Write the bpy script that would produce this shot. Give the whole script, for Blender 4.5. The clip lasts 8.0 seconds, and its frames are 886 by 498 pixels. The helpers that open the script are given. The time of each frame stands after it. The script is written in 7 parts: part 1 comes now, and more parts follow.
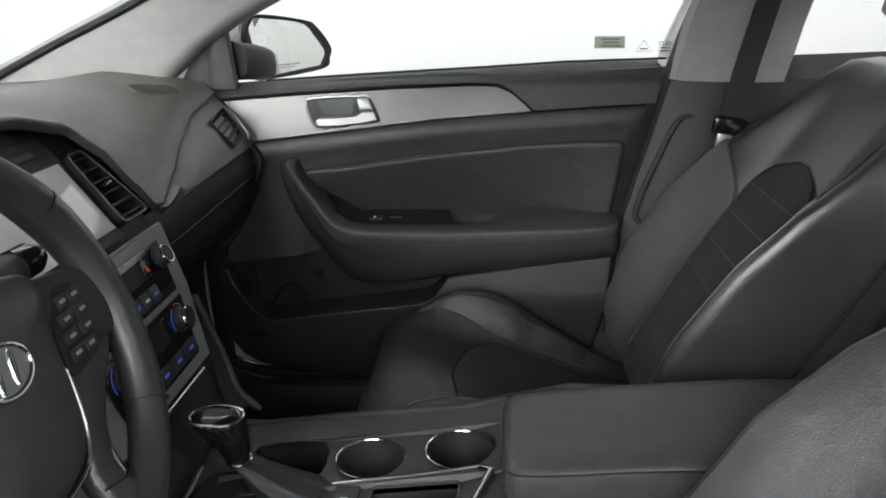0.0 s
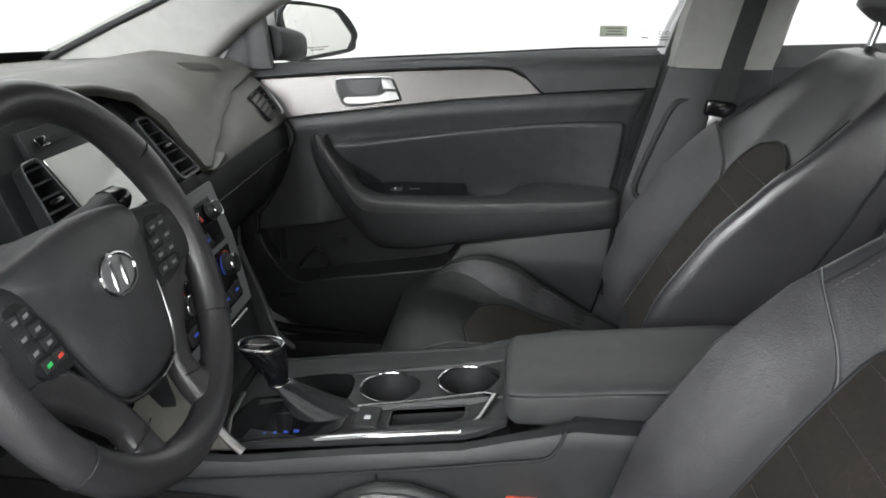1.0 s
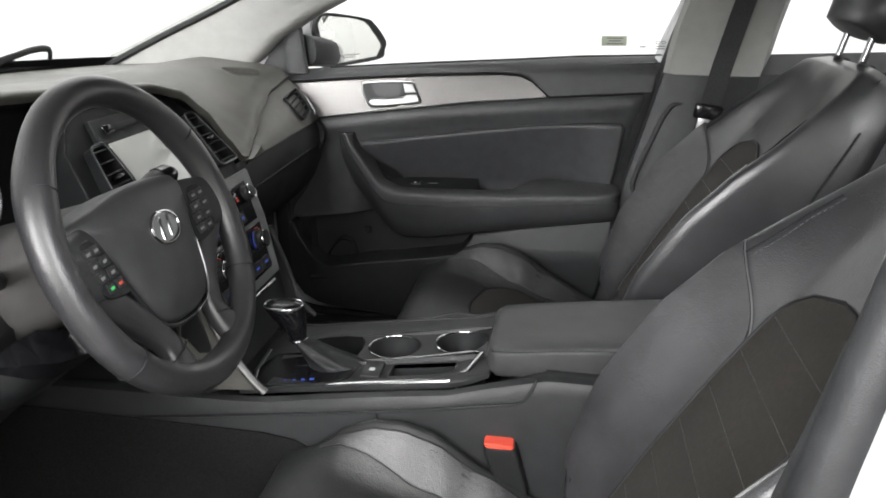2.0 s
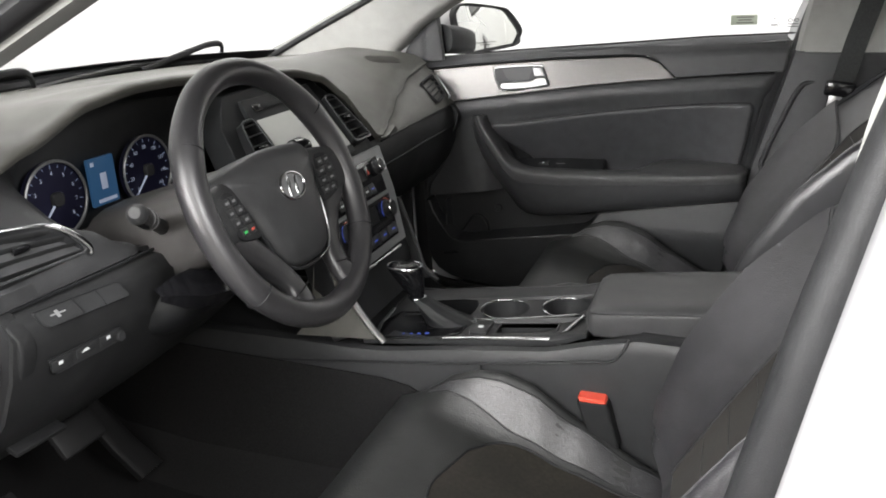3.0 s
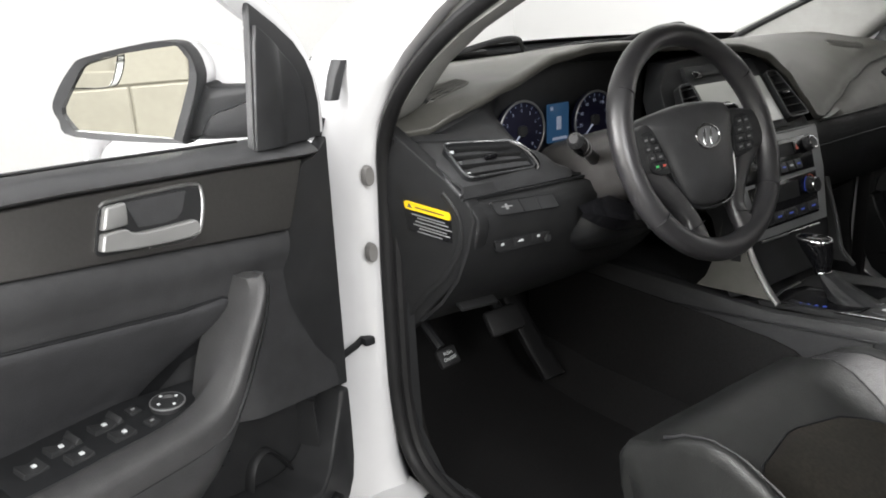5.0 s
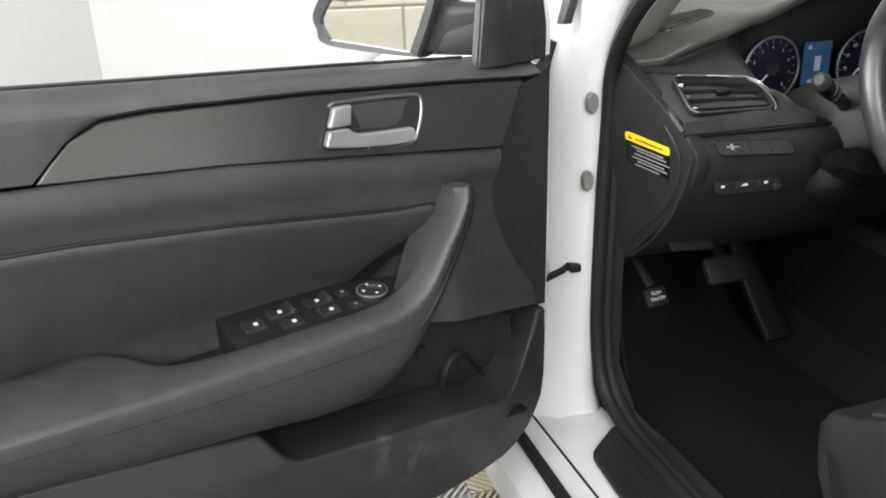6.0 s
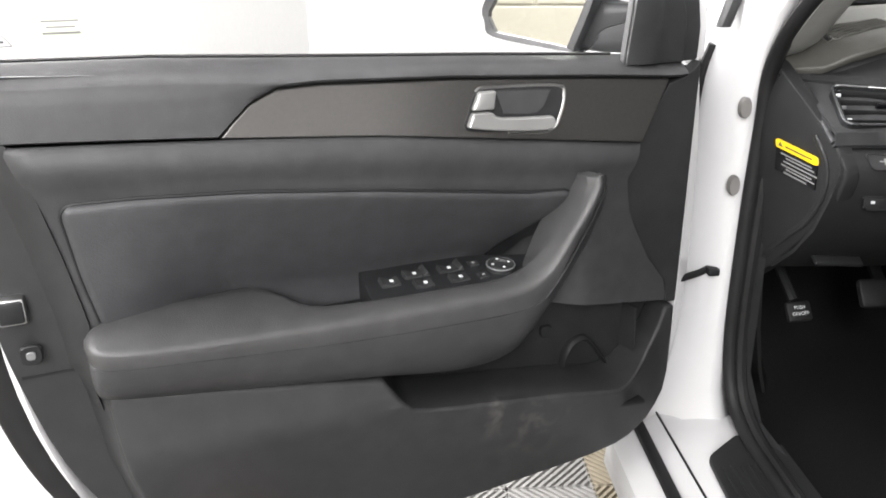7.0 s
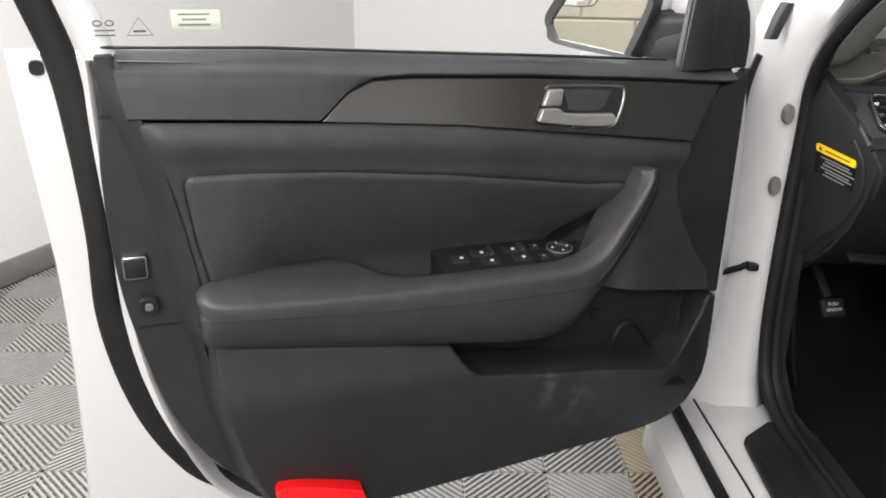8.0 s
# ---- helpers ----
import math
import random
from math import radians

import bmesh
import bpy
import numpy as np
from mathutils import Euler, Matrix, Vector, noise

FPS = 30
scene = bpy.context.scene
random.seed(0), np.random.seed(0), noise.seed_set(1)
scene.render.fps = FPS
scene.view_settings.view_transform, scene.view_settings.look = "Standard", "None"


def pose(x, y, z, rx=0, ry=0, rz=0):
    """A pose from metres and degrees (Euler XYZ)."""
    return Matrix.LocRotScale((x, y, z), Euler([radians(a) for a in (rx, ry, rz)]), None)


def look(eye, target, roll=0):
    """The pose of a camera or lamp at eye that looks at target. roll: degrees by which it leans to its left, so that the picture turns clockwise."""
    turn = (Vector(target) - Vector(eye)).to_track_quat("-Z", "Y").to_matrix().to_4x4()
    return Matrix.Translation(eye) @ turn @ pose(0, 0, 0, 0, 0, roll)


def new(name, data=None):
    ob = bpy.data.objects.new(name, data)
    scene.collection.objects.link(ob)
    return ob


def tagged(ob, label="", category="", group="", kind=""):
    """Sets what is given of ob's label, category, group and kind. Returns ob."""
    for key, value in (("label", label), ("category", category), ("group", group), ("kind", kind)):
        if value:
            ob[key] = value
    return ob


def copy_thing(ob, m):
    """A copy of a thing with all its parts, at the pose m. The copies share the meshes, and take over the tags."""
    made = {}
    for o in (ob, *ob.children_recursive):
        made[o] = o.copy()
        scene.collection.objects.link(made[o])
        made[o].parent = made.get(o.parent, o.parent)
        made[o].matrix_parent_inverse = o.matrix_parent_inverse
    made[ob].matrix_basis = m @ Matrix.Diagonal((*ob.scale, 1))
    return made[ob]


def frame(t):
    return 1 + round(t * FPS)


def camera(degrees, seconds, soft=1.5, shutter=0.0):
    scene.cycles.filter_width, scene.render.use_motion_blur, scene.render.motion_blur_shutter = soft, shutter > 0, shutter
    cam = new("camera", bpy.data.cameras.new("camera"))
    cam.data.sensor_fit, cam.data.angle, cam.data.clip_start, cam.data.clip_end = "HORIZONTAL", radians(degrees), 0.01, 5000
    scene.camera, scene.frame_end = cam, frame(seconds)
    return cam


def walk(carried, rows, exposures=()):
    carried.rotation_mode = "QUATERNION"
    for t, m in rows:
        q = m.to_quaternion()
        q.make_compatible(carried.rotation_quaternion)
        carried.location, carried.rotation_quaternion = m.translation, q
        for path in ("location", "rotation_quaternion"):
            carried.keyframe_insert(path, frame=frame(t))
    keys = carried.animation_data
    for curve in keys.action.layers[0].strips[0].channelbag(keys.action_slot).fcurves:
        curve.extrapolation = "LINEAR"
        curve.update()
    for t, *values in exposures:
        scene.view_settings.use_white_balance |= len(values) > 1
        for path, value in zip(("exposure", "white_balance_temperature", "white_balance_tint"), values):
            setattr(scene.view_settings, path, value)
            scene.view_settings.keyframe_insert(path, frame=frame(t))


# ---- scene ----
cam = camera(58.32, 8.0, soft=1.8)
PATH = [
    (0.0, 0.3250, -0.8198, 1.1810, 4.014, -18.700, 0.847),
    (0.5, 0.3373, -0.8955, 1.1807, 4.492, -19.512, 0.082),
    (1.0, 0.3379, -0.9758, 1.1861, 5.378, -19.399, 0.081),
    (1.2, 0.3470, -1.0142, 1.1902, 6.131, -18.841, 0.054),
    (2.3, 0.4713, -1.1787, 1.1974, 11.922, -18.699, 0.832),
    (2.5, 0.4986, -1.1951, 1.1943, 15.006, -18.820, 1.643),
    (3.0, 0.5386, -1.2355, 1.1880, 20.216, -18.914, 2.617),
    (3.5, 0.5591, -1.2783, 1.1755, 28.251, -18.998, 2.017),
    (4.0, 0.6062, -1.3137, 1.1746, 40.154, -18.580, 3.030),
    (4.2, 0.6196, -1.3273, 1.1698, 43.016, -18.306, 3.243),
    (5.3, 0.7164, -1.3830, 1.1536, 57.723, -18.528, 2.621),
    (5.5, 0.7091, -1.3794, 1.1511, 61.474, -19.620, 2.835),
    (6.0, 0.7591, -1.3314, 1.1448, 72.613, -21.515, 1.835),
    (6.5, 0.8100, -1.2894, 1.1414, 81.014, -21.711, 0.599),
    (7.0, 0.8509, -1.2853, 1.1460, 86.852, -21.350, 0.617),
    (7.5, 0.9070, -1.3267, 1.1458, 89.080, -20.927, 0.471),
    (8.0, 0.9688, -1.3491, 1.1437, 89.328, -20.475, -0.686),
]
walk(cam, [(t, pose(x, y, z, 90 + pitch, roll, yaw)) for t, x, y, z, yaw, pitch, roll in PATH], exposures=[(0.0, -0.32, 6250, 7), (1.0, 0.0, 6300, 8), (2.5, 0.11, 6450, 9.5), (3.0, 0.08, 6500, 10), (4.0, 0.15, 6550, 11), (5.5, -0.38, 6450, 9), (6.0, -0.26, 6450, 9), (6.5, 0.10, 6500, 10), (7.1, 0.08, 6500, 11), (7.5, -0.32, 6560, 11), (8.0, -0.70, 6650, 11.5)])
from mathutils.geometry import tessellate_polygon

# ---- light ----
world = bpy.data.worlds.new("World")
scene.world = world
world.use_nodes = True
world.node_tree.nodes["Background"].inputs[0].default_value = (0.9, 0.95, 1.0, 1)
world.node_tree.nodes["Background"].inputs[1].default_value = 0.05


def ceiling_lamp(x, y, sx, sy, watts):
    d = bpy.data.lights.new("ceiling_softbox", "AREA")
    d.shape, d.size, d.size_y, d.energy, d.color = "RECTANGLE", sx, sy, watts, (1.0, 0.99, 0.975)
    o = new("ceiling_softbox", d)
    o.location = (x, y, 2.93)
    return o


ceiling_lamp(-1.2, -2.3, 4.6, 0.5, 55)
ceiling_lamp(1.6, -2.3, 4.0, 0.5, 60)
ceiling_lamp(-1.2, 2.2, 4.6, 0.5, 40)
ceiling_lamp(1.6, 2.2, 4.0, 0.5, 45)
ceiling_lamp(-3.2, 0.0, 0.5, 3.0, 18)
# unseen fill lamps added along the driver's side and behind
for x, y, z, w, aim in ((2.9, -1.7, 2.3, 130, (-0.1, -1.2, 0.7)), (1.05, -2.9, 2.0, 38, (0.3, 0.1, 0.8)), (-0.25, -2.95, 1.95, 115, (0.3, 0.1, 0.8)), (-1.75, -2.5, 1.95, 72, (0.3, 0.1, 0.8))):
    d = bpy.data.lights.new("unseen_fill_lamp", "AREA")
    d.shape, d.size, d.size_y, d.energy, d.color = "RECTANGLE", 1.0, 1.2, w, (1.0, 0.99, 0.985)
    o = new("unseen_fill_lamp", d)
    o.matrix_world = look((x, y, z), aim)


# ---- materials ----
def material(name, color, rough=0.5, metal=0.0, spec=0.5, vary=0.12, scale=40.0, bump=0.0, bump_scale=400.0, coat=0.0,
             blotch=0.10, blotch_scale=6.0, rough_vary=0.08, second=None, transmission=0.0, ior=1.45, emit=None, strength=0.0, sheen=0.0, deep=0.0006, wrinkle=0.0, wrinkle_scale=38.0):
    m = bpy.data.materials.new(name)
    m.use_nodes = True
    nt = m.node_tree
    b = nt.nodes["Principled BSDF"]
    b.inputs["Roughness"].default_value = rough
    b.inputs["Metallic"].default_value = metal
    b.inputs["Specular IOR Level"].default_value = spec
    b.inputs["IOR"].default_value = ior
    b.inputs["Transmission Weight"].default_value = transmission
    b.inputs["Coat Weight"].default_value = coat
    b.inputs["Coat Roughness"].default_value = 0.06
    b.inputs["Sheen Weight"].default_value = sheen
    if emit:
        b.inputs["Emission Color"].default_value = (*emit, 1)
        b.inputs["Emission Strength"].default_value = strength
    b.inputs["Base Color"].default_value = (*color, 1)
    if transmission or vary == 0:
        return m
    tc = nt.nodes.new("ShaderNodeTexCoord")
    fine, broad = nt.nodes.new("ShaderNodeTexNoise"), nt.nodes.new("ShaderNodeTexNoise")
    fine.inputs["Scale"].default_value, broad.inputs["Scale"].default_value = scale, blotch_scale
    fine.inputs["Detail"].default_value, broad.inputs["Detail"].default_value = 4, 3
    for n in (fine, broad):
        nt.links.new(tc.outputs["Object"], n.inputs["Vector"])

    def mix(a_socket, a_value, fac_socket, low, high):
        r = nt.nodes.new("ShaderNodeMapRange")
        r.inputs[1].default_value, r.inputs[2].default_value = 0.3, 0.7
        r.inputs[3].default_value, r.inputs[4].default_value = low, high
        nt.links.new(fac_socket, r.inputs[0])
        x = nt.nodes.new("ShaderNodeMix")
        x.data_type, x.blend_type = "RGBA", "MULTIPLY"
        x.inputs[0].default_value = 1.0
        if a_socket is None:
            x.inputs[6].default_value = (*a_value, 1)
        else:
            nt.links.new(a_socket, x.inputs[6])
        nt.links.new(r.outputs[0], x.inputs[7])
        return x.outputs[2]

    base = None
    if second:
        x = nt.nodes.new("ShaderNodeMix")
        x.data_type = "RGBA"
        x.inputs[6].default_value, x.inputs[7].default_value = (*color, 1), (*second, 1)
        r = nt.nodes.new("ShaderNodeMapRange")
        r.inputs[1].default_value, r.inputs[2].default_value = 0.42, 0.6
        nt.links.new(broad.outputs["Fac"], r.inputs[0])
        nt.links.new(r.outputs[0], x.inputs[0])
        base = x.outputs[2]
    c = mix(base, color, fine.outputs["Fac"], 1 - vary, 1 + vary)
    c = mix(c, None, broad.outputs["Fac"], 1 - blotch, 1 + blotch)
    nt.links.new(c, b.inputs["Base Color"])
    r = nt.nodes.new("ShaderNodeMapRange")
    r.inputs[1].default_value, r.inputs[2].default_value = 0.3, 0.7
    r.inputs[3].default_value, r.inputs[4].default_value = max(rough - rough_vary, 0.02), min(rough + rough_vary, 1)
    nt.links.new(broad.outputs["Fac"], r.inputs[0])
    nt.links.new(r.outputs[0], b.inputs["Roughness"])
    if bump:
        grain = nt.nodes.new("ShaderNodeTexVoronoi")
        grain.inputs["Scale"].default_value = bump_scale
        nt.links.new(tc.outputs["Object"], grain.inputs["Vector"])
        k = nt.nodes.new("ShaderNodeBump")
        k.inputs["Strength"].default_value, k.inputs["Distance"].default_value = bump, deep
        nt.links.new(grain.outputs["Distance"], k.inputs["Height"])
        if wrinkle:
            fold, w = nt.nodes.new("ShaderNodeTexNoise"), nt.nodes.new("ShaderNodeBump")
            fold.inputs["Scale"].default_value, fold.inputs["Detail"].default_value, fold.inputs["Distortion"].default_value = wrinkle_scale, 3, 0.8
            nt.links.new(tc.outputs["Object"], fold.inputs["Vector"])
            w.inputs["Strength"].default_value, w.inputs["Distance"].default_value = wrinkle, 0.004
            nt.links.new(fold.outputs["Fac"], w.inputs["Height"])
            nt.links.new(w.outputs["Normal"], k.inputs["Normal"])
        nt.links.new(k.outputs["Normal"], b.inputs["Normal"])
    return m


BLACK = material("black_grained_plastic", (0.021, 0.0215, 0.0225), 0.48, spec=0.4, bump=0.25, bump_scale=900)
SOFT = material("charcoal_soft_plastic", (0.034, 0.0345, 0.036), 0.44, spec=0.4, bump=0.3, bump_scale=700)
DASH = material("grey_dashboard_skin", (0.069, 0.068, 0.061), 0.43, spec=0.5, bump=0.35, bump_scale=650)
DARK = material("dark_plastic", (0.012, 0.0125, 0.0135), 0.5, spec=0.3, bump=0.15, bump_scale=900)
LEATHER = material("black_leather", (0.0275, 0.027, 0.0295), 0.35, spec=1.0, bump=0.4, bump_scale=480, blotch_scale=9, rough_vary=0.045, wrinkle=0.18, wrinkle_scale=16)
WORN = material("worn_bolster_leather", (0.0275, 0.027, 0.029), 0.34, spec=0.85, bump=0.4, bump_scale=720, blotch_scale=9, rough_vary=0.06, deep=0.0008, wrinkle=0.30, wrinkle_scale=26)
MATTE = material("matte_seat_leather", (0.0165, 0.0172, 0.017), 0.46, spec=0.55, bump=0.4, bump_scale=480, blotch_scale=8, rough_vary=0.05, wrinkle=0.25, wrinkle_scale=18)
ARMSKIN = material("armrest_vinyl", (0.042, 0.042, 0.043), 0.40, spec=0.45, bump=0.4, bump_scale=600)
SUEDE = material("brown_black_suede", (0.0145, 0.0127, 0.0102), 0.85, spec=0.15, vary=0.25, scale=160, blotch=0.25, blotch_scale=14, sheen=0.06)
CARPET = material("black_carpet", (0.0120, 0.0118, 0.0120), 0.95, spec=0.1, vary=0.4, scale=500, bump=0.6, bump_scale=500)
CARPETEDGE = material("grey_carpet_edge", (0.0175, 0.0172, 0.0170), 0.95, spec=0.1, vary=0.35, scale=500, bump=0.6, bump_scale=500)
PAINT = material("white_car_paint", (0.57, 0.57, 0.578), 0.22, spec=0.5, coat=0.6, vary=0.01, blotch=0.02, rough_vary=0.03)
RUBBER = material("black_rubber", (0.010, 0.010, 0.0105), 0.55, spec=0.35, vary=0.15)
CHROME = material("chrome", (0.44, 0.44, 0.45), 0.16, metal=1.0, vary=0.03, rough_vary=0.04)
SATIN = material("satin_silver", (0.40, 0.40, 0.40), 0.30, metal=1.0, vary=0.04, scale=120)
VENTRIM = material("dull_silver_vent_rim", (0.085, 0.087, 0.09), 0.34, metal=0.6, vary=0.05, scale=200)
SILVERPAINT = material("silver_painted_plastic", (0.20, 0.204, 0.208), 0.36, metal=0.5, vary=0.05, scale=200)
TRIM = material("dark_metallic_trim", (0.098, 0.095, 0.092), 0.34, metal=0.85, vary=0.04, scale=220, blotch=0.03, rough_vary=0.0)
GLOSS = material("gloss_black", (0.006, 0.006, 0.007), 0.12, spec=0.5, vary=0.05, rough_vary=0.03)
PILLAR = material("light_grey_pillar_trim", (0.27, 0.27, 0.258), 0.7, spec=0.25, vary=0.05, bump=0.2, bump_scale=800)
WEB = material("seat_belt_webbing", (0.035, 0.036, 0.036), 0.75, spec=0.2, vary=0.2, scale=300, bump=0.4, bump_scale=700)
RED = material("red_button", (0.62, 0.075, 0.045), 0.35, vary=0.06)
REDLENS = material("red_reflector_lens", (0.85, 0.01, 0.015), 0.16, spec=0.6, vary=0.08, scale=300, bump=0.3, bump_scale=260)
YELLOW = material("yellow_label", (0.85, 0.55, 0.01), 0.45, vary=0.03)
INK = material("pale_print", (0.55, 0.57, 0.58), 0.6, vary=0.03)
INKDIM = material("worn_grey_print", (0.17, 0.172, 0.175), 0.6, vary=0.03)
THREAD = material("grey_stitching_thread", (0.085, 0.085, 0.085), 0.7, vary=0.1)
COLUMN = material("grey_brown_plastic", (0.044, 0.042, 0.041), 0.45, spec=0.4, bump=0.25, bump_scale=800)
PADSKIN = material("charcoal_leatherette", (0.037, 0.0375, 0.040), 0.46, spec=0.45, bump=0.3, bump_scale=620, rough_vary=0.03)
WHEELSKIN = material("polished_wheel_leather", (0.021, 0.0205, 0.022), 0.36, spec=0.75, bump=0.25, bump_scale=600, rough_vary=0.04)
LEVER = material("satin_silver_paint", (0.27, 0.27, 0.267), 0.34, metal=0.5, vary=0.02)
INKDARK = material("dark_print", (0.08, 0.08, 0.08), 0.6, vary=0.03)
LABELGREEN = material("green_window_label", (0.45, 0.50, 0.40), 0.6, vary=0.06)
GLASS = material("window_glass", (1, 1, 1), 0.0, transmission=1.0, ior=1.02)
MIRRORGLASS = material("mirror_glass", (0.86, 0.87, 0.84), 0.02, metal=1.0, vary=0)
# the screen's reflected daylight is put into a pale base and weak emission
SCREEN = material("display_glass_painted_glare", (0.36, 0.365, 0.345), 0.12, spec=0.9, vary=0.02, emit=(0.9, 0.92, 0.86), strength=0.06)
BLUE = material("blue_display", (0.01, 0.03, 0.06), 0.3, vary=0, emit=(0.07, 0.20, 0.42), strength=0.22)
BLUEGLOW = material("blue_backlight", (0.01, 0.02, 0.08), 0.3, vary=0, emit=(0.08, 0.14, 0.75), strength=0.4)
REDGLOW = material("red_backlight", (0.1, 0.01, 0.0), 0.3, vary=0, emit=(0.8, 0.1, 0.04), strength=0.2)
GREENGLOW = material("green_print", (0.05, 0.5, 0.12), 0.4, vary=0)
DIAL = material("dial_face", (0.008, 0.008, 0.02), 0.35, vary=0.05)
WHITEGLOW = material("dial_marks", (0.30, 0.32, 0.38), 0.4, vary=0, emit=(0.5, 0.6, 0.85), strength=0.20)
MOULDED = material("black_moulded_plastic", (0.0145, 0.0148, 0.0155), 0.52, spec=0.32, bump=0.2, bump_scale=900)
SCUFFED = material("scuffed_black_plastic", (0.021, 0.0215, 0.0225), 0.48, spec=0.4, bump=0.25, bump_scale=900)


def scuff(m, spots, tone):
    """Pale shoe scuffs with ragged edges round the given places."""
    nt = m.node_tree
    bsdf = nt.nodes["Principled BSDF"]
    tc, grain, streak = nt.nodes.new("ShaderNodeTexCoord"), nt.nodes.new("ShaderNodeTexNoise"), nt.nodes.new("ShaderNodeMapRange")
    grain.inputs["Scale"].default_value, grain.inputs["Detail"].default_value, grain.inputs["Distortion"].default_value = 34, 5, 0.6
    nt.links.new(tc.outputs["Object"], grain.inputs["Vector"])
    streak.inputs[1].default_value, streak.inputs[2].default_value = 0.46, 0.72
    nt.links.new(grain.outputs["Fac"], streak.inputs[0])
    total = None
    for place, radius in spots:
        d, r = nt.nodes.new("ShaderNodeVectorMath"), nt.nodes.new("ShaderNodeMapRange")
        d.operation = "DISTANCE"
        d.inputs[1].default_value = place
        nt.links.new(tc.outputs["Object"], d.inputs[0])
        r.inputs[1].default_value, r.inputs[2].default_value, r.inputs[3].default_value, r.inputs[4].default_value = radius * 0.2, radius, 1, 0
        nt.links.new(d.outputs["Value"], r.inputs[0])
        if total is None:
            total = r.outputs[0]
        else:
            add = nt.nodes.new("ShaderNodeMath")
            add.operation = "MAXIMUM"
            nt.links.new(total, add.inputs[0])
            nt.links.new(r.outputs[0], add.inputs[1])
            total = add.outputs[0]
    mul = nt.nodes.new("ShaderNodeMath")
    mul.operation = "MULTIPLY"
    nt.links.new(total, mul.inputs[0])
    nt.links.new(streak.outputs[0], mul.inputs[1])
    x = nt.nodes.new("ShaderNodeMix")
    x.data_type = "RGBA"
    old = bsdf.inputs["Base Color"].links[0].from_socket
    nt.links.new(mul.outputs[0], x.inputs[0])
    nt.links.new(old, x.inputs[6])
    x.inputs[7].default_value = (*tone, 1)
    nt.links.new(x.outputs[2], bsdf.inputs["Base Color"])


scuff(SCUFFED, [((-0.104, -1.098, 0.487), 0.075), ((-0.086, -1.152, 0.525), 0.06)], (0.065, 0.062, 0.06))
WALL = material("white_wall_paint", (0.76, 0.76, 0.755), 0.6, spec=0.25, vary=0.015, blotch=0.03, blotch_scale=0.8)
BLOCK = material("cream_block_paint", (0.44, 0.415, 0.35), 0.6, vary=0.06, scale=60, blotch=0.08, blotch_scale=2.5, bump=0.3, bump_scale=120)
GREYBASE = material("grey_wall_base", (0.16, 0.155, 0.15), 0.5, vary=0.08)
TILELIGHT = material("light_grey_floor_tile", (0.215, 0.211, 0.203), 0.5, vary=0.08, scale=30, blotch=0.1, blotch_scale=3)
TILETAN = material("tan_grey_floor_tile", (0.20, 0.175, 0.13), 0.5, vary=0.1, scale=30, blotch=0.12, blotch_scale=3)
CONCRETE = material("dark_concrete", (0.075, 0.072, 0.066), 0.85, vary=0.2, scale=30)


# ---- building blocks ----
def thing(name, label, category, group="", kind="", at=(0, 0, 0)):
    o = new(name)
    o.location = at
    o.empty_display_size = 0.05
    return tagged(o, label, category, group, kind)


def finish(name, bm, mat, angle=38):
    bmesh.ops.recalc_face_normals(bm, faces=bm.faces)
    me = bpy.data.meshes.new(name)
    bm.to_mesh(me)
    bm.free()
    me.materials.append(mat)
    me.shade_smooth()
    me.set_sharp_from_angle(angle=radians(angle))
    return me


def part(name, bm, mat, parent=None, label="", angle=38):
    o = new(name, finish(name, bm, mat, angle))
    if any(len(p.vertices) > 4 for p in o.data.polygons):
        soft = o.modifiers.new("even_shading", "WEIGHTED_NORMAL")
        soft.keep_sharp = True
    if parent is not None:
        o.parent = parent
        if parent.type == "EMPTY":
            o.matrix_parent_inverse = Matrix.Translation(-parent.location)
    if label:
        o["label"] = label
    return o


def bevel(bm, w, seg=2, angle=30):
    if w <= 0:
        return bm
    edges = [e for e in bm.edges if len(e.link_faces) == 2 and e.calc_face_angle(0) > radians(angle)]
    bmesh.ops.bevel(bm, geom=edges, offset=w, segments=seg, affect="EDGES", profile=0.5, clamp_overlap=True)
    return bm


def sliced(bm, xs, zs):
    """Cuts a mesh along planes of equal x and of equal z, so that it can bend."""
    for axis, values in (((1, 0, 0), xs), ((0, 0, 1), zs)):
        for k in values:
            bmesh.ops.bisect_plane(bm, geom=bm.verts[:] + bm.edges[:] + bm.faces[:], plane_co=Vector(axis) * float(k), plane_no=axis)
    return bm


def warped(bm, f):
    for v in bm.verts:
        v.co = f(v.co)
    return bm


def plain(p):
    return Vector(p)


def box(c, s, bev=0.004, seg=2, rot=None, f=plain):
    bm = bmesh.new()
    bmesh.ops.create_cube(bm, size=1)
    for v in bm.verts:
        v.co = Vector((v.co.x * s[0], v.co.y * s[1], v.co.z * s[2]))
    bevel(bm, bev, seg)
    r = Euler([radians(a) for a in rot]).to_matrix() if rot else None
    for v in bm.verts:
        q = r @ v.co if r else v.co
        v.co = f(q + Vector(c))
    return bm


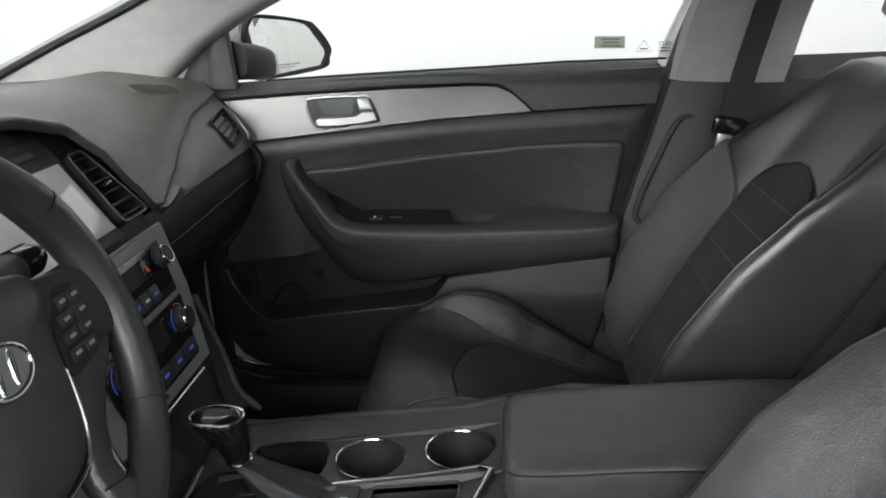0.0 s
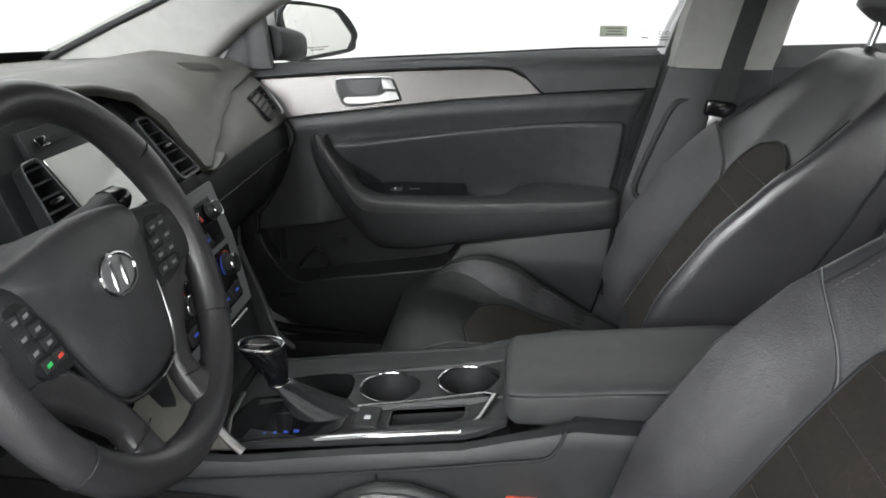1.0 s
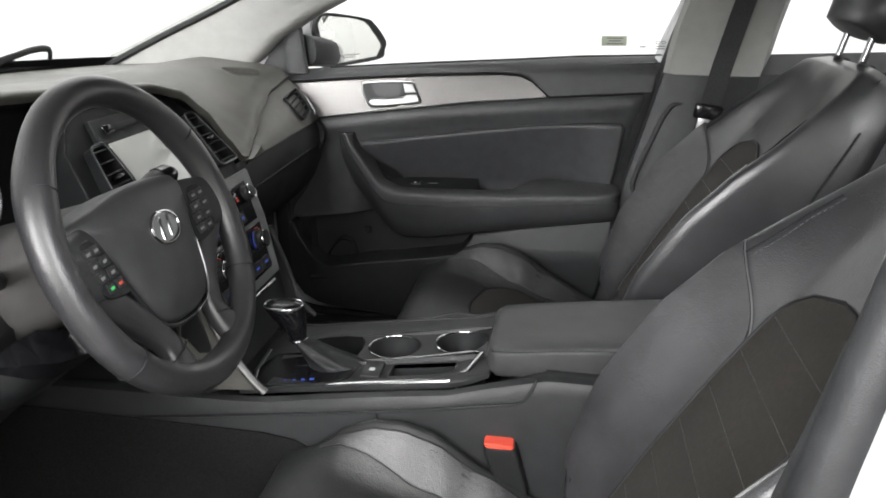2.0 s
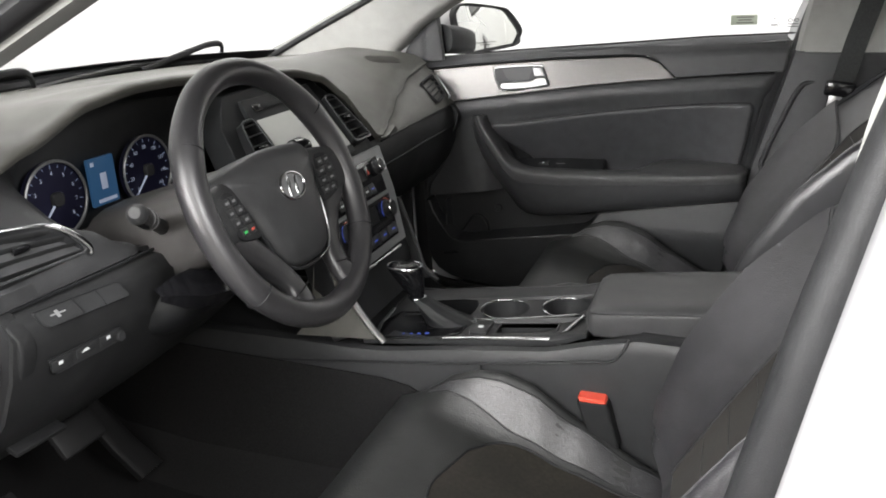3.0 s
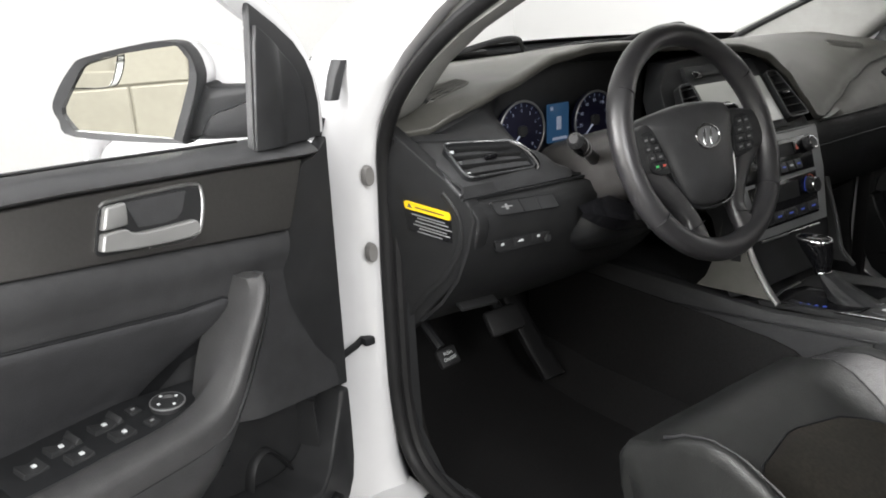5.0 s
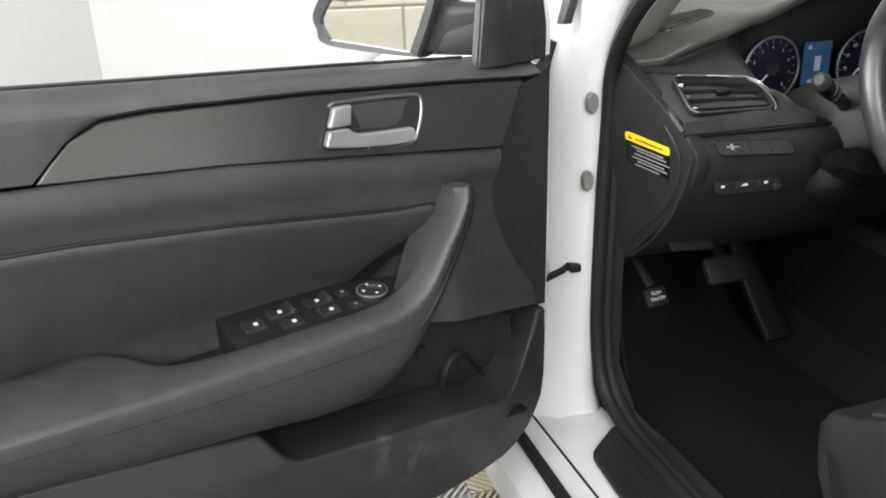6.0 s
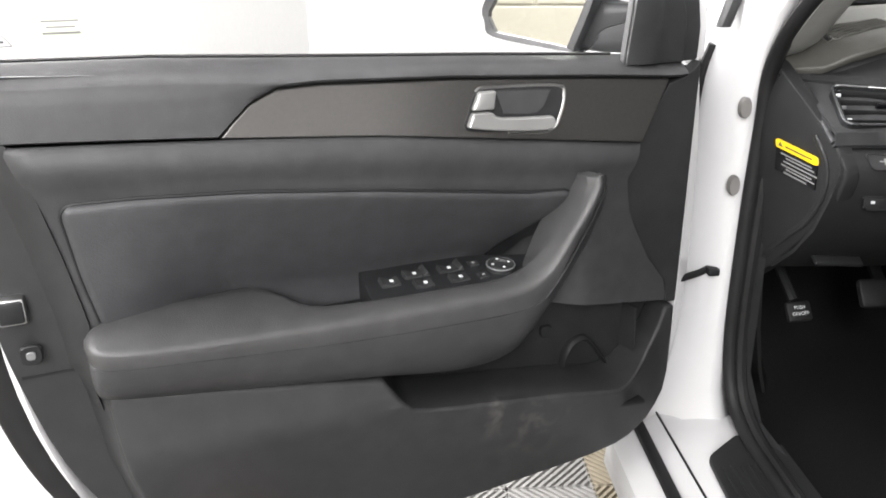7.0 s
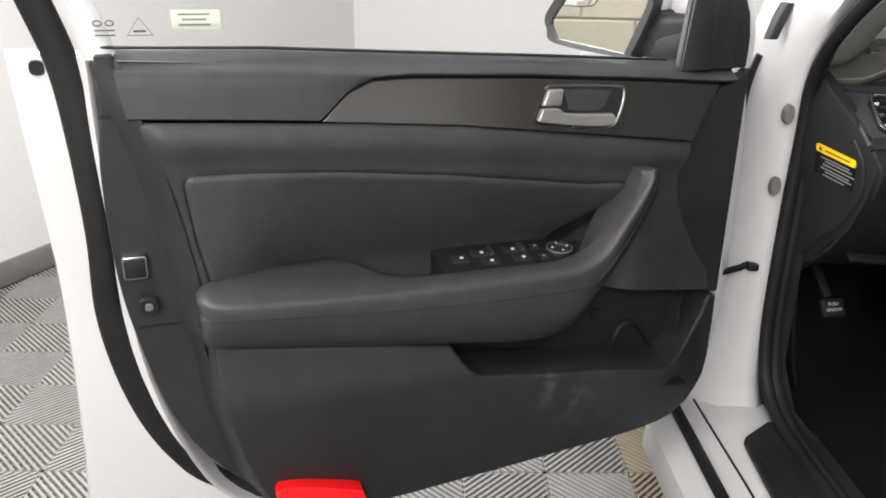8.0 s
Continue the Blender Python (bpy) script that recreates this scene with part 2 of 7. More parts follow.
def smooth_poly(pts, cuts=3, sharp=()):
    """Catmull-Rom through a closed outline; corners named in sharp stay as they are."""
    out, n = [], len(pts)
    P = [Vector((*p, 0)) if len(p) == 2 else Vector(p) for p in pts]
    for i in range(n):
        p0, p1, p2, p3 = P[i - 1], P[i], P[(i + 1) % n], P[(i + 2) % n]
        if i in sharp:
            p0 = p1
        if (i + 1) % n in sharp:
            p3 = p2
        for k in range(cuts):
            t = k / cuts
            out.append(0.5 * ((2 * p1) + (p2 - p0) * t + (2 * p0 - 5 * p1 + 4 * p2 - p3) * t * t + (3 * p1 - p0 - 3 * p2 + p3) * t ** 3))
    return [tuple(v[:len(pts[0])]) for v in out]


def curve_pts(pts, cuts=6):
    """Catmull-Rom through an open run of points."""
    P = [Vector(p) for p in pts]
    out = []
    for i in range(len(P) - 1):
        p0, p1, p2, p3 = P[max(i - 1, 0)], P[i], P[i + 1], P[min(i + 2, len(P) - 1)]
        for k in range(cuts):
            t = k / cuts
            out.append(0.5 * ((2 * p1) + (p2 - p0) * t + (2 * p0 - 5 * p1 + 4 * p2 - p3) * t * t + (3 * p1 - p0 - 3 * p2 + p3) * t ** 3))
    return out + [P[-1]]


def prism(outline, w0, w1, bev=0.003, seg=2, f=plain, axis="y"):
    """An outline in two axes, drawn out along the third from w0 to w1."""
    bm = bmesh.new()

    def at(p, w):
        return {"y": (p[0], w, p[1]), "x": (w, p[0], p[1]), "z": (p[0], p[1], w)}[axis]

    lo, hi = [bm.verts.new(at(p, w0)) for p in outline], [bm.verts.new(at(p, w1)) for p in outline]
    bm.faces.new(lo)
    bm.faces.new(hi)
    for i in range(len(outline)):
        j = (i + 1) % len(outline)
        bm.faces.new((lo[i], lo[j], hi[j], hi[i]))
    bmesh.ops.recalc_face_normals(bm, faces=bm.faces)
    bevel(bm, bev, seg, 40)
    for v in bm.verts:
        v.co = f(v.co)
    return bm


def loft(rings, caps=True, closed=True, f=plain):
    bm = bmesh.new()
    V = [[bm.verts.new(f(Vector(p))) for p in r] for r in rings]
    n = len(rings[0])
    for a, b in zip(V, V[1:]):
        for i in range(n if closed else n - 1):
            j = (i + 1) % n
            bm.faces.new((a[i], a[j], b[j], b[i]))
    if caps and closed:
        bm.faces.new(V[0])
        bm.faces.new(V[-1])
    return bm


def sheet(rows, thick, f=plain):
    """A surface given as rows of points, with thickness away from its normals."""
    bm = bmesh.new()
    V = [[bm.verts.new(Vector(p)) for p in r] for r in rows]
    for a, b in zip(V, V[1:]):
        for i in range(len(a) - 1):
            bm.faces.new((a[i], a[i + 1], b[i + 1], b[i]))
    bm.normal_update()
    bmesh.ops.solidify(bm, geom=bm.faces[:], thickness=thick)
    for v in bm.verts:
        v.co = f(v.co)
    return bm


def tube(path, r, n=10, closed=False, flat=1.0, side=None, f=plain, caps=True):
    """A round or flattened bar along a path; r may be a list; side: the direction of the flattened width."""
    P = [Vector(p) for p in path]
    R = r if isinstance(r, (list, tuple)) else [r] * len(P)
    rings, ref = [], None
    for i, p in enumerate(P):
        if closed:
            d = (P[(i + 1) % len(P)] - P[i - 1]).normalized()
        else:
            d = (P[min(i + 1, len(P) - 1)] - P[max(i - 1, 0)]).normalized()
        s = Vector(side) if side else (ref or Vector((0.13, 0.31, 0.94)))
        u = (s - d * s.dot(d)).normalized()
        ref = u
        v = d.cross(u)
        rings.append([p + (u * math.cos(a) + v * math.sin(a) * flat) * R[i] for a in (2 * math.pi * k / n for k in range(n))])
    if closed:
        rings.append(rings[0])
        bm = loft(rings, caps=False, f=f)
        bmesh.ops.remove_doubles(bm, verts=bm.verts, dist=1e-6)
        return bm
    return loft(rings, caps=caps, f=f)


def join(*bms):
    out = bmesh.new()
    for b in bms:
        me = bpy.data.meshes.new("scratch")
        b.to_mesh(me)
        b.free()
        out.from_mesh(me)
        bpy.data.meshes.remove(me)
    return out


def ring(c, u, v, ru, rv, n=20, power=2.0, start=0.0):
    """A superellipse round c in the plane of u and v."""
    c, u, v = Vector(c), Vector(u), Vector(v)
    out = []
    for k in range(n):
        a = 2 * math.pi * (k / n) + start
        ca, sa = math.cos(a), math.sin(a)
        out.append(c + u * ru * math.copysign(abs(ca) ** (2 / power), ca) + v * rv * math.copysign(abs(sa) ** (2 / power), sa))
    return out


def pill(c, u, v, n, ru, rv, depth, bulge=0.3, power=3.0, seg=24, f=plain):
    """A raised button: an outline in u, v drawn out along n with a soft top."""
    c, n = Vector(c), Vector(n)
    rings = [ring(c, u, v, ru, rv, seg, power), ring(c + n * depth * 0.7, u, v, ru, rv, seg, power),
             ring(c + n * depth, u, v, ru * (1 - bulge * 0.4), rv * (1 - bulge * 0.4), seg, power)]
    return loft(rings, f=f)


def rounded(corners, r, n=5):
    """A closed run of points round the given corners, each rounded with radius r."""
    C, out = [Vector(c) for c in corners], []
    for i, c in enumerate(C):
        a, b = (C[i - 1] - c).normalized(), (C[(i + 1) % len(C)] - c).normalized()
        k = min(r, (C[i - 1] - c).length * 0.45, (C[(i + 1) % len(C)] - c).length * 0.45)
        p, q = c + a * k, c + b * k
        out += [p * (1 - t) ** 2 + c * 2 * t * (1 - t) + q * t * t for t in (j / (n - 1) for j in range(n))]
    return out


def stitches(pts, pitch=0.0075, mark=0.0046, r=0.0006):
    """Short thread marks spaced along a run of points."""
    P = [Vector(p) for p in pts]
    out, walked, nxt = [], 0.0, 0.0
    for a, b in zip(P, P[1:]):
        d = (b - a).length
        while nxt < walked + d:
            p = a.lerp(b, (nxt - walked) / d)
            q = p + (b - a).normalized() * mark
            out.append((p, q))
            nxt += pitch
        walked += d
    bm = bmesh.new()
    for p, q in out:
        t = (q - p).normalized()
        u = t.orthogonal().normalized()
        w = t.cross(u)
        lo = [bm.verts.new(p + (u * math.cos(k) + w * math.sin(k)) * r) for k in (0.5, 2.1, 3.7, 5.2)]
        hi = [bm.verts.new(q + (u * math.cos(k) + w * math.sin(k)) * r) for k in (0.5, 2.1, 3.7, 5.2)]
        for i in range(4):
            bm.faces.new((lo[i], lo[(i + 1) % 4], hi[(i + 1) % 4], hi[i]))
        bm.faces.new(lo)
        bm.faces.new(hi)
    return bm


X, Y, Z = Vector((1, 0, 0)), Vector((0, 1, 0)), Vector((0, 0, 1))


# ---- the room ----
def structure(name, bm, mat, label, category):
    return tagged(part(name, bm, mat), label, category, "", "structure")


floor = structure("floor", box((0, 0, -0.06), (9.0, 7.2, 0.08), 0), CONCRETE, "dark concrete floor under interlocking ribbed garage tiles", "floor")
ceiling = structure("ceiling", box((0, 0, 3.05), (9.0, 7.2, 0.1), 0), WALL, "plain white painted ceiling with bright softboxes", "ceiling")
WALLS = [("wall_southwest", (-0.9, -3.2), (-4.2, -1.84)), ("wall_front", (-4.2, -1.84), (-4.2, 3.0)),
         ("wall_east", (-4.2, 3.0), (3.9, 3.0))]
for name, a, b in WALLS:
    a, b = Vector((*a, 0)), Vector((*b, 0))
    d = (b - a).normalized()
    n = Vector((d.y, -d.x, 0))
    if n.dot(-a) > 0:
        n = -n
    e = 0.06

    def at(p, n=n, d=d, a=a):
        return a + d * p.x + n * p.y + Vector((0, 0, p.z))

    L = (b - a).length
    structure(name, box((L / 2, 0.05, 1.5), (L + 0.1, 0.1, 3.0), 0, f=at), WALL, "smooth bright white painted studio wall", "wall")
    structure("baseboard", box((L / 2, -0.006, 0.05), (L, 0.012, 0.09), 0.003, f=at), GREYBASE, "dark grey rubber strip along the wall's foot", "baseboard")

# ---- the car's body ----
car = thing("car", "white four-door sedan with its driver door standing open", "car", at=(0.6, 0, 0))


def mirrored(v):
    return Vector((v.x, -v.y, v.z))


def both(name, maker, mat, label="", sides=(plain, mirrored), angle=38):
    return [part(name, maker(f), mat, car, label, angle) for f in sides]


# front jamb with the hinge plugs, running up into the windscreen pillar
def a_jamb(f):
    rings = []
    for z, xi, yi, xo, yo in ((0.30, -0.30, -0.735, -0.36, -0.86), (0.40, -0.33, -0.742, -0.40, -0.84), (0.55, -0.335, -0.742, -0.42, -0.828), (0.75, -0.333, -0.740, -0.41, -0.818),
                              (0.92, -0.322, -0.740, -0.39, -0.812), (0.985, -0.300, -0.742, -0.385, -0.808), (1.04, -0.262, -0.742, -0.40, -0.802), (1.09, -0.205, -0.740, -0.38, -0.795), (1.14, -0.135, -0.736, -0.30, -0.785),
                              (1.19, -0.050, -0.728, -0.20, -0.77), (1.26, 0.07, -0.710, -0.06, -0.745), (1.35, 0.25, -0.675, 0.12, -0.70), (1.40, 0.40, -0.65, 0.28, -0.67)):
        d = 0.10 if z < 1.0 else 0.03
        rings.append([(xi, yi, z), (xi - 0.004, yi - 0.02, z), ((xi + xo) / 2 + 0.016, (yi + yo) / 2 - 0.008, z), (xo + 0.008, yo + 0.012, z), (xo - 0.02, yo, z),
                      (xo - d, yo + 0.02, z), (xo - d, yi + 0.03, z), (xi - 0.03, yi + 0.03, z)])
    return loft(rings, f=f)


both("front_jamb", a_jamb, PAINT, angle=60)
both("fender_gap", lambda f: tube(curve_pts([(-0.395, -0.805, 0.34), (-0.412, -0.812, 0.60), (-0.400, -0.812, 0.90), (-0.385, -0.80, 0.99)], 4), 0.007, 6, f=f), RUBBER)
# black plastic wedge at the foot of the pillar, between fender and windscreen
both("pillar_wedge", lambda f: loft([ring((-0.344, -0.785, 1.076), X, Y, 0.016, 0.008, 12, 3), ring((-0.342, -0.794, 1.055), X, Y, 0.013, 0.010, 12, 3), ring((-0.338, -0.806, 1.020), X, Y, 0.010, 0.010, 12, 3)], f=f), BLACK)


def fender(f):
    rows = []
    for x in (-0.405, -0.43, -0.6, -0.8, -1.1, -1.5, -1.8):
        k = max(0, (-x - 0.43) / 1.4)
        top = 0.97 - 0.16 * k * k - 0.03 * k
        rows.append([(x, -0.70 + 0.05 * k, top + 0.03), (x, -0.78 + 0.05 * k, top + 0.012), (x, -0.855 + 0.06 * k, top - 0.03), (x, -0.895 + 0.06 * k, top - 0.11), (x, -0.905 + 0.06 * k, 0.70),
                     (x, -0.915 + 0.06 * k, 0.52), (x, -0.895 + 0.06 * k, 0.30)])
    return sheet(rows, 0.012, f)


both("fender", fender, PAINT)
hood_rows = []
for x in (-0.86, -1.1, -1.4, -1.75):
    k = (-x - 0.86) / 0.9
    hood_rows.append([(x - 0.10 * math.cos(y / 0.72 * 1.5), y, 0.985 - 0.13 * k - 0.05 * k * k + 0.02 * math.cos(y / 0.72 * 1.5)) for y in np.linspace(-0.70, 0.70, 13)])
part("hood", sheet(hood_rows, 0.012), PAINT, car)
cowl = [[(x, y, z + 0.012 * math.cos(y)) for y in np.linspace(-0.74, 0.74, 9)] for x, z in ((-0.66, 0.985), (-0.80, 0.975), (-0.98, 0.955))]
part("cowl_panel", sheet(cowl, 0.02), BLACK, car, "black plastic cowl below the windscreen")


# sills, floor pan, firewall, tunnel
def sill(f):
    prof = [(-0.60, 0.27), (-0.68, 0.30), (-0.715, 0.345), (-0.745, 0.352), (-0.80, 0.345), (-0.845, 0.335), (-0.862, 0.322), (-0.90, 0.32), (-0.925, 0.300), (-0.93, 0.24), (-0.90, 0.19), (-0.60, 0.19)]
    return loft([[(x, y, z) for y, z in prof] for x in (-0.36, 0.2, 0.8, 1.9)], f=f)


both("sill", sill, PAINT)
part("sill_rubber", tube([(-0.40, -0.878, 0.331), (0.2, -0.880, 0.330), (0.8, -0.880, 0.330)], 0.012, 8, flat=0.6, side=(0, 1, 0)), RUBBER, car, "black rubber strip along the sill")
part("sill_rubber", tube([(-0.40, 0.868, 0.331), (0.2, 0.876, 0.330), (0.8, 0.876, 0.330)], 0.012, 8, flat=0.6, side=(0, 1, 0)), RUBBER, car)
part("sill_seam", tube([(-0.40, -0.838, 0.3375), (-0.1, -0.834, 0.3390), (0.8, -0.834, 0.3390)], 0.0022, 6), RUBBER, car)
plate = prism([(p.x, p.y) for p in rounded([(-0.258, -0.735, 0), (-0.200, -0.806, 0), (-0.03, -0.817, 0), (0.75, -0.817, 0), (0.75, -0.70, 0), (-0.23, -0.70, 0)], 0.014, 4)], 0.350, 0.362, 0.003, axis="z")
scuff_o = part("scuff_plate", plate, MOULDED, car, "black ribbed plastic scuff plate on the sill")
for i in range(5):
    part("rib", box((0.28, -0.735 - 0.015 * i, 0.363), (0.9, 0.004, 0.003), 0.001), MOULDED, scuff_o)
carpet = []
for x, z in ((-0.86, 0.62), (-0.80, 0.50), (-0.70, 0.37), (-0.58, 0.285), (-0.40, 0.265), (0.0, 0.262), (0.5, 0.27), (0.6, 0.33), (1.0, 0.33), (1.25, 0.30), (1.5, 0.42)):
    row = []
    for y in np.linspace(-0.70, 0.70, 41):
        t = max(0, 1 - (abs(y) / 0.19) ** 3)
        row.append((x, y, z + 0.16 * t + 0.004 * noise.noise(Vector((x * 6, y * 6, 0)))))
    carpet.append(row)
part("carpet", sheet(carpet, 0.02), CARPET, car, "black cut-pile carpet over the footwells")


# roof, pillars, side panels behind, closed rear
def greenhouse(f):
    rows = []
    for x, z, hw in ((-0.12, 1.33, 0.60), (0.05, 1.405, 0.60), (0.35, 1.455, 0.60), (0.8, 1.47, 0.60), (1.25, 1.45, 0.59), (1.65, 1.37, 0.57)):
        rows.append([(x, y, z - 0.055 * (y / hw) ** 4) for y in np.linspace(-hw, hw, 13)])
    return sheet(rows, 0.05, f)


part("roof", greenhouse(plain), PILLAR, car, "light grey roof lining")
roof_rows = []
for x, z, hw in ((-0.10, 1.34, 0.62), (0.05, 1.413, 0.635), (0.35, 1.463, 0.65), (0.8, 1.478, 0.65), (1.25, 1.458, 0.64), (1.70, 1.372, 0.61)):
    roof_rows.append([(x, y, z - 0.05 * (y / hw) ** 4) for y in np.linspace(-hw, hw, 13)])
part("roof_skin", sheet(roof_rows, 0.004), PAINT, car, "white painted roof skin")
deck = [[(x, y, z - 0.03 * (y / 0.70) ** 4) for y in np.linspace(-0.72, 0.72, 9)] for x, z in ((2.12, 1.075), (2.35, 1.085), (2.62, 1.075), (2.68, 1.03), (2.70, 0.85))]
part("boot_lid", sheet(deck, 0.012), PAINT, car, "white boot lid")
for name, x, sgn in (("rear_bumper", 2.66, 1), ("front_bumper", -1.86, -1)):
    rows_b = []
    for z, k in ((0.28, 0.02), (0.45, 0.07), (0.62, 0.08), (0.84, 0.03)):
        rows_b.append([(x + sgn * (k - 0.22 * (y / 0.86) ** 4), y, z) for y in np.linspace(-0.86, 0.86, 13)])
    part(name, sheet(rows_b, 0.012), PAINT, car)
rw = part("rear_window", sheet([[(1.70 + 0.46 * k, y * (1 + 0.08 * k), 1.365 - 0.285 * k) for y in np.linspace(-0.56, 0.56, 7)] for k in (0, 0.5, 1)], 0.004), GLASS, car, "clear rear window")
rw.visible_shadow = False


def roof_rail(f):
    path = curve_pts([(0.20, -0.675, 1.36), (0.45, -0.65, 1.40), (0.8, -0.645, 1.405), (1.2, -0.64, 1.385), (1.7, -0.65, 1.27), (2.0, -0.68, 1.12)], 5)
    return tube(path, 0.062, 12, flat=0.8, side=(0, 1, 0.6), f=f)


both("roof_rail", roof_rail, PAINT)


def a_trim(f):
    rows = []
    # inner edge along the windscreen, then the edge at the door seal
    for (x0, y0, z0), (x1, y1, z1) in (((-0.66, -0.690, 1.005), (-0.40, -0.728, 0.965)), ((-0.58, -0.681, 1.037), (-0.325, -0.722, 0.985)), ((-0.48, -0.674, 1.082), (-0.270, -0.722, 1.010)), ((-0.372, -0.664, 1.128), (-0.200, -0.718, 1.075)),
                                       ((-0.25, -0.651, 1.182), (-0.125, -0.712, 1.122)), ((-0.10, -0.634, 1.244), (-0.02, -0.700, 1.172)), ((0.05, -0.614, 1.30), (0.12, -0.682, 1.240)), ((0.25, -0.615, 1.375), (0.32, -0.655, 1.33))):
        x1 -= 0.050 if f is mirrored else 0.0
        mx, my, mz = (x0 + x1) / 2, (y0 + y1) / 2 + 0.030, (z0 + z1) / 2 + 0.004
        rows.append([(x0 - 0.02, y0 - 0.02, z0 + 0.012), (x0, y0 + 0.014, z0), (mx, my, mz), (x1 - 0.040, y1 + 0.038, z1 + 0.016), (x1 - 0.014, y1 + 0.034, z1 + 0.008), (x1 - 0.004, y1 + 0.022, z1 + 0.002), (x1, y1, z1), (x1 + 0.004, y1 - 0.02, z1)])
    return sheet(rows, 0.01, f)


both("pillar_trim", a_trim, PILLAR, "light grey windscreen pillar trim")


def door_seal(f):
    path = curve_pts([(0.36, -0.680, 1.35), (0.14, -0.707, 1.252), (-0.005, -0.725, 1.180), (-0.105, -0.736, 1.130), (-0.185, -0.743, 1.078), (-0.250, -0.746, 1.018), (-0.295, -0.742, 0.955), (-0.312, -0.736, 0.88), (-0.320, -0.736, 0.75), (-0.323, -0.736, 0.60), (-0.320, -0.735, 0.50),
                      (-0.298, -0.733, 0.42), (-0.24, -0.730, 0.378), (-0.12, -0.727, 0.364), (0.2, -0.727, 0.364), (0.5, -0.727, 0.366)], 6)
    low = [p + Vector((0.012, 0.014, 0.004)) for p in path if p.z < 0.96]
    return join(tube(path, 0.0125, 10, flat=0.9, side=(0, 1, 0), f=f), tube(low, 0.010, 8, f=f))


both("door_seal", door_seal, RUBBER, "black rubber door seal", (lambda v: v - Vector((0.007, 0, 0)), lambda v: mirrored(v - Vector((0.055 * min(1, max(0, (v.z - 0.95) / 0.08)), 0, 0)))))


def kick_panel(f):
    return sheet([[(-0.335, -0.72, 0.90), (-0.328, -0.714, 0.90), (-0.40, -0.69, 0.90), (-0.7, -0.68, 0.90)],
                  [(-0.335, -0.72, 0.72), (-0.326, -0.712, 0.72), (-0.40, -0.69, 0.72), (-0.7, -0.68, 0.72)],
                  [(-0.335, -0.72, 0.60), (-0.326, -0.712, 0.60), (-0.40, -0.69, 0.60), (-0.7, -0.68, 0.60)],
                  [(-0.335, -0.72, 0.45), (-0.322, -0.712, 0.45), (-0.40, -0.685, 0.45), (-0.7, -0.675, 0.45)],
                  [(-0.29, -0.715, 0.375), (-0.262, -0.702, 0.37), (-0.36, -0.68, 0.37), (-0.7, -0.67, 0.37)],
                  [(-0.20, -0.705, 0.352), (-0.15, -0.675, 0.335), (-0.30, -0.665, 0.30), (-0.7, -0.66, 0.30)]], 0.012, f)


both("kick_panel", kick_panel, DARK)
part("carpet_flap", sheet([[(-0.352, -0.688, 0.60), (-0.395, -0.672, 0.60)], [(-0.368, -0.672, 0.50), (-0.418, -0.652, 0.50)], [(-0.392, -0.645, 0.40), (-0.445, -0.622, 0.40)], [(-0.405, -0.625, 0.345), (-0.455, -0.600, 0.345)]], 0.006), CARPETEDGE, car, "grey carpet edge beside the foot rest")
part("door_gap_seal", tube([(-0.268, 0.716, 0.38), (-0.272, 0.716, 0.60), (-0.272, 0.716, 0.80), (-0.272, 0.716, 0.955)], 0.020, 8, flat=0.5, side=(1, 0, 0)), RUBBER, car)
both("windscreen_border", lambda f: tube(curve_pts([(-0.668, -0.660, 1.004), (-0.590, -0.655, 1.040), (-0.489, -0.650, 1.085), (-0.382, -0.640, 1.130), (-0.26, -0.627, 1.184), (-0.11, -0.610, 1.246), (0.04, -0.590, 1.301)], 3), 0.008, 8, f=f), RUBBER, "black border of the windscreen", (mirrored,))


def sill_trim(f):
    prof = [(-0.712, 0.345), (-0.70, 0.366), (-0.675, 0.362), (-0.655, 0.32), (-0.65, 0.262), (-0.69, 0.262)]
    return loft([[(x, y, z) for y, z in prof] for x in (-0.22, 0.1, 0.6)], f=f)


both("sill_trim", sill_trim, BLACK)


def forward(v):
    return v - Vector((0.045, 0, 0))


B_SIDES = (forward, mirrored)


def b_lower(f):
    rows = []
    for z, x0, x1, y in ((0.36, 0.515, 0.86, -0.695), (0.60, 0.548, 0.85, -0.70), (0.74, 0.578, 0.85, -0.702), (0.90, 0.622, 0.85, -0.702), (0.96, 0.638, 0.85, -0.702), (0.997, 0.648, 0.85, -0.700)):
        rows.append([(x0, y - 0.026, z), (x0 + 0.004, y - 0.01, z), (x0 + 0.03, y, z), ((x0 + x1) / 2, y + 0.015, z), (x1 - 0.02, y, z), (x1, y - 0.05, z)])
    return sheet(rows, 0.014, f)


both("pillar_lower_trim", b_lower, SOFT, "charcoal plastic lower centre pillar trim", B_SIDES)
part("trim_crease", tube(curve_pts([(0.789, 0.689, 0.932), (0.681, 0.689, 0.935), (0.651, 0.689, 0.917), (0.624, 0.689, 0.855), (0.597, 0.689, 0.783), (0.588, 0.689, 0.743), (0.598, 0.689, 0.729)], 5), 0.006, 8), SOFT, car)


def b_upper(f):
    rows = []
    for z, x0, x1, y in ((0.999, 0.650, 0.85, -0.703), (1.10, 0.668, 0.868, -0.692), (1.25, 0.71, 0.90, -0.665), (1.40, 0.77, 0.95, -0.62)):
        rows.append([(x0, y - 0.022, z), (x0 + 0.006, y - 0.008, z), (x0 + 0.03, y, z), ((x0 + x1) / 2, y + 0.012, z), (x1 - 0.02, y, z), (x1, y - 0.05, z)])
    return sheet(rows, 0.014, f)


both("pillar_upper_trim", b_upper, PILLAR, "light grey upper centre pillar trim", B_SIDES)


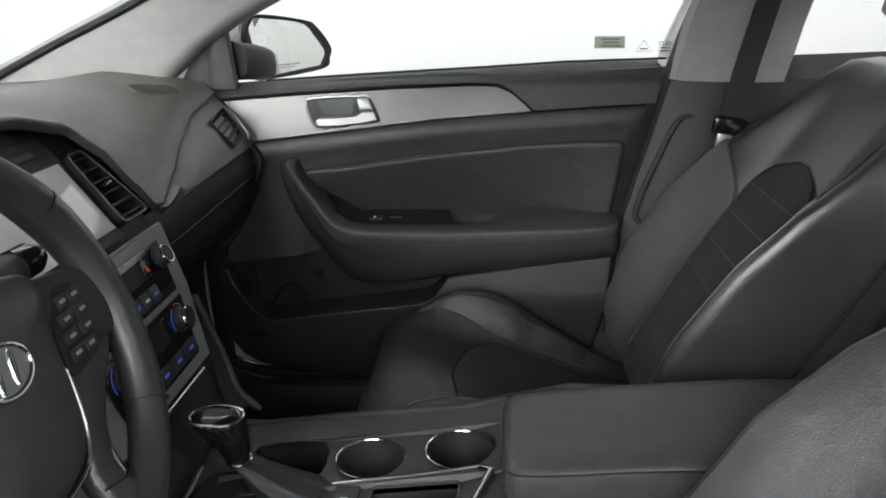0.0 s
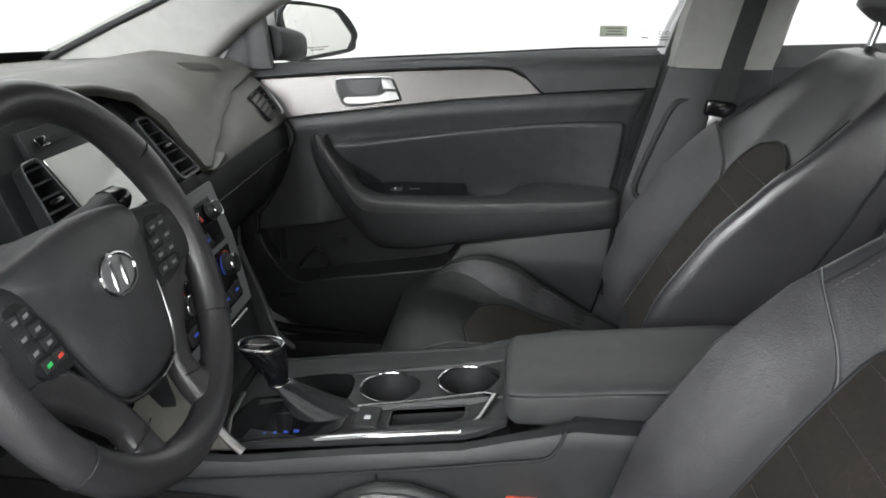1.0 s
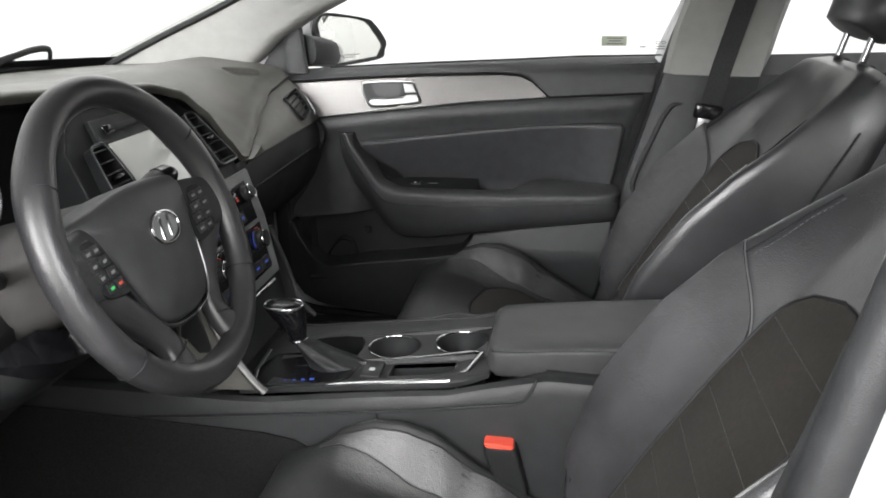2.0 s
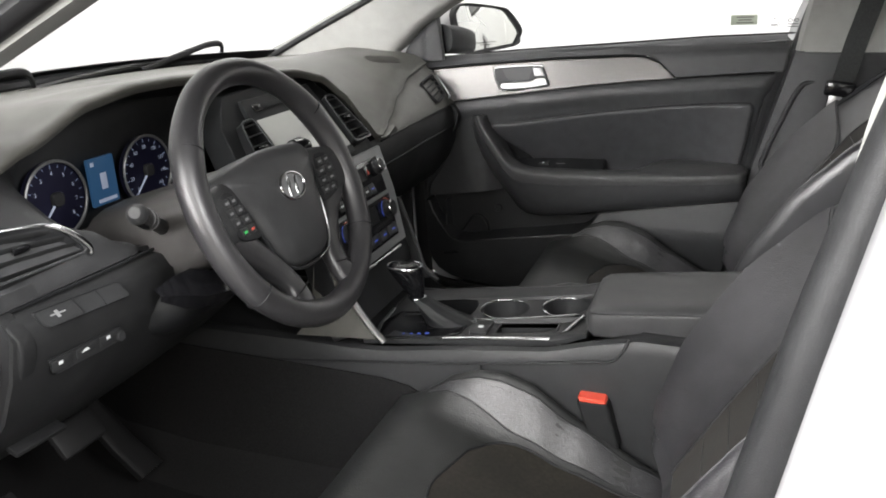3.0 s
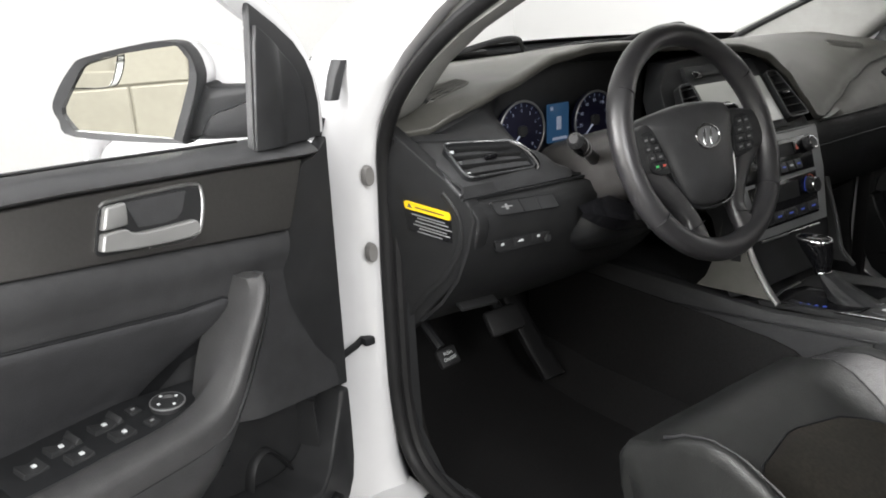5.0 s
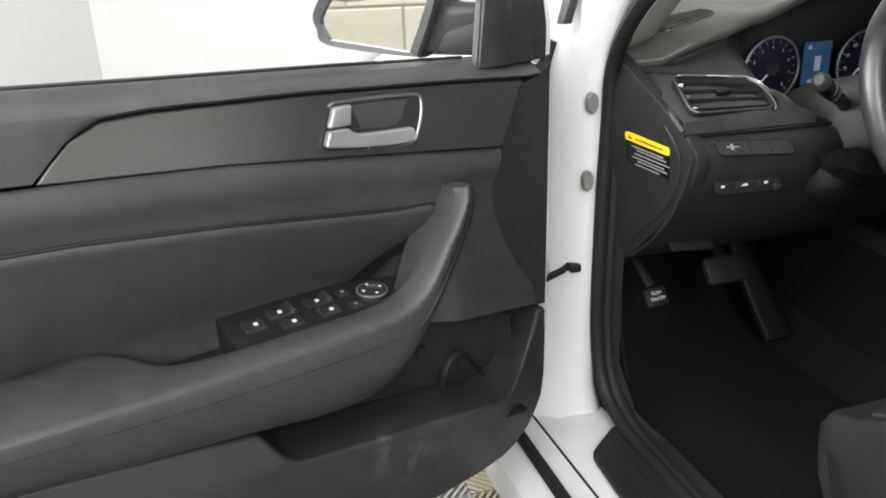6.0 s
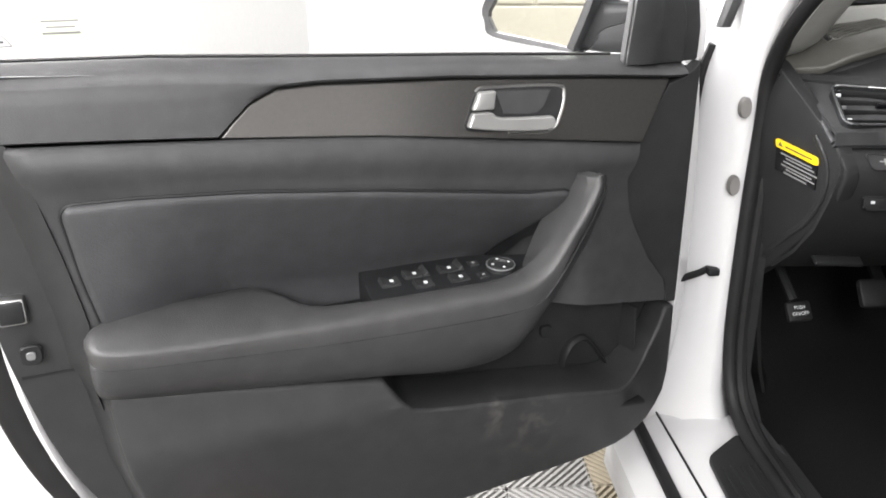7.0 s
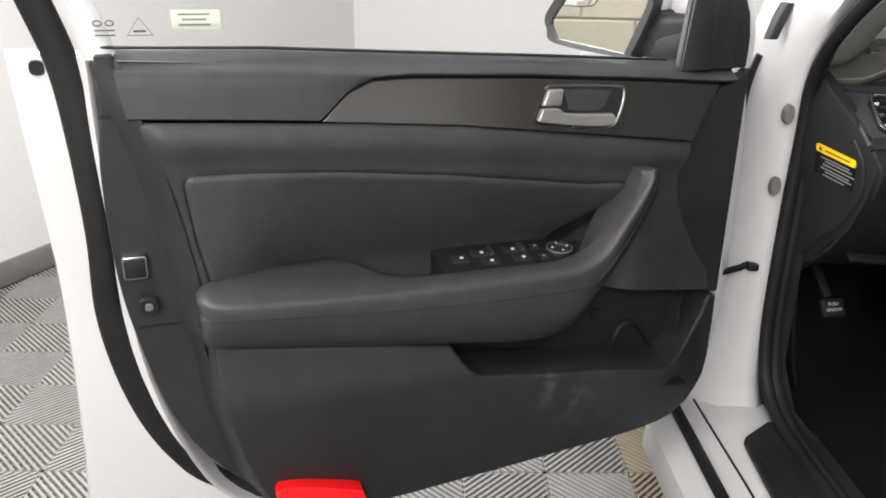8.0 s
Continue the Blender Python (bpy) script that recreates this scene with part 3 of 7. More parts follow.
def b_jamb(f):
    rings = []
    for z, x0, x1, yi, yo in ((0.34, 0.54, 0.80, -0.72, -0.86), (0.60, 0.572, 0.80, -0.745, -0.86), (0.80, 0.612, 0.81, -0.745, -0.86), (0.95, 0.640, 0.82, -0.745, -0.86), (1.15, 0.685, 0.86, -0.725, -0.80), (1.40, 0.78, 0.93, -0.66, -0.70)):
        rings.append([(x0, yi, z), (x0 - 0.004, (yi + yo) / 2, z), (x0 + 0.03, yo, z), (x1, yo, z), (x1, yi, z)])
    return loft(rings, f=f)


both("centre_pillar", b_jamb, PAINT, "", B_SIDES)


def b_seal(f):
    path = curve_pts([(0.45, -0.727, 0.364), (0.522, -0.732, 0.40), (0.548, -0.738, 0.55), (0.582, -0.740, 0.72), (0.625, -0.738, 0.92), (0.650, -0.730, 1.02), (0.690, -0.712, 1.15), (0.78, -0.66, 1.38)], 6)
    return tube(path, 0.018, 12, flat=0.9, side=(0, 1, 0), f=f)


both("door_seal", b_seal, BLACK, "", B_SIDES)


def rear_side(f):
    rows = []
    for z, y in ((0.34, -0.70), (0.55, -0.715), (0.80, -0.72), (0.985, -0.725), (1.005, -0.75), (0.99, -0.80)):
        rows.append([(x, y, z + 0.03 * (x - 0.83)) for x in (0.83, 1.2, 1.6, 2.0)])
    return sheet(rows, 0.03, f)


both("rear_door_trim", rear_side, SOFT)
both("body_side", lambda f: sheet([[(x, y, z) for x in (0.82, 1.3, 2.2, 2.6)] for z, y in ((0.30, -0.90), (0.7, -0.925), (0.95, -0.90), (1.03, -0.83))], 0.012, f), PAINT)
both("rear_pillar", lambda f: sheet([[(1.55, -0.73, 1.02), (1.62, -0.69, 1.2), (1.60, -0.65, 1.33)], [(2.1, -0.75, 1.03), (2.1, -0.70, 1.12), (1.75, -0.65, 1.26)]], 0.03, f), PILLAR)
part("rear_shelf", box((1.95, 0, 0.98), (0.5, 1.45, 0.03), 0.01), BLACK, car)
part("rear_bulkhead", box((1.78, 0, 0.66), (0.05, 1.4, 0.66), 0.01), BLACK, car)
part("firewall", box((-0.90, 0, 0.66), (0.04, 1.45, 0.62), 0.0), DARK, car)
for y in (-0.69, 0.69):
    part("footwell_side", box((-0.62, y * 1.03, 0.70), (0.58, 0.02, 0.58), 0.0), DARK, car)


# glazing
def windscreen():
    rows = []
    for k in np.linspace(0, 1, 9):
        rows.append([(-0.66 - 0.20 * (1 - (y / 0.72) ** 2) + 0.60 * k + 0.13 * k * (1 - (y / 0.72) ** 2), y * (1 - 0.16 * k), 1.02 + 0.02 * (1 - (y / 0.72) ** 2) + 0.33 * k) for y in np.linspace(-0.72, 0.72, 13)])
    return sheet(rows, 0.004)


w = part("windscreen", windscreen(), GLASS, car, "clear windscreen glass")
w.visible_shadow = False
frit = []
for k in (-0.06, -0.03, 0.0, 0.025):
    frit.append([(-0.645 - 0.20 * (1 - (y / 0.72) ** 2) + 0.60 * k + 0.13 * k * (1 - (y / 0.72) ** 2), y * (1 - 0.16 * k), 1.012 + 0.02 * (1 - (y / 0.72) ** 2) + 0.33 * k) for y in np.linspace(-0.70, 0.68, 21)])
part("windscreen_frit", sheet(frit, 0.002), RUBBER, car, "black printed border along the windscreen's foot")
for y0, x0 in ((-0.105, -0.76), (0.50, -0.74)):
    wp = part("wiper_arm", tube(curve_pts([(x0 - 0.03, y0 + 0.09, 1.022), (x0, y0 + 0.05, 1.050), (x0, y0, 1.054), (x0 - 0.01, y0 - 0.06, 1.044), (x0 - 0.05, y0 - 0.20, 1.012)], 5), 0.0075, 8, flat=0.7, side=(0, 0, 1)), RUBBER, car)
    part("wiper_blade", tube(curve_pts([(x0 - 0.04, y0 - 0.02, 1.026), (x0 - 0.06, y0 - 0.3, 1.022), (x0 - 0.05, y0 - 0.55, 1.010)], 5), 0.007, 6), RUBBER, wp)
for x in (-1.35, 1.45):
    for s_ in (-1, 1):
        tyre = part("wheel", loft([ring((x, s_ * (0.70 + w), 0.325), X, Z, r, r, 36) for w, r in ((0, 0.28), (0.01, 0.318), (0.05, 0.325), (0.16, 0.325), (0.20, 0.318), (0.21, 0.28))]), RUBBER, car, "black road tyre on an alloy rim")
        part("rim", loft([ring((x, s_ * (0.70 + w), 0.325), X, Z, r, r, 24) for w, r in ((0.10, 0.215), (0.205, 0.215), (0.21, 0.20), (0.19, 0.05))]), SATIN, tyre)

# hinge plugs, check strap
for x, z in ((-0.318, 0.903), (-0.324, 0.779)):
    part("hinge_plug", pill((x - 0.006, -0.766, z), Y, Z, X, 0.009, 0.016, 0.012, power=2.2), GREYBASE, car, "grey round hinge plug")
part("check_strap", join(tube([(-0.365, -0.765, 0.626), (-0.345, -0.795, 0.622), (-0.325, -0.862, 0.612)], 0.006, 8), box((-0.345, -0.775, 0.625), (0.024, 0.020, 0.014), 0.004)), DARK, car, "black steel door check strap")


# ---- the doors ----
HINGE, SWING = (-0.3637, -0.8073), radians(71.41)


def passenger(v):
    return Vector((v.x, 0.709 - v.y, v.z))


def driver(v):
    qx, qy = v.x - HINGE[0], -0.709 + v.y - HINGE[1]
    c, s = math.cos(SWING), math.sin(SWING)
    return Vector((c * qx + s * qy + HINGE[0], -s * qx + c * qy + HINGE[1], v.z))


BELT = [(0.648, 1.034), (0.45, 1.029), (0.29, 1.020), (0.05, 1.008), (-0.138, 0.997), (-0.25, 0.990)]
SEAM = [(-0.172, 0.882), (0.0, 0.902), (0.20, 0.925), (0.388, 0.939), (0.50, 0.946), (0.612, 0.952)]
GROOVE = [(-0.068, 0.815), (-0.05, 0.824), (0.04, 0.836), (0.213, 0.860), (0.369, 0.877), (0.511, 0.886), (0.565, 0.886)]
TRIMTOP = [(0.388, 0.939), (0.372, 0.955), (0.350, 0.974), (0.318, 0.988), (0.27, 0.990), (0.10, 0.984), (-0.10, 0.972), (-0.222, 0.963)]


def curve_uv(pts):
    return [(p.x, p.y) for p in curve_pts([(u, v, 0) for u, v in pts], 4)]


def make_door(f, side):
    lead = side == "driver"
    door = thing("front_door", "white driver door standing wide open with dark grey panel" if lead else "white front passenger door, closed, with dark grey panel", "door",
                 "front doors", at=tuple(f(Vector((-0.30, -0.1, 0.30)))))

    def add(name, bm, mat, parent=None, label="", angle=38):
        return part(name, bm, mat, parent or door, label, angle)

    # painted shell: inner flange, jamb and outer skin
    inner = smooth_poly([(0.655, 1.022), (0.655, 0.90), (0.648, 0.75), (0.632, 0.60), (0.590, 0.46), (0.535, 0.375), (0.44, 0.332), (0.20, 0.362), (-0.10, 0.376), (-0.20, 0.395), (-0.268, 0.45), (-0.285, 0.60), (-0.285, 0.85), (-0.275, 0.976)], 3, (0, 13))
    jamb = smooth_poly([(0.745, 1.03), (0.738, 0.90), (0.728, 0.75), (0.728, 0.60), (0.732, 0.46), (0.735, 0.36), (0.70, 0.285), (0.30, 0.300), (-0.10, 0.335), (-0.24, 0.355), (-0.318, 0.43), (-0.345, 0.60), (-0.34, 0.85), (-0.325, 0.976)], 3, (0, 13))
    rings = [[(x * 0.97, -0.085, (z - 0.7) * 0.98 + 0.7) for x, z in inner], [(x * 0.99, -0.034, (z - 0.7) * 0.99 + 0.7) for x, z in inner], [(x, -0.028, z) for x, z in inner], [(x * 0.985 + jx * 0.015, -0.052, z * 0.985 + jz * 0.015) for (x, z), (jx, jz) in zip(inner, jamb)],
             [(x * 0.35 + jx * 0.65, -0.070, z * 0.35 + jz * 0.65) for (x, z), (jx, jz) in zip(inner, jamb)],
             [(x, -0.082, z) for x, z in jamb], [(x + 0.004, -0.10, z) for x, z in jamb], [(x + 0.004, -0.155, z - 0.012) for x, z in jamb],
             [(x - 0.004, -0.170, z - 0.012) for x, z in jamb], [(x * 0.7 + 0.06, -0.195, (z - 0.65) * 0.6 + 0.62) for x, z in jamb]]
    shell = add("door_shell", loft(rings, f=f), PAINT, label="white painted steel door shell", angle=50)
    # rubber seal round the jamb
    seal_path = curve_pts([(0.76, -0.030, 1.30), (0.712, -0.048, 1.12), (0.684, -0.058, 1.02), (0.674, -0.062, 0.93), (0.668, -0.062, 0.80), (0.670, -0.062, 0.68), (0.648, -0.062, 0.56), (0.606, -0.062, 0.46), (0.535, -0.062, 0.38), (0.40, -0.06, 0.335), (0.1, -0.06, 0.328)], 6)
    add("door_edge_seal", tube(seal_path, 0.019, 10, flat=0.55, side=(1, 0, 0.001), f=f), RUBBER, label="black rubber seal along the door edge")
    # window frame and glass
    frame_path = curve_pts([(0.630, -0.050, 0.96), (0.650, -0.048, 1.06), (0.715, -0.03, 1.22), (0.735, 0.0, 1.33), (0.64, 0.035, 1.385), (0.40, 0.04, 1.375), (0.12, 0.010, 1.318), (-0.075, -0.025, 1.225), (-0.165, -0.042, 1.172), (-0.232, -0.050, 1.130), (-0.272, -0.054, 1.080), (-0.288, -0.056, 1.030), (-0.290, -0.058, 0.985)], 6)
    add("window_frame", tube(frame_path, 0.017, 10, flat=1.15, side=(0, 1, 0), f=f), PAINT, label="white painted window frame")
    glass_out = [(0.645, 1.02), (0.665, 1.09), (0.705, 1.22), (0.715, 1.32), (0.62, 1.37), (0.40, 1.36), (0.13, 1.30), (-0.06, 1.205), (-0.17, 1.12), (-0.20, 0.99), (0.3, 0.99)]

    def lean(v):
        return f(Vector((v.x, v.y + max(0, v.z - 1.0) * 0.16, v.z)))

    glass = add("window_glass", prism(glass_out, -0.040, -0.0365, 0, f=lean), GLASS, label="clear side window glass")
    glass.visible_shadow = False
    add("belt_strip", tube([(x, -0.037, z + 0.0015) for x, z in BELT[:-1]], 0.0035, 8, flat=0.6, side=(0, 1, 0), f=f), RUBBER)

    # inner panel: backing, belt pad, metallic insert, middle band
    back = smooth_poly([(0.644, 0.945), (0.642, 0.90), (0.632, 0.75), (0.612, 0.60), (0.565, 0.47), (0.50, 0.385), (0.43, 0.345), (0.20, 0.372), (-0.10, 0.39), (-0.19, 0.402), (-0.235, 0.45), (-0.250, 0.55), (-0.252, 0.75), (-0.250, 0.955)], 3, (0, 13))
    panel = add("door_panel", prism(back, -0.080, -0.068, 0.003, f=f), BLACK, label="dark grey moulded inner door panel")

    def tilt(v):
        # the upper panel leans outward toward the window
        return f(Vector((v.x, v.y - (v.z - 0.90) * 0.22, v.z)))

    foot = [(x, z) for x, z in TRIMTOP[::-1]] + SEAM[4:]
    pad_rows = []
    for i in range(73):
        x = -0.248 + 0.866 * i / 72
        zu = float(np.interp(x, [p[0] for p in BELT[::-1]], [p[1] for p in BELT[::-1]]))
        zl = float(np.interp(x, [p[0] for p in foot], [p[1] for p in foot])) + 0.0015
        knee = max(zl + 0.006, zu - 0.026)
        run = [(-0.020, zl), (0.004, zl), (0.0080, zl + 0.002)] + [(0.0085 + 0.0025 * k, zl + 0.002 + (knee - zl - 0.004) * k) for k in (0.35, 0.7)]
        run += [(0.0110, knee - 0.0015), (0.0092, knee + 0.0012), (0.0030, knee + 0.006), (-0.0075, knee + 0.0135), (-0.0170, zu - 0.005), (-0.0235, zu - 0.0008), (-0.032, zu)]
        pad_rows.append([(x + (z - 0.958) * 0.17 * max(0, (x - 0.5) / 0.12), w - (z - 0.90) * 0.22, z) for w, z in run])
    add("belt_pad", sheet(pad_rows, 0.003, f), SOFT, panel, "soft charcoal upper panel", angle=60)
    trim_poly = SEAM[:4] + TRIMTOP[1:]
    add("metallic_insert", prism(trim_poly, -0.03, 0.004, 0.003, 2, f=tilt), TRIM, panel, "dark brushed metallic trim insert")
    # one flowing inner surface: a convex band under the seam, then a dish that falls outward behind the armrest
    def smooth(k):
        k = min(1.0, max(0.0, k))
        return k * k * (3 - 2 * k)

    def seam_z(x):
        return float(np.interp(x, [p[0] for p in SEAM], [p[1] for p in SEAM]))

    def groove_z(x):
        return float(np.interp(x, [p[0] for p in GROOVE], [p[1] for p in GROOVE]))

    def base_w(x, z):
        d, zg = seam_z(x) - z, groove_z(x)
        band = float(np.interp(d, (0.0, 0.0015, 0.004, 0.014, 0.026, 0.036, 0.050, 0.066), (-0.0085, -0.004, 0.0015, 0.0065, 0.0085, 0.0065, 0.0015, -0.0005)))
        dish = -0.062 * min(1.0, max(0.0, (zg - z) / max(0.02, zg - 0.725))) * smooth((0.555 - x) / 0.17) * smooth((x + 0.105) / 0.10)
        return band + dish

    mid_rows = []
    for i in range(57):
        u = i / 56
        xt = -0.172 + 0.780 * u
        run = []
        for d in (0.0012, 0.002, 0.004, 0.008, 0.014, 0.020, 0.026, 0.031, 0.036, 0.043, 0.050, 0.058, 0.066, 0.08, 0.10, 0.12, 0.14, 0.16, 0.18, 0.20, 0.22, 0.245, 0.27):
            z = max(seam_z(xt) - d, 0.645 - 0.027 * max(0, -xt - 0.017) / 0.224)
            front = float(np.interp(z, (0.618, 0.655, 0.704, 0.774, 0.829, 0.880), (-0.243, -0.243, -0.204, -0.168, -0.156, -0.173)))
            rear = float(np.interp(z, (0.55, 0.671, 0.744, 0.822, 0.902, 0.951), (0.530, 0.556, 0.562, 0.575, 0.592, 0.608)))
            x = front + (rear - front) * u
            run.append((x, base_w(x, z) - 0.003 * smooth((groove_z(x) - z) / 0.02) - 0.012 * max(0, (u - 0.985) / 0.015), z))
        mid_rows.append(run[::-1])
    add("middle_panel", sheet(mid_rows, 0.003, f), SOFT, panel, angle=60)
    # padded insert with rounded edges, its foot behind the armrest
    rim_in, edge_in = (0.0, 0.0012, 0.003, 0.006, 0.010), (-0.003, 0.0015, 0.0038, 0.0058, 0.0066)
    ins_rows, border = [], []
    vs = [0.0, 0.0012, 0.003, 0.006, 0.010, 0.016, 0.024] + [0.034 + 0.013 * k for k in range(13)]
    for v in vs:
        row = []
        for i in range(49):
            u = i / 48
            zt = groove_z(-0.066 + 0.628 * u) - 0.0015
            z = max(zt - v, 0.690)
            r = 0.016
            xr = float(np.interp(z, (0.69, 0.743, 0.798, 0.873, 0.90), (0.533, 0.543, 0.554, 0.563, 0.564)))
            xr -= r * (1 - math.sqrt(max(0.0, 1 - min(1.0, max(0.0, (r - v) / r)) ** 2)))
            xf = float(np.interp(z, (0.69, 0.744, 0.767, 0.806, 0.822, 0.84), (0.070, 0.014, -0.020, -0.060, -0.066, -0.066)))
            k = [0.0, 0.0012, 0.003, 0.006, 0.010]
            s = xr - (xr - xf) * (1 - u)
            if i < 5:
                s = xf + k[i]
            elif i > 43:
                s = xr - k[48 - i]
            side = edge_in[i] if i < 5 else edge_in[48 - i] if i > 43 else 0.0066
            top = float(np.interp(v, rim_in, edge_in))
            row.append((s, base_w(s, z) + min(side, top), z))
        ins_rows.append(row)
    add("padded_insert", sheet([[r[i] for r in ins_rows[::-1]] for i in range(49)], 0.003, f), PADSKIN, panel, "black leatherette padded insert", angle=60)
    border = [r[48] for r in ins_rows[::-1] if r[48][2] > 0.70] + [p for p in ins_rows[0][::-1]] + [r[0] for r in ins_rows if r[0][2] > 0.75]
    add("insert_groove", tube([(x, w + 0.0030, z) for x, w, z in border], 0.0021, 6, f=f), DARK, panel)

    # front lower corner beside the hinges
    corner = smooth_poly([(-0.272, 0.985), (-0.250, 0.966), (-0.222, 0.957), (-0.176, 0.881), (-0.159, 0.829), (-0.171, 0.774), (-0.207, 0.704), (-0.246, 0.655), (-0.250, 0.618), (-0.270, 0.616)], 3, (0, 2, 3, 7, 8, 9))
    add("front_corner_panel", prism(corner, -0.032, -0.010, 0.003, 2, f=f), BLACK, panel)

    # armrest: inner edge, crest and stitched seam of each station from the elbow to the tip of the pull
    ARM = [((0.562, 0.004, 0.728), (0.562, 0.026, 0.728), (0.556, 0.038, 0.708), (0.556, 0.020, 0.668)), ((0.553, 0.004, 0.739), (0.551, 0.043, 0.735), (0.546, 0.057, 0.710), (0.550, 0.032, 0.664)),
           ((0.535, -0.004, 0.742), (0.525, 0.052, 0.733), (0.520, 0.063, 0.708), (0.525, 0.036, 0.660)), ((0.483, -0.025, 0.742), (0.470, 0.054, 0.728), (0.461, 0.064, 0.704), (0.475, 0.036, 0.653)),
           ((0.420, -0.040, 0.739), (0.405, 0.055, 0.726), (0.392, 0.064, 0.699), (0.420, 0.036, 0.646)), ((0.370, -0.051, 0.736), (0.360, 0.055, 0.7245), (0.350, 0.064, 0.6965), (0.375, 0.036, 0.640)),
           ((0.338, -0.040, 0.728), (0.327, 0.055, 0.723), (0.315, 0.064, 0.694), (0.335, 0.036, 0.635)), ((0.300, 0.004, 0.721), (0.290, 0.055, 0.722), (0.280, 0.064, 0.692), (0.295, 0.036, 0.630)),
           ((0.216, 0.020, 0.722), (0.216, 0.055, 0.7205), (0.210, 0.064, 0.6895), (0.215, 0.036, 0.620)), ((0.129, 0.020, 0.7215), (0.129, 0.055, 0.7205), (0.120, 0.064, 0.688), (0.112, 0.032, 0.604)),
           ((0.047, 0.023, 0.724), (0.040, 0.056, 0.724), (0.022, 0.064, 0.692), (0.030, 0.014, 0.602)), ((-0.001, 0.027, 0.748), (-0.003, 0.054, 0.742), (-0.018, 0.060, 0.722), (-0.016, 0.002, 0.640)),
           ((-0.038, 0.030, 0.788), (-0.037, 0.052, 0.786), (-0.056, 0.052, 0.772), (-0.076, 0.000, 0.722)), ((-0.060, 0.031, 0.818), (-0.060, 0.049, 0.816), (-0.079, 0.047, 0.808), (-0.102, 0.002, 0.784)),
           ((-0.071, 0.030, 0.838), (-0.074, 0.045, 0.838), (-0.092, 0.041, 0.834), (-0.108, 0.006, 0.822)), ((-0.073, 0.024, 0.850), (-0.081, 0.034, 0.852), (-0.097, 0.030, 0.849), (-0.104, 0.008, 0.846))]
    lines = [curve_pts([s[k] for s in ARM], 4) for k in range(4)]
    arm_rings, low_rows = [], []
    for i, (a, b, c, u) in enumerate(zip(*lines)):
        k = smooth((0.06 - a.x) / 0.10)
        deep = a + Vector((0.0, -0.05 * k, -0.05 * (1 - k)))
        top = a.lerp(b, 0.5) + Vector((0, 0.001 * k, 0.003 * (1 - k)))
        out = (b + c) / 2 + Vector((0, 0.008, 0.003)) + (b - c) * 0.12
        inner = c + Vector((0, -0.014, 0.001))
        arm_rings.append([deep, a - Vector((0, 0.001 + 0.004 * k, 0.006 * (1 - k))), a + Vector((0, 0.0015, 0)), a.lerp(b, 0.15) + Vector((0, 0.002, 0.0015 * (1 - k))), top, a.lerp(b, 0.8) + Vector((0, 0.001, 0.002 * (1 - k))), b + Vector((0, 0.003, -0.0005)), b.lerp(out, 0.55) + Vector((0, 0.0015, 0.001)), out, c.lerp(out, 0.45), c, inner])
        low = c + Vector((0, -0.0012, 0)) + (u - c).normalized() * 0.0016
        wall = Vector((u.x, min(u.y, 0.0) - 0.03, u.z))
        low_rows.append([wall, u + Vector((0, -0.004, -0.0005)), u + (c - u) * 0.05, u.lerp(low, 0.35) + Vector((0, 0.006, 0)), u.lerp(low, 0.70) + Vector((0, 0.006, 0)), low.lerp(u, 0.06) + Vector((0, 0.001, 0)), low, low + Vector((0, -0.012, 0.001))])
    arm = add("armrest", loft(arm_rings, f=f), ARMSKIN, label="charcoal vinyl armrest sweeping up into a pull handle", angle=70)
    shut = [Vector((p.x, -0.03, p.z)) for p in low_rows[0]]
    add("armrest_underside", sheet([shut] + low_rows, 0.003, f), SOFT, arm, angle=60)
    add("armrest_seam", tube([p + Vector((0, 0.0004, 0.0005)) for p in lines[2][2:46]], 0.0011, 6, f=f), DARK, arm)
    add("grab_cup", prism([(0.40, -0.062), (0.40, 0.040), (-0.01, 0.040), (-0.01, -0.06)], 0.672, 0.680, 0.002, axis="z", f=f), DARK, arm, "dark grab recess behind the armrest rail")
    # shade of the gap is coloured in by a thin dark sheet
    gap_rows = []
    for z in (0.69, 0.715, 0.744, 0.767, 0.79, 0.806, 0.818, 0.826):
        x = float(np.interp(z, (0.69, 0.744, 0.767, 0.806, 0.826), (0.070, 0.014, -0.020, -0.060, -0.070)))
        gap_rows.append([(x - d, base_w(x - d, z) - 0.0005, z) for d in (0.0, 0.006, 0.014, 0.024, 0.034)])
    add("pull_shade", sheet(gap_rows, 0.0015, f), DARK, arm, "dark sheet painting the shade behind the pull handle")

    # switch panel lying almost level between the rail and the dish
    def level(v):
        return f(Vector((v.x, v.y, v.z + 0.7225 + 0.117 * (0.02 - v.y))))

    sw = add("switch_panel", prism([(p.x, p.y) for p in rounded([(0.222, -0.064, 0), (0.228, 0.026, 0), (0.03, 0.030, 0), (-0.012, 0.018, 0), (-0.020, -0.030, 0), (0.06, -0.052, 0)], 0.008, 4)], -0.042, 0.0, 0.003, 2, axis="z", f=level), DARK, arm, "black window switch panel")

    def rocker(x, w, wide=0.009):
        o = add("window_switch", prism([(x - 0.014, -0.003), (x - 0.013, 0.004), (x - 0.002, 0.0015), (x + 0.012, 0.006), (x + 0.014, -0.003)], w - wide, w + wide, 0.0015, 2, f=level), BLACK, sw)
        add("switch_mark", box((x - 0.003, w, 0.0030), (0.0045, 0.0045, 0.0014), 0, f=level), INK, o)
        return o

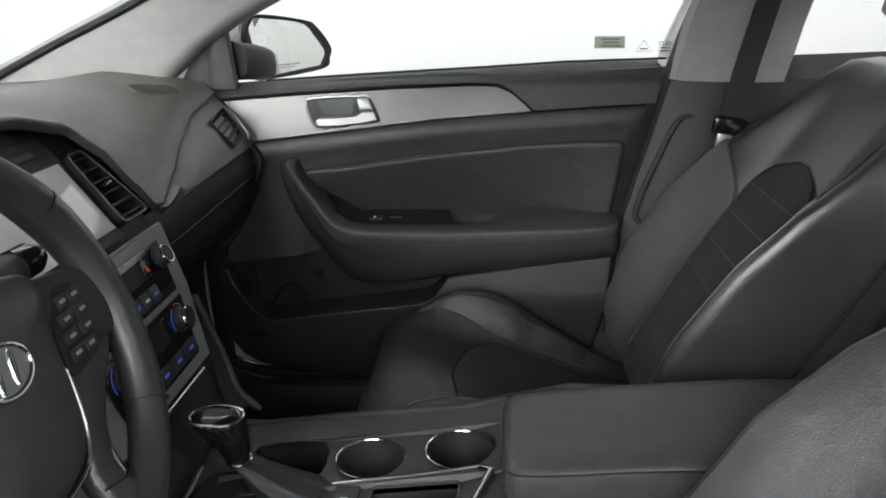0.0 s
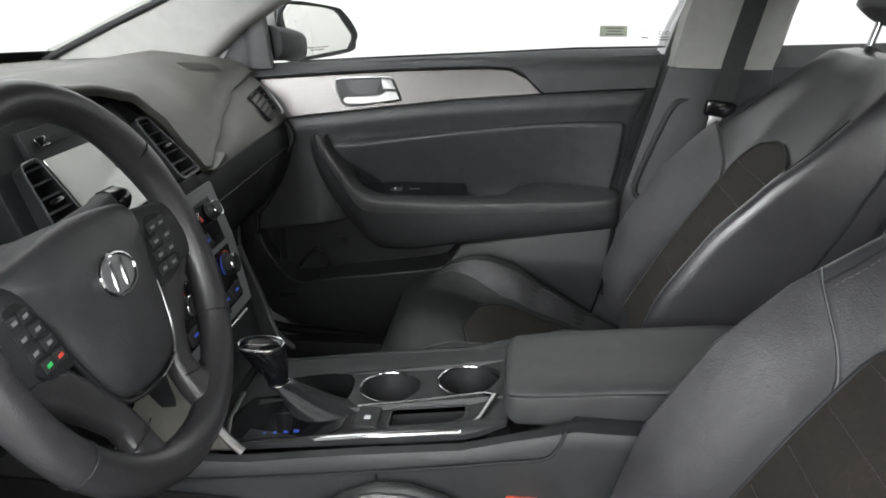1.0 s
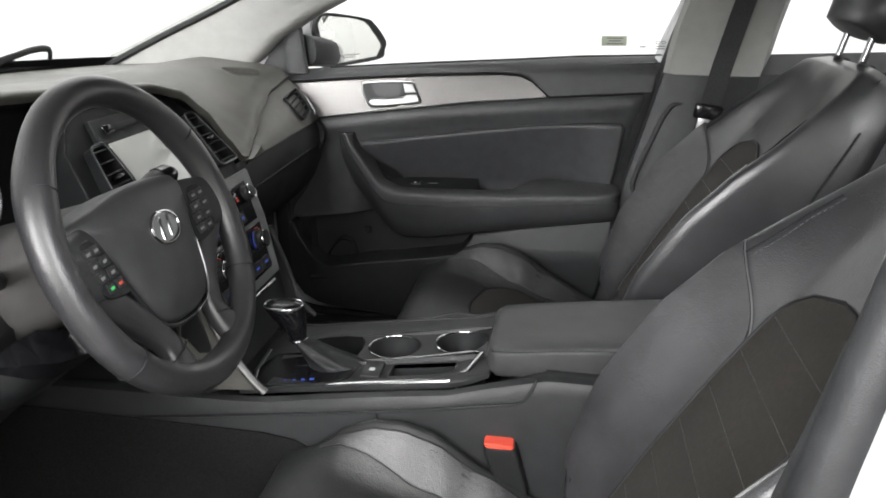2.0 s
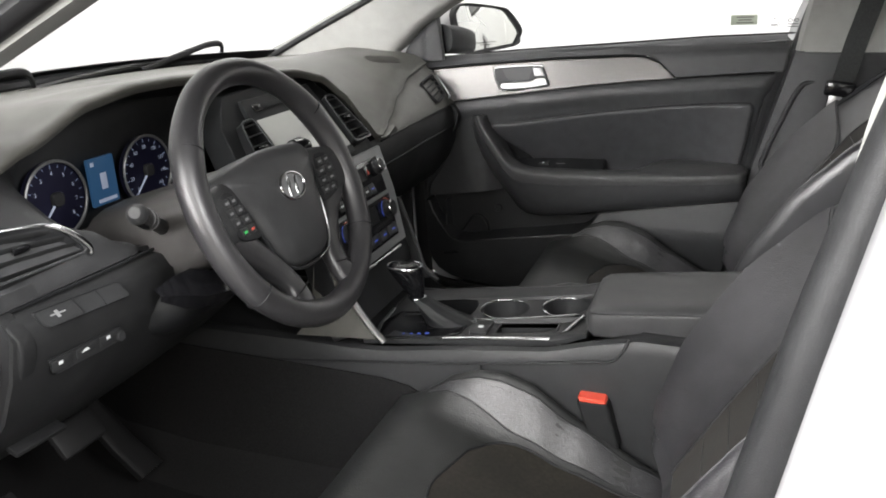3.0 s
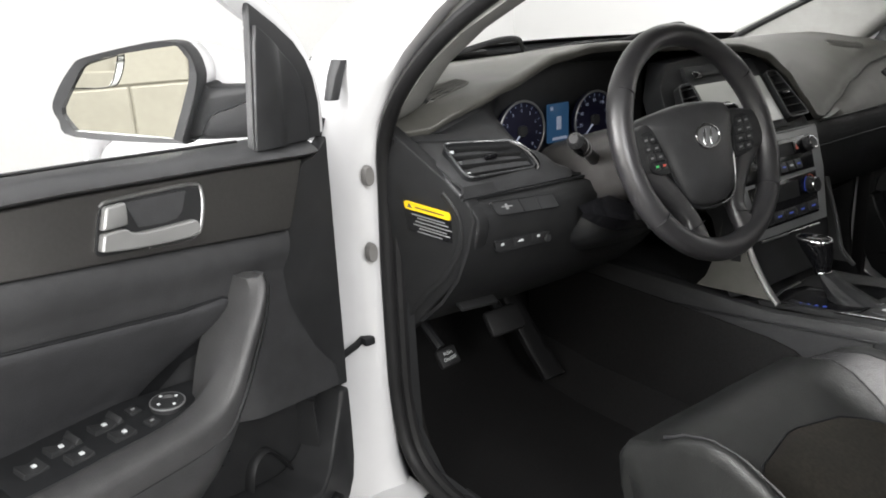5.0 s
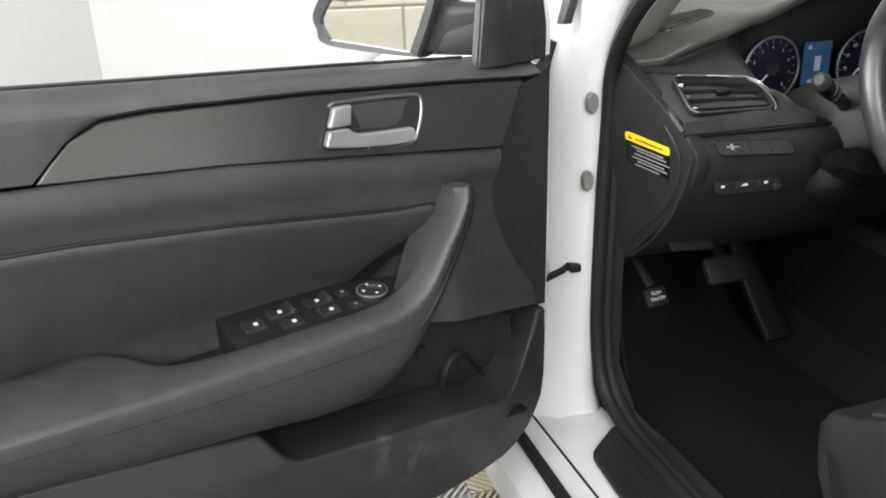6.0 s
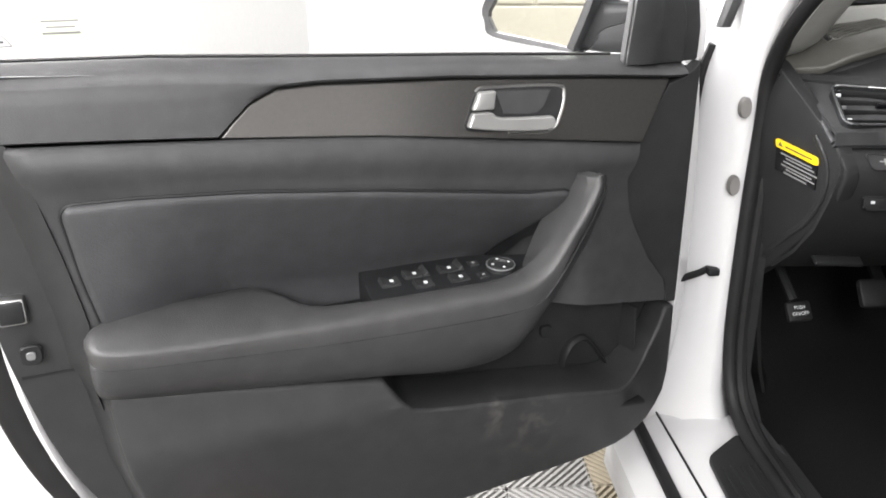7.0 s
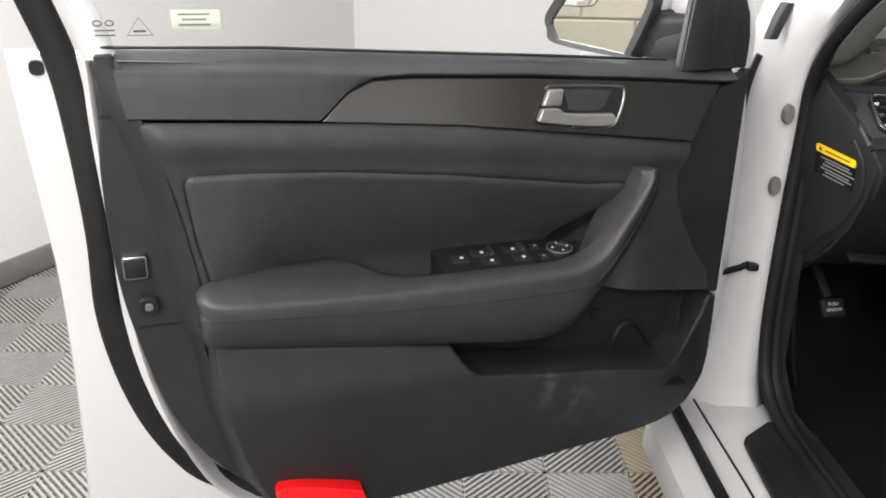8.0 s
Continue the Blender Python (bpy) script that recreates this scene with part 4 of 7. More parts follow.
    if lead:
        rocker(0.193, -0.012, 0.011)
        for x in (0.158, 0.108):
            rocker(x, -0.022)
            rocker(x - 0.006, 0.005)
            add("switch_hood", prism([(x - 0.024, -0.002), (x - 0.020, 0.007), (x - 0.014, 0.0015), (x - 0.014, -0.002)], -0.038, -0.014, 0.001, 2, f=level), BLACK, sw)
        for x, w in ((0.068, -0.024), (0.068, 0.010)):
            b = add("lock_button", box((x, w, 0.001), (0.014, 0.014, 0.004), 0.001, f=level), BLACK, sw)
            add("switch_mark", box((x, w, 0.0034), (0.004, 0.003, 0.001), 0, f=level), INKDIM, b)
        knob = add("mirror_knob", loft([ring((0.036, -0.004, h), X, Y, r, r * 0.95, 24) for h, r in ((-0.002, 0.020), (0.005, 0.020), (0.007, 0.018), (0.0072, 0.012), (0.0045, 0.010))], f=level), BLACK, sw, "round mirror adjuster")
        add("knob_ring", tube([tuple(p) for p in ring((0.036, -0.004, 0.0055), X, Y, 0.0195, 0.0185, 24)], 0.0011, 6, closed=True, f=level), SILVERPAINT, knob)
        for dx, dy in ((0.012, 0), (-0.012, 0), (0, 0.012), (0, -0.012)):
            add("knob_mark", box((0.036 + dx, -0.004 + dy, 0.0075), (0.003, 0.003, 0.001), 0, f=level), INK, knob)
    else:
        rocker(0.075, -0.005)
        add("switch_mark", box((0.115, -0.010, 0.0006), (0.022, 0.002, 0.001), 0, f=level), INKDIM, sw)

    # inner release handle in a deep recess
    bez = smooth_poly([(0.086, 0.938), (0.072, 0.967), (0.048, 0.971), (-0.040, 0.9675), (-0.054, 0.958), (-0.045, 0.928), (-0.027, 0.911), (0.030, 0.915), (0.080, 0.919), (0.091, 0.926)], 3)
    cup = add("handle_recess", prism(bez, -0.006, 0.0052, 0.0012, 2, f=tilt), MOULDED, label="black door handle recess")
    add("recess_rim", tube([(x, 0.0045, z) for x, z in bez[3:22]], 0.0024, 8, f=tilt), SATIN, cup)
    add("recess_hollow", prism(smooth_poly([(0.045, 0.966), (-0.026, 0.963), (-0.030, 0.958), (-0.012, 0.936), (0.036, 0.938)], 3, (0, 4)), 0.0050, 0.0062, 0, f=tilt), SOFT, cup)
    lever = smooth_poly([(0.089, 0.926), (0.081, 0.943), (0.056, 0.9425), (0.041, 0.9345), (-0.031, 0.931), (-0.034, 0.922), (-0.019, 0.914), (0.049, 0.9195)], 3, (0, 1, 4))
    add("release_lever", prism(lever, 0.004, 0.015, 0.003, 3, f=tilt), LEVER, cup, "satin silver release lever")
    add("lock_tab", prism([(0.081, 0.9455), (0.070, 0.968), (0.046, 0.968), (0.051, 0.9450)], 0.004, 0.014, 0.003, 3, f=tilt), LEVER, cup, "satin silver lock tab")

    # lower panel with the open map pocket
    lower = smooth_poly([(0.548, 0.664), (0.384, 0.641), (0.222, 0.616), (0.206, 0.591), (0.191, 0.574), (0.166, 0.561), (0.041, 0.543), (-0.059, 0.530), (-0.125, 0.517), (-0.165, 0.517), (-0.200, 0.540), (-0.232, 0.58), (-0.244, 0.616), (-0.262, 0.616), (-0.262, 0.50), (-0.245, 0.44), (-0.19, 0.402),
                         (0.0, 0.379), (0.203, 0.360), (0.33, 0.352), (0.455, 0.36), (0.505, 0.435), (0.536, 0.554)], 2, (0, 2, 12, 13))

    def swell(v):
        g = smooth((v.x + 0.245) / 0.11)
        lift = float(np.interp(v.z, (0.36, 0.40, 0.46, 0.575, 0.67), (0.0, 0.006, 0.018, 0.036, 0.016)))
        return f(Vector((v.x, v.y + (lift * g - 0.014 * (1 - g) if v.y > 0 else 0), v.z)))

    add("lower_panel", warped(sliced(prism(lower, -0.05, 0.014, 0.006, 3), np.arange(-0.24, 0.56, 0.04), np.arange(0.39, 0.66, 0.0185)), swell), SCUFFED, panel, "lower door panel with shoe scuffs", angle=50)
    pocket = add("map_pocket", prism([(0.24, 0.66), (0.20, 0.53), (-0.15, 0.47), (-0.235, 0.52), (-0.25, 0.635), (0.0, 0.66)], -0.064, -0.050, 0.002, f=f), MOULDED, panel, "dark open map pocket")
    add("pocket_shelf", prism([(0.20, -0.055), (0.20, 0.040), (-0.20, 0.030), (-0.20, -0.055)], -0.008, 0.0, 0.002, axis="z", f=lambda v: f(Vector((v.x, v.y, v.z + 0.506 + 0.14 * v.x)))), DARK, panel)
    arch = curve_pts([(-0.083, -0.030, 0.490), (-0.090, -0.032, 0.535), (-0.099, -0.036, 0.555), (-0.114, -0.040, 0.566), (-0.136, -0.042, 0.565), (-0.160, -0.036, 0.534), (-0.180, -0.030, 0.488)], 5)
    add("bottle_holder", sheet([[p + Vector((0, -0.016, 0)), p + Vector((0.002, -0.004, 0.002)), p, p + Vector((0.001, 0.003, -0.004)), p + Vector((0, -0.004, -0.010))] for p in arch], 0.002, f), MOULDED, pocket, "arched bottle support", angle=60)
    add("pocket_fin", sheet([[(-0.203, -0.055, 0.612), (-0.206, -0.02, 0.612)], [(-0.200, -0.055, 0.54), (-0.204, -0.012, 0.53)]], 0.003, f), BLACK, pocket)
    add("pocket_screw", pill((-0.063, -0.050, 0.588), X, Z, Y, 0.010, 0.010, 0.006, f=f), DARK, panel)

    flank = []
    for z in np.linspace(0.375, 1.02, 30):
        rx = float(np.interp(z, (0.36, 0.435, 0.554, 0.662, 0.671, 0.744, 0.822, 0.902, 0.951, 1.03), (0.455, 0.503, 0.534, 0.546, 0.555, 0.561, 0.574, 0.591, 0.607, 0.628)))
        w = float(np.interp(z, (0.36, 0.40, 0.46, 0.575, 0.66, 0.675, 0.95, 1.03), (0.012, 0.018, 0.030, 0.048, 0.028, -0.004, -0.006, -0.024)))
        flank.append([(rx - 0.006, w - 0.002, z), (rx, w - 0.003, z), (rx + 0.006, w * 0.8 - 0.006, z), (rx + 0.016, w * 0.35 - 0.013, z), (rx + 0.026, -0.021, z)])
    add("panel_flank", sheet(flank, 0.002, f), BLACK, panel, angle=60)

    if lead:
        # rear edge of the panel with latch, screw and reflector
        rear = smooth_poly([(0.646, 1.028), (0.648, 0.955), (0.655, 0.901), (0.656, 0.823), (0.652, 0.746), (0.641, 0.673), (0.612, 0.556), (0.566, 0.464), (0.490, 0.381), (0.480, 0.40), (0.525, 0.47), (0.548, 0.56), (0.560, 0.671), (0.566, 0.744), (0.580, 0.822), (0.598, 0.902), (0.614, 0.958), (0.626, 1.028)], 3, (0, 8, 17))
        add("panel_edge", prism(rear, -0.060, -0.020, 0.003, 2, f=f), BLACK, panel)
        add("edge_gap", box((0.632, -0.0195, 0.957), (0.032, 0.002, 0.003), 0, f=f), DARK, panel)
        add("edge_gap", box((0.600, -0.0195, 0.680), (0.072, 0.002, 0.0025), 0, f=f), DARK, panel)
        latch = add("latch", box((0.630, -0.022, 0.768), (0.030, 0.034, 0.032), 0.004, f=f), SATIN, door, "steel door latch in a dark slot")
        add("latch_slot", box((0.630, -0.008, 0.768), (0.026, 0.010, 0.027), 0.003, f=f), DARK, latch)
        add("panel_screw", pill((0.619, -0.008, 0.715), X, Z, Y, 0.012, 0.012, 0.006, f=f), DARK, door)
        add("screw_head", pill((0.619, -0.002, 0.715), X, Z, Y, 0.005, 0.005, 0.002, f=f), SILVERPAINT, door)
        red = smooth_poly([(0.476, 0.436), (0.372, 0.410), (0.356, 0.398), (0.356, 0.362), (0.44, 0.362), (0.470, 0.390)], 3)
        add("reflector", prism(red, 0.020, 0.047, 0.003, 2, f=f), REDLENS, door, "bright red plastic door reflector")
        add("jamb_plug", pill((0.712, -0.074, 1.01), X, Z, Y, 0.009, 0.009, 0.008, f=f), DARK, door)

    # mirror sail panel
    shift_x = 0.0 if lead else -0.040
    sail_out = [(-0.150, 0.984), (-0.163, 1.110), (-0.168, 1.162), (-0.208, 1.135), (-0.237, 1.112), (-0.256, 1.088), (-0.267, 1.064), (-0.273, 1.030), (-0.273, 1.004), (-0.272, 0.984)]
    sail_in = [(-0.1525, 0.984), (-0.1655, 1.110), (-0.170, 1.135), (-0.203, 1.108), (-0.222, 1.090), (-0.234, 1.076), (-0.244, 1.050), (-0.247, 1.020), (-0.246, 0.984)]
    sl = add("mirror_sail", prism([(x + shift_x, z) for x, z in sail_out], -0.032, -0.0195, 0.003, 2, f=f), BLACK, label="black plastic mirror sail panel")

    def crowned(v):
        # a soft upright ridge a third of the way from the rear edge
        k = (v.x - shift_x + 0.188) / (0.034 if v.x - shift_x > -0.188 else 0.020)
        return f(Vector((v.x, v.y + (0.005 * max(0.0, 1 - k * k) if v.y > -0.019 else 0.0), v.z)))

    add("sail_face", warped(sliced(prism([(x + shift_x, z) for x, z in sail_in], -0.022, -0.0165, 0.0012, 2), [shift_x + c for c in (-0.232, -0.22, -0.208, -0.202, -0.196, -0.19, -0.184, -0.178, -0.17, -0.162)], []), crowned), BLACK, sl, angle=60)
    # outside mirror: housing, lower arm, bezel, glass
    turn, MW = radians(21 if lead else 38), -0.255 if lead else -0.25
    head_out = smooth_poly([(-0.115, -0.004), (-0.099, 0.022), (-0.072, 0.050), (-0.050, 0.061), (0.044, 0.0765), (0.089, 0.078), (0.107, 0.068), (0.117, 0.046), (0.115, 0.018), (0.084, -0.050), (0.072, -0.058), (-0.088, -0.048), (-0.109, -0.024)], 4)
    pane_out = smooth_poly([(-0.100, -0.007), (-0.072, 0.028), (-0.048, 0.052), (0.006, 0.0635), (0.086, 0.0715), (0.094, 0.0700), (0.1065, 0.053), (0.102, 0.024), (0.067, -0.0515), (-0.085, -0.0395), (-0.097, -0.023)], 2, (4, 6, 8, 9))

    def mpoint(u, v, d):
        # u inboard, v up, d along the glass's normal
        return Vector((-0.145 + d * math.cos(turn) - u * math.sin(turn), MW + u * math.cos(turn) + d * math.sin(turn), 1.040 + v))

    def mring(d, su, sv):
        return [mpoint(u * su, v * sv, d) for u, v in head_out]

    def pring(d):
        return [mpoint(u, v, d) for u, v in pane_out]

    head = add("mirror_housing", loft([mring(-0.095, 0.40, 0.45), mring(-0.08, 0.74, 0.78), mring(-0.045, 0.96, 0.97), mring(-0.01, 1.0, 1.0), mring(0.004, 0.985, 0.985)], f=f), PAINT, label="white outside mirror housing", angle=60)
    inner_rim = [mpoint(*min(pane_out, key=lambda q: (q[0] - u * 0.92) ** 2 + (q[1] - v * 0.90) ** 2), 0.010) for u, v in head_out]
    add("mirror_bezel", loft([mring(-0.012, 1.0, 1.0), mring(0.008, 1.0, 1.0), mring(0.012, 0.985, 0.985), inner_rim, [p + (mpoint(0, 0, -0.008) - mpoint(0, 0, 0)) for p in inner_rim]], f=f), BLACK, head, "black mirror bezel")
    add("mirror_glass", loft([pring(-0.004), pring(0.0055)], f=f), MIRRORGLASS, head, "mirror glass showing the wall behind")
    shoulder = [ring(mpoint(u, 0.022 - 0.2 * (u - 0.09), -0.035), Vector((0, 0, 1)), mpoint(0, 0, 1) - mpoint(0, 0, 0), rv, rd, 16, 2.4) for u, rv, rd in ((0.07, 0.050, 0.030), (0.105, 0.048, 0.032), (0.135, 0.040, 0.030), (0.158, 0.026, 0.022))]
    if lead:
        # white back of the housing reaching over the arm
        shoulder = [ring(mpoint(u, v, -0.075), Vector((0, 0, 1)), mpoint(0, 0, 1) - mpoint(0, 0, 0), rv, 0.030, 16, 2.6) for u, v, rv in ((0.05, 0.022, 0.050), (0.10, 0.020, 0.048), (0.14, 0.014, 0.040), (0.18, 0.004, 0.026))]
    add("mirror_shoulder", loft(shoulder, f=f), PAINT, head)
    if lead:
        spot = smooth_poly([(-0.078, 0.0195), (-0.060, 0.040), (-0.046, 0.0515), (0.0045, 0.0620), (-0.001, 0.044), (-0.012, 0.025), (-0.026, 0.0195)], 3, (0, 3))
        wide = add("wide_view_mirror", loft([[mpoint(u, v, 0.0056) for u, v in spot], [mpoint(u, v, 0.0066 + 0.10 * (u + 0.078) - 0.05 * (v - 0.0195)) for u, v in spot]], f=f), MIRRORGLASS, head)
        add("spot_edge", tube([mpoint(u, v, 0.0072 + 0.10 * (u + 0.078) - 0.05 * (v - 0.0195)) for u, v in spot], 0.0009, 5, closed=True, f=f), GLOSS, wide)
    else:
        for v, w in ((-0.030, 0.070), (-0.036, 0.040)):
            add("mirror_print", loft([[mpoint(0.01 + du, v + dv, d) for du, dv in ((-w / 2, -0.001), (w / 2, -0.001), (w / 2, 0.001), (-w / 2, 0.001))] for d in (0.0056, 0.0062)], f=f), GREYBASE, head)
    if lead:
        # broad arm: a dark web beside the glass and a lower lobe below a crease
        arm_top = [(0.085, 0.020), (0.105, 0.022), (0.116, 0.0205), (0.124, 0.0165), (0.150, 0.0160), (0.184, 0.0165)]
        crease = [(0.080, -0.052), (0.100, -0.050), (0.112, -0.032), (0.126, -0.0205), (0.153, -0.0125), (0.184, -0.001)]
        arm_low = [(0.078, -0.0575), (0.098, -0.0570), (0.114, -0.0568), (0.128, -0.0562), (0.154, -0.0550), (0.184, -0.0535)]
        web = [[mpoint(a[0], a[1], -0.055), mpoint(a[0], a[1], -0.012), mpoint(a[0], a[1] - 0.003, -0.006), mpoint((a[0] + b[0]) / 2, (a[1] + b[1]) / 2, -0.004), mpoint(b[0], b[1] + 0.001, -0.006), mpoint(b[0], b[1], -0.012)] for a, b in zip(curve_uv(arm_top), curve_uv(crease))]
        lobe = [[mpoint(a[0], a[1], -0.008), mpoint(a[0], a[1] - 0.001, -0.004), mpoint((a[0] + b[0]) / 2, (a[1] + b[1]) / 2, 0.000), mpoint(b[0], b[1] + 0.004, -0.006), mpoint(b[0], b[1], -0.018), mpoint(b[0], b[1], -0.055)] for a, b in zip(curve_uv(crease), curve_uv(arm_low))]
        add("mirror_arm", join(sheet(web, 0.002, f), sheet(lobe, 0.002, f)), DARK, head, "black mirror arm with a curved crease", angle=60)
    else:
        armb = loft([ring((-0.190 + shift_x, -0.045, 1.036), X, Z, 0.055, 0.040, 16, 3), ring((-0.195, -0.09, 1.030), X, Z, 0.048, 0.036, 16, 3), ring((-0.190, -0.175, 1.018), X, Z, 0.036, 0.034, 16, 3)], f=f)
        add("mirror_arm", armb, DARK, head, "black mirror arm")

    # window labels
    add("window_label", box((0.528, -0.0265, 1.066), (0.056, 0.001, 0.022), 0, f=f), LABELGREEN, glass, "pale green printed label on the glass")
    for k in range(3):
        add("label_bar", box((0.530, -0.0258, 1.060 + 0.006 * k), (0.036 - 0.008 * (k % 2), 0.0006, 0.0022), 0, f=f), GREYBASE, glass)
    tri_ = [(0.578, 1.049), (0.606, 1.049), (0.592, 1.069)]
    add("triangle_mark", tube([(x, -0.0268, z) for x, z in tri_], 0.0009, 4, closed=True, f=f), INKDARK, glass)
    add("triangle_mark", box((0.592, -0.0268, 1.0535), (0.014, 0.0006, 0.0024), 0, f=f), INKDARK, glass)
    for x, z in ((0.624, 1.063), (0.637, 1.063)):
        add("glass_mark", tube([tuple(p) for p in ring((x, -0.0268, z), X, Z, 0.0045, 0.003, 12)], 0.0008, 4, closed=True, f=f), INKDARK, glass)
    for k in range(2):
        add("glass_mark", box((0.630, -0.0268, 1.055 - 0.0055 * k), (0.022, 0.0006, 0.0018), 0, f=f), INKDARK, glass)
    return door


make_door(passenger, "passenger")
make_door(driver, "driver")


# ---- dashboard ----
def lerp_table(t, table):
    if t <= table[0][0]:
        return table[0][1:]
    for a, b in zip(table, table[1:]):
        if t <= b[0]:
            k = (t - a[0]) / (b[0] - a[0])
            k = k * k * (3 - 2 * k) * 0.5 + k * 0.5
            return tuple(p + (q - p) * k for p, q in zip(a[1:], b[1:]))
    return table[-1][1:]


dash = thing("dashboard", "dark grey moulded dashboard with silver-framed centre stack", "dashboard", at=(-0.3, 0, 0.6))
# rear edge of the upper skin: y, x, z
EDGE = [(-0.715, -0.300, 0.962), (-0.68, -0.270, 0.968), (-0.64, -0.255, 0.988), (-0.597, -0.25, 1.001), (-0.537, -0.25, 1.019), (-0.425, -0.25, 1.055), (-0.34, -0.25, 1.064), (-0.273, -0.25, 1.063), (-0.10, -0.235, 1.052), (0.03, -0.215, 1.040),
        (0.10, -0.200, 1.022), (0.15, -0.185, 0.985), (0.20, -0.168, 0.925), (0.232, -0.158, 0.887), (0.262, -0.161, 0.882), (0.29, -0.169, 0.886), (0.35, -0.183, 0.902), (0.45, -0.203, 0.938), (0.566, -0.222, 0.966), (0.70, -0.228, 0.981)]
rows = []
for y in [-0.715 + 1.415 * i / 120 for i in range(121)]:
    xe, ze = lerp_table(y, EDGE)
    wy = 1 - (abs(y) / 0.72) ** 2
    x0, z0 = -0.70 - 0.14 * wy, 1.000 + 0.012 * wy
    top = 1.022 + 0.028 * max(0, 1 - ((y + 0.28) / 0.42) ** 2) + 0.012 * max(0, 1 - ((y - 0.3) / 0.5) ** 2)
    lead = [(x0, y, z0), (x0 + 0.10, y, z0 + 0.006), (-0.54, y, top - 0.016), (-0.448, y, top - 0.009), (-0.438, y, top - 0.008), (-0.430, y, top)]
    mid = (-0.35, y, max(ze, top - 0.02) * 0.6 + top * 0.4 + 0.003)
    n = [Vector(p) for p in lead] + [Vector(mid)]
    bx, bz = xe - 0.035, ze + 0.032 - 0.028 * min(1, max(0, (ze - 0.955) / 0.075))
    n += [Vector((bx, y, bz)), Vector((xe - 0.008, y, ze + 0.006)), Vector((xe, y, ze)), Vector((xe - 0.006, y, ze - 0.010))]
    c = curve_pts(n, 3)
    rows.append([tuple(p) for p in c])
skin = part("upper_skin", sheet(rows, 0.006), DASH, dash, "grey grained dashboard top", angle=50)
part("windscreen_lip", tube(curve_pts([(-0.70 - 0.14 * (1 - (y / 0.72) ** 2), y, 1.008 + 0.012 * (1 - (y / 0.72) ** 2)) for y in np.linspace(-0.70, 0.70, 9)], 3), 0.012, 8), DARK, dash)

def dash_z(x, y):
    """Height of the upper skin at a place in plan."""
    row = min(rows, key=lambda r: abs(r[0][1] - y))
    for a, b in zip(row, row[1:]):
        if a[0] <= x <= b[0]:
            return a[2] + (b[2] - a[2]) * (x - a[0]) / (b[0] - a[0])
    return row[-1][2]


# demister grilles at both ends
for s, gx, gy in ((-1, -0.318, 0.618), (1, -0.290, 0.565)):
    gu, gv = (Vector((0.12, -0.99, 0)), Vector((-0.99, -0.12, 0))) if s < 0 else (Vector((0.42, 0.90, 0)), Vector((-0.90, 0.42, 0)))

    def on_dash(p, h, gu=gu, gv=gv, gx=gx, gy=s * gy):
        q = Vector((gx, gy, 0)) + gu * p[0] + gv * p[1]
        return Vector((q.x, q.y, dash_z(q.x, q.y) + h))

    oval = [(0.050 * math.copysign(abs(math.cos(k)) ** 0.7, math.cos(k)), 0.021 * math.copysign(abs(math.sin(k)) ** 0.7, math.sin(k))) for k in (2 * math.pi * i / 28 for i in range(28))]
    g = part("demister_grille", loft([[on_dash(p, h) for p in oval] for h in (-0.006, 0.0012)]), DARK, dash, "slotted demister grille")
    part("grille_rim", tube([on_dash(p, 0.001) for p in oval], 0.0018, 6, closed=True), DASH, g)
    for i in range(4):
        v = -0.0126 + 0.0084 * i
        half = 0.046 * (1 - (v / 0.024) ** 4) ** 0.5
        part("slat", tube([on_dash((half * k, v), 0.002) for k in (-1, -0.5, 0, 0.5, 1)], 0.0019, 6), DASH, g)

# instrument binnacle
bin_rows = []
PANEL_TOP = [(-0.715, -0.300, 0.945), (-0.69, -0.268, 0.947), (-0.64, -0.218, 0.947), (-0.59, -0.186, 0.943), (-0.55, -0.165, 0.925), (-0.52, -0.155, 0.902), (-0.48, -0.152, 0.886), (-0.44, -0.152, 0.880), (0.0, -0.152, 0.878)]
for y in [-0.705 + 0.61 * i / 36 for i in range(37)]:
    xe, ze = lerp_table(y, EDGE)
    px, pz = lerp_table(y, PANEL_TOP)
    k = min(1, max(0, (y + 0.60) / 0.13))
    k = k * k * (3 - 2 * k)
    deep = (xe - 0.012) * (1 - k) + -0.352 * k
    bin_rows.append([(xe - 0.008, y, ze - 0.007), (xe - 0.012 + (deep - xe) * 0.5 * k, y, ze - 0.012), (deep, y, ze - 0.02 - 0.012 * k), (deep * 0.75 + px * 0.25 * (1 - k) + deep * 0.25 * k, y, (ze + pz) / 2), (deep * k + (px - 0.012) * (1 - k), y, pz + 0.012 * (1 - k) - 0.016 * k),
                     (px * (1 - k) - 0.27 * k, y, pz + 0.004 - 0.02 * k), (px - 0.004, y, pz - 0.002)])
part("binnacle", sheet(bin_rows, 0.006), BLACK, dash, "deep black instrument binnacle", angle=60)


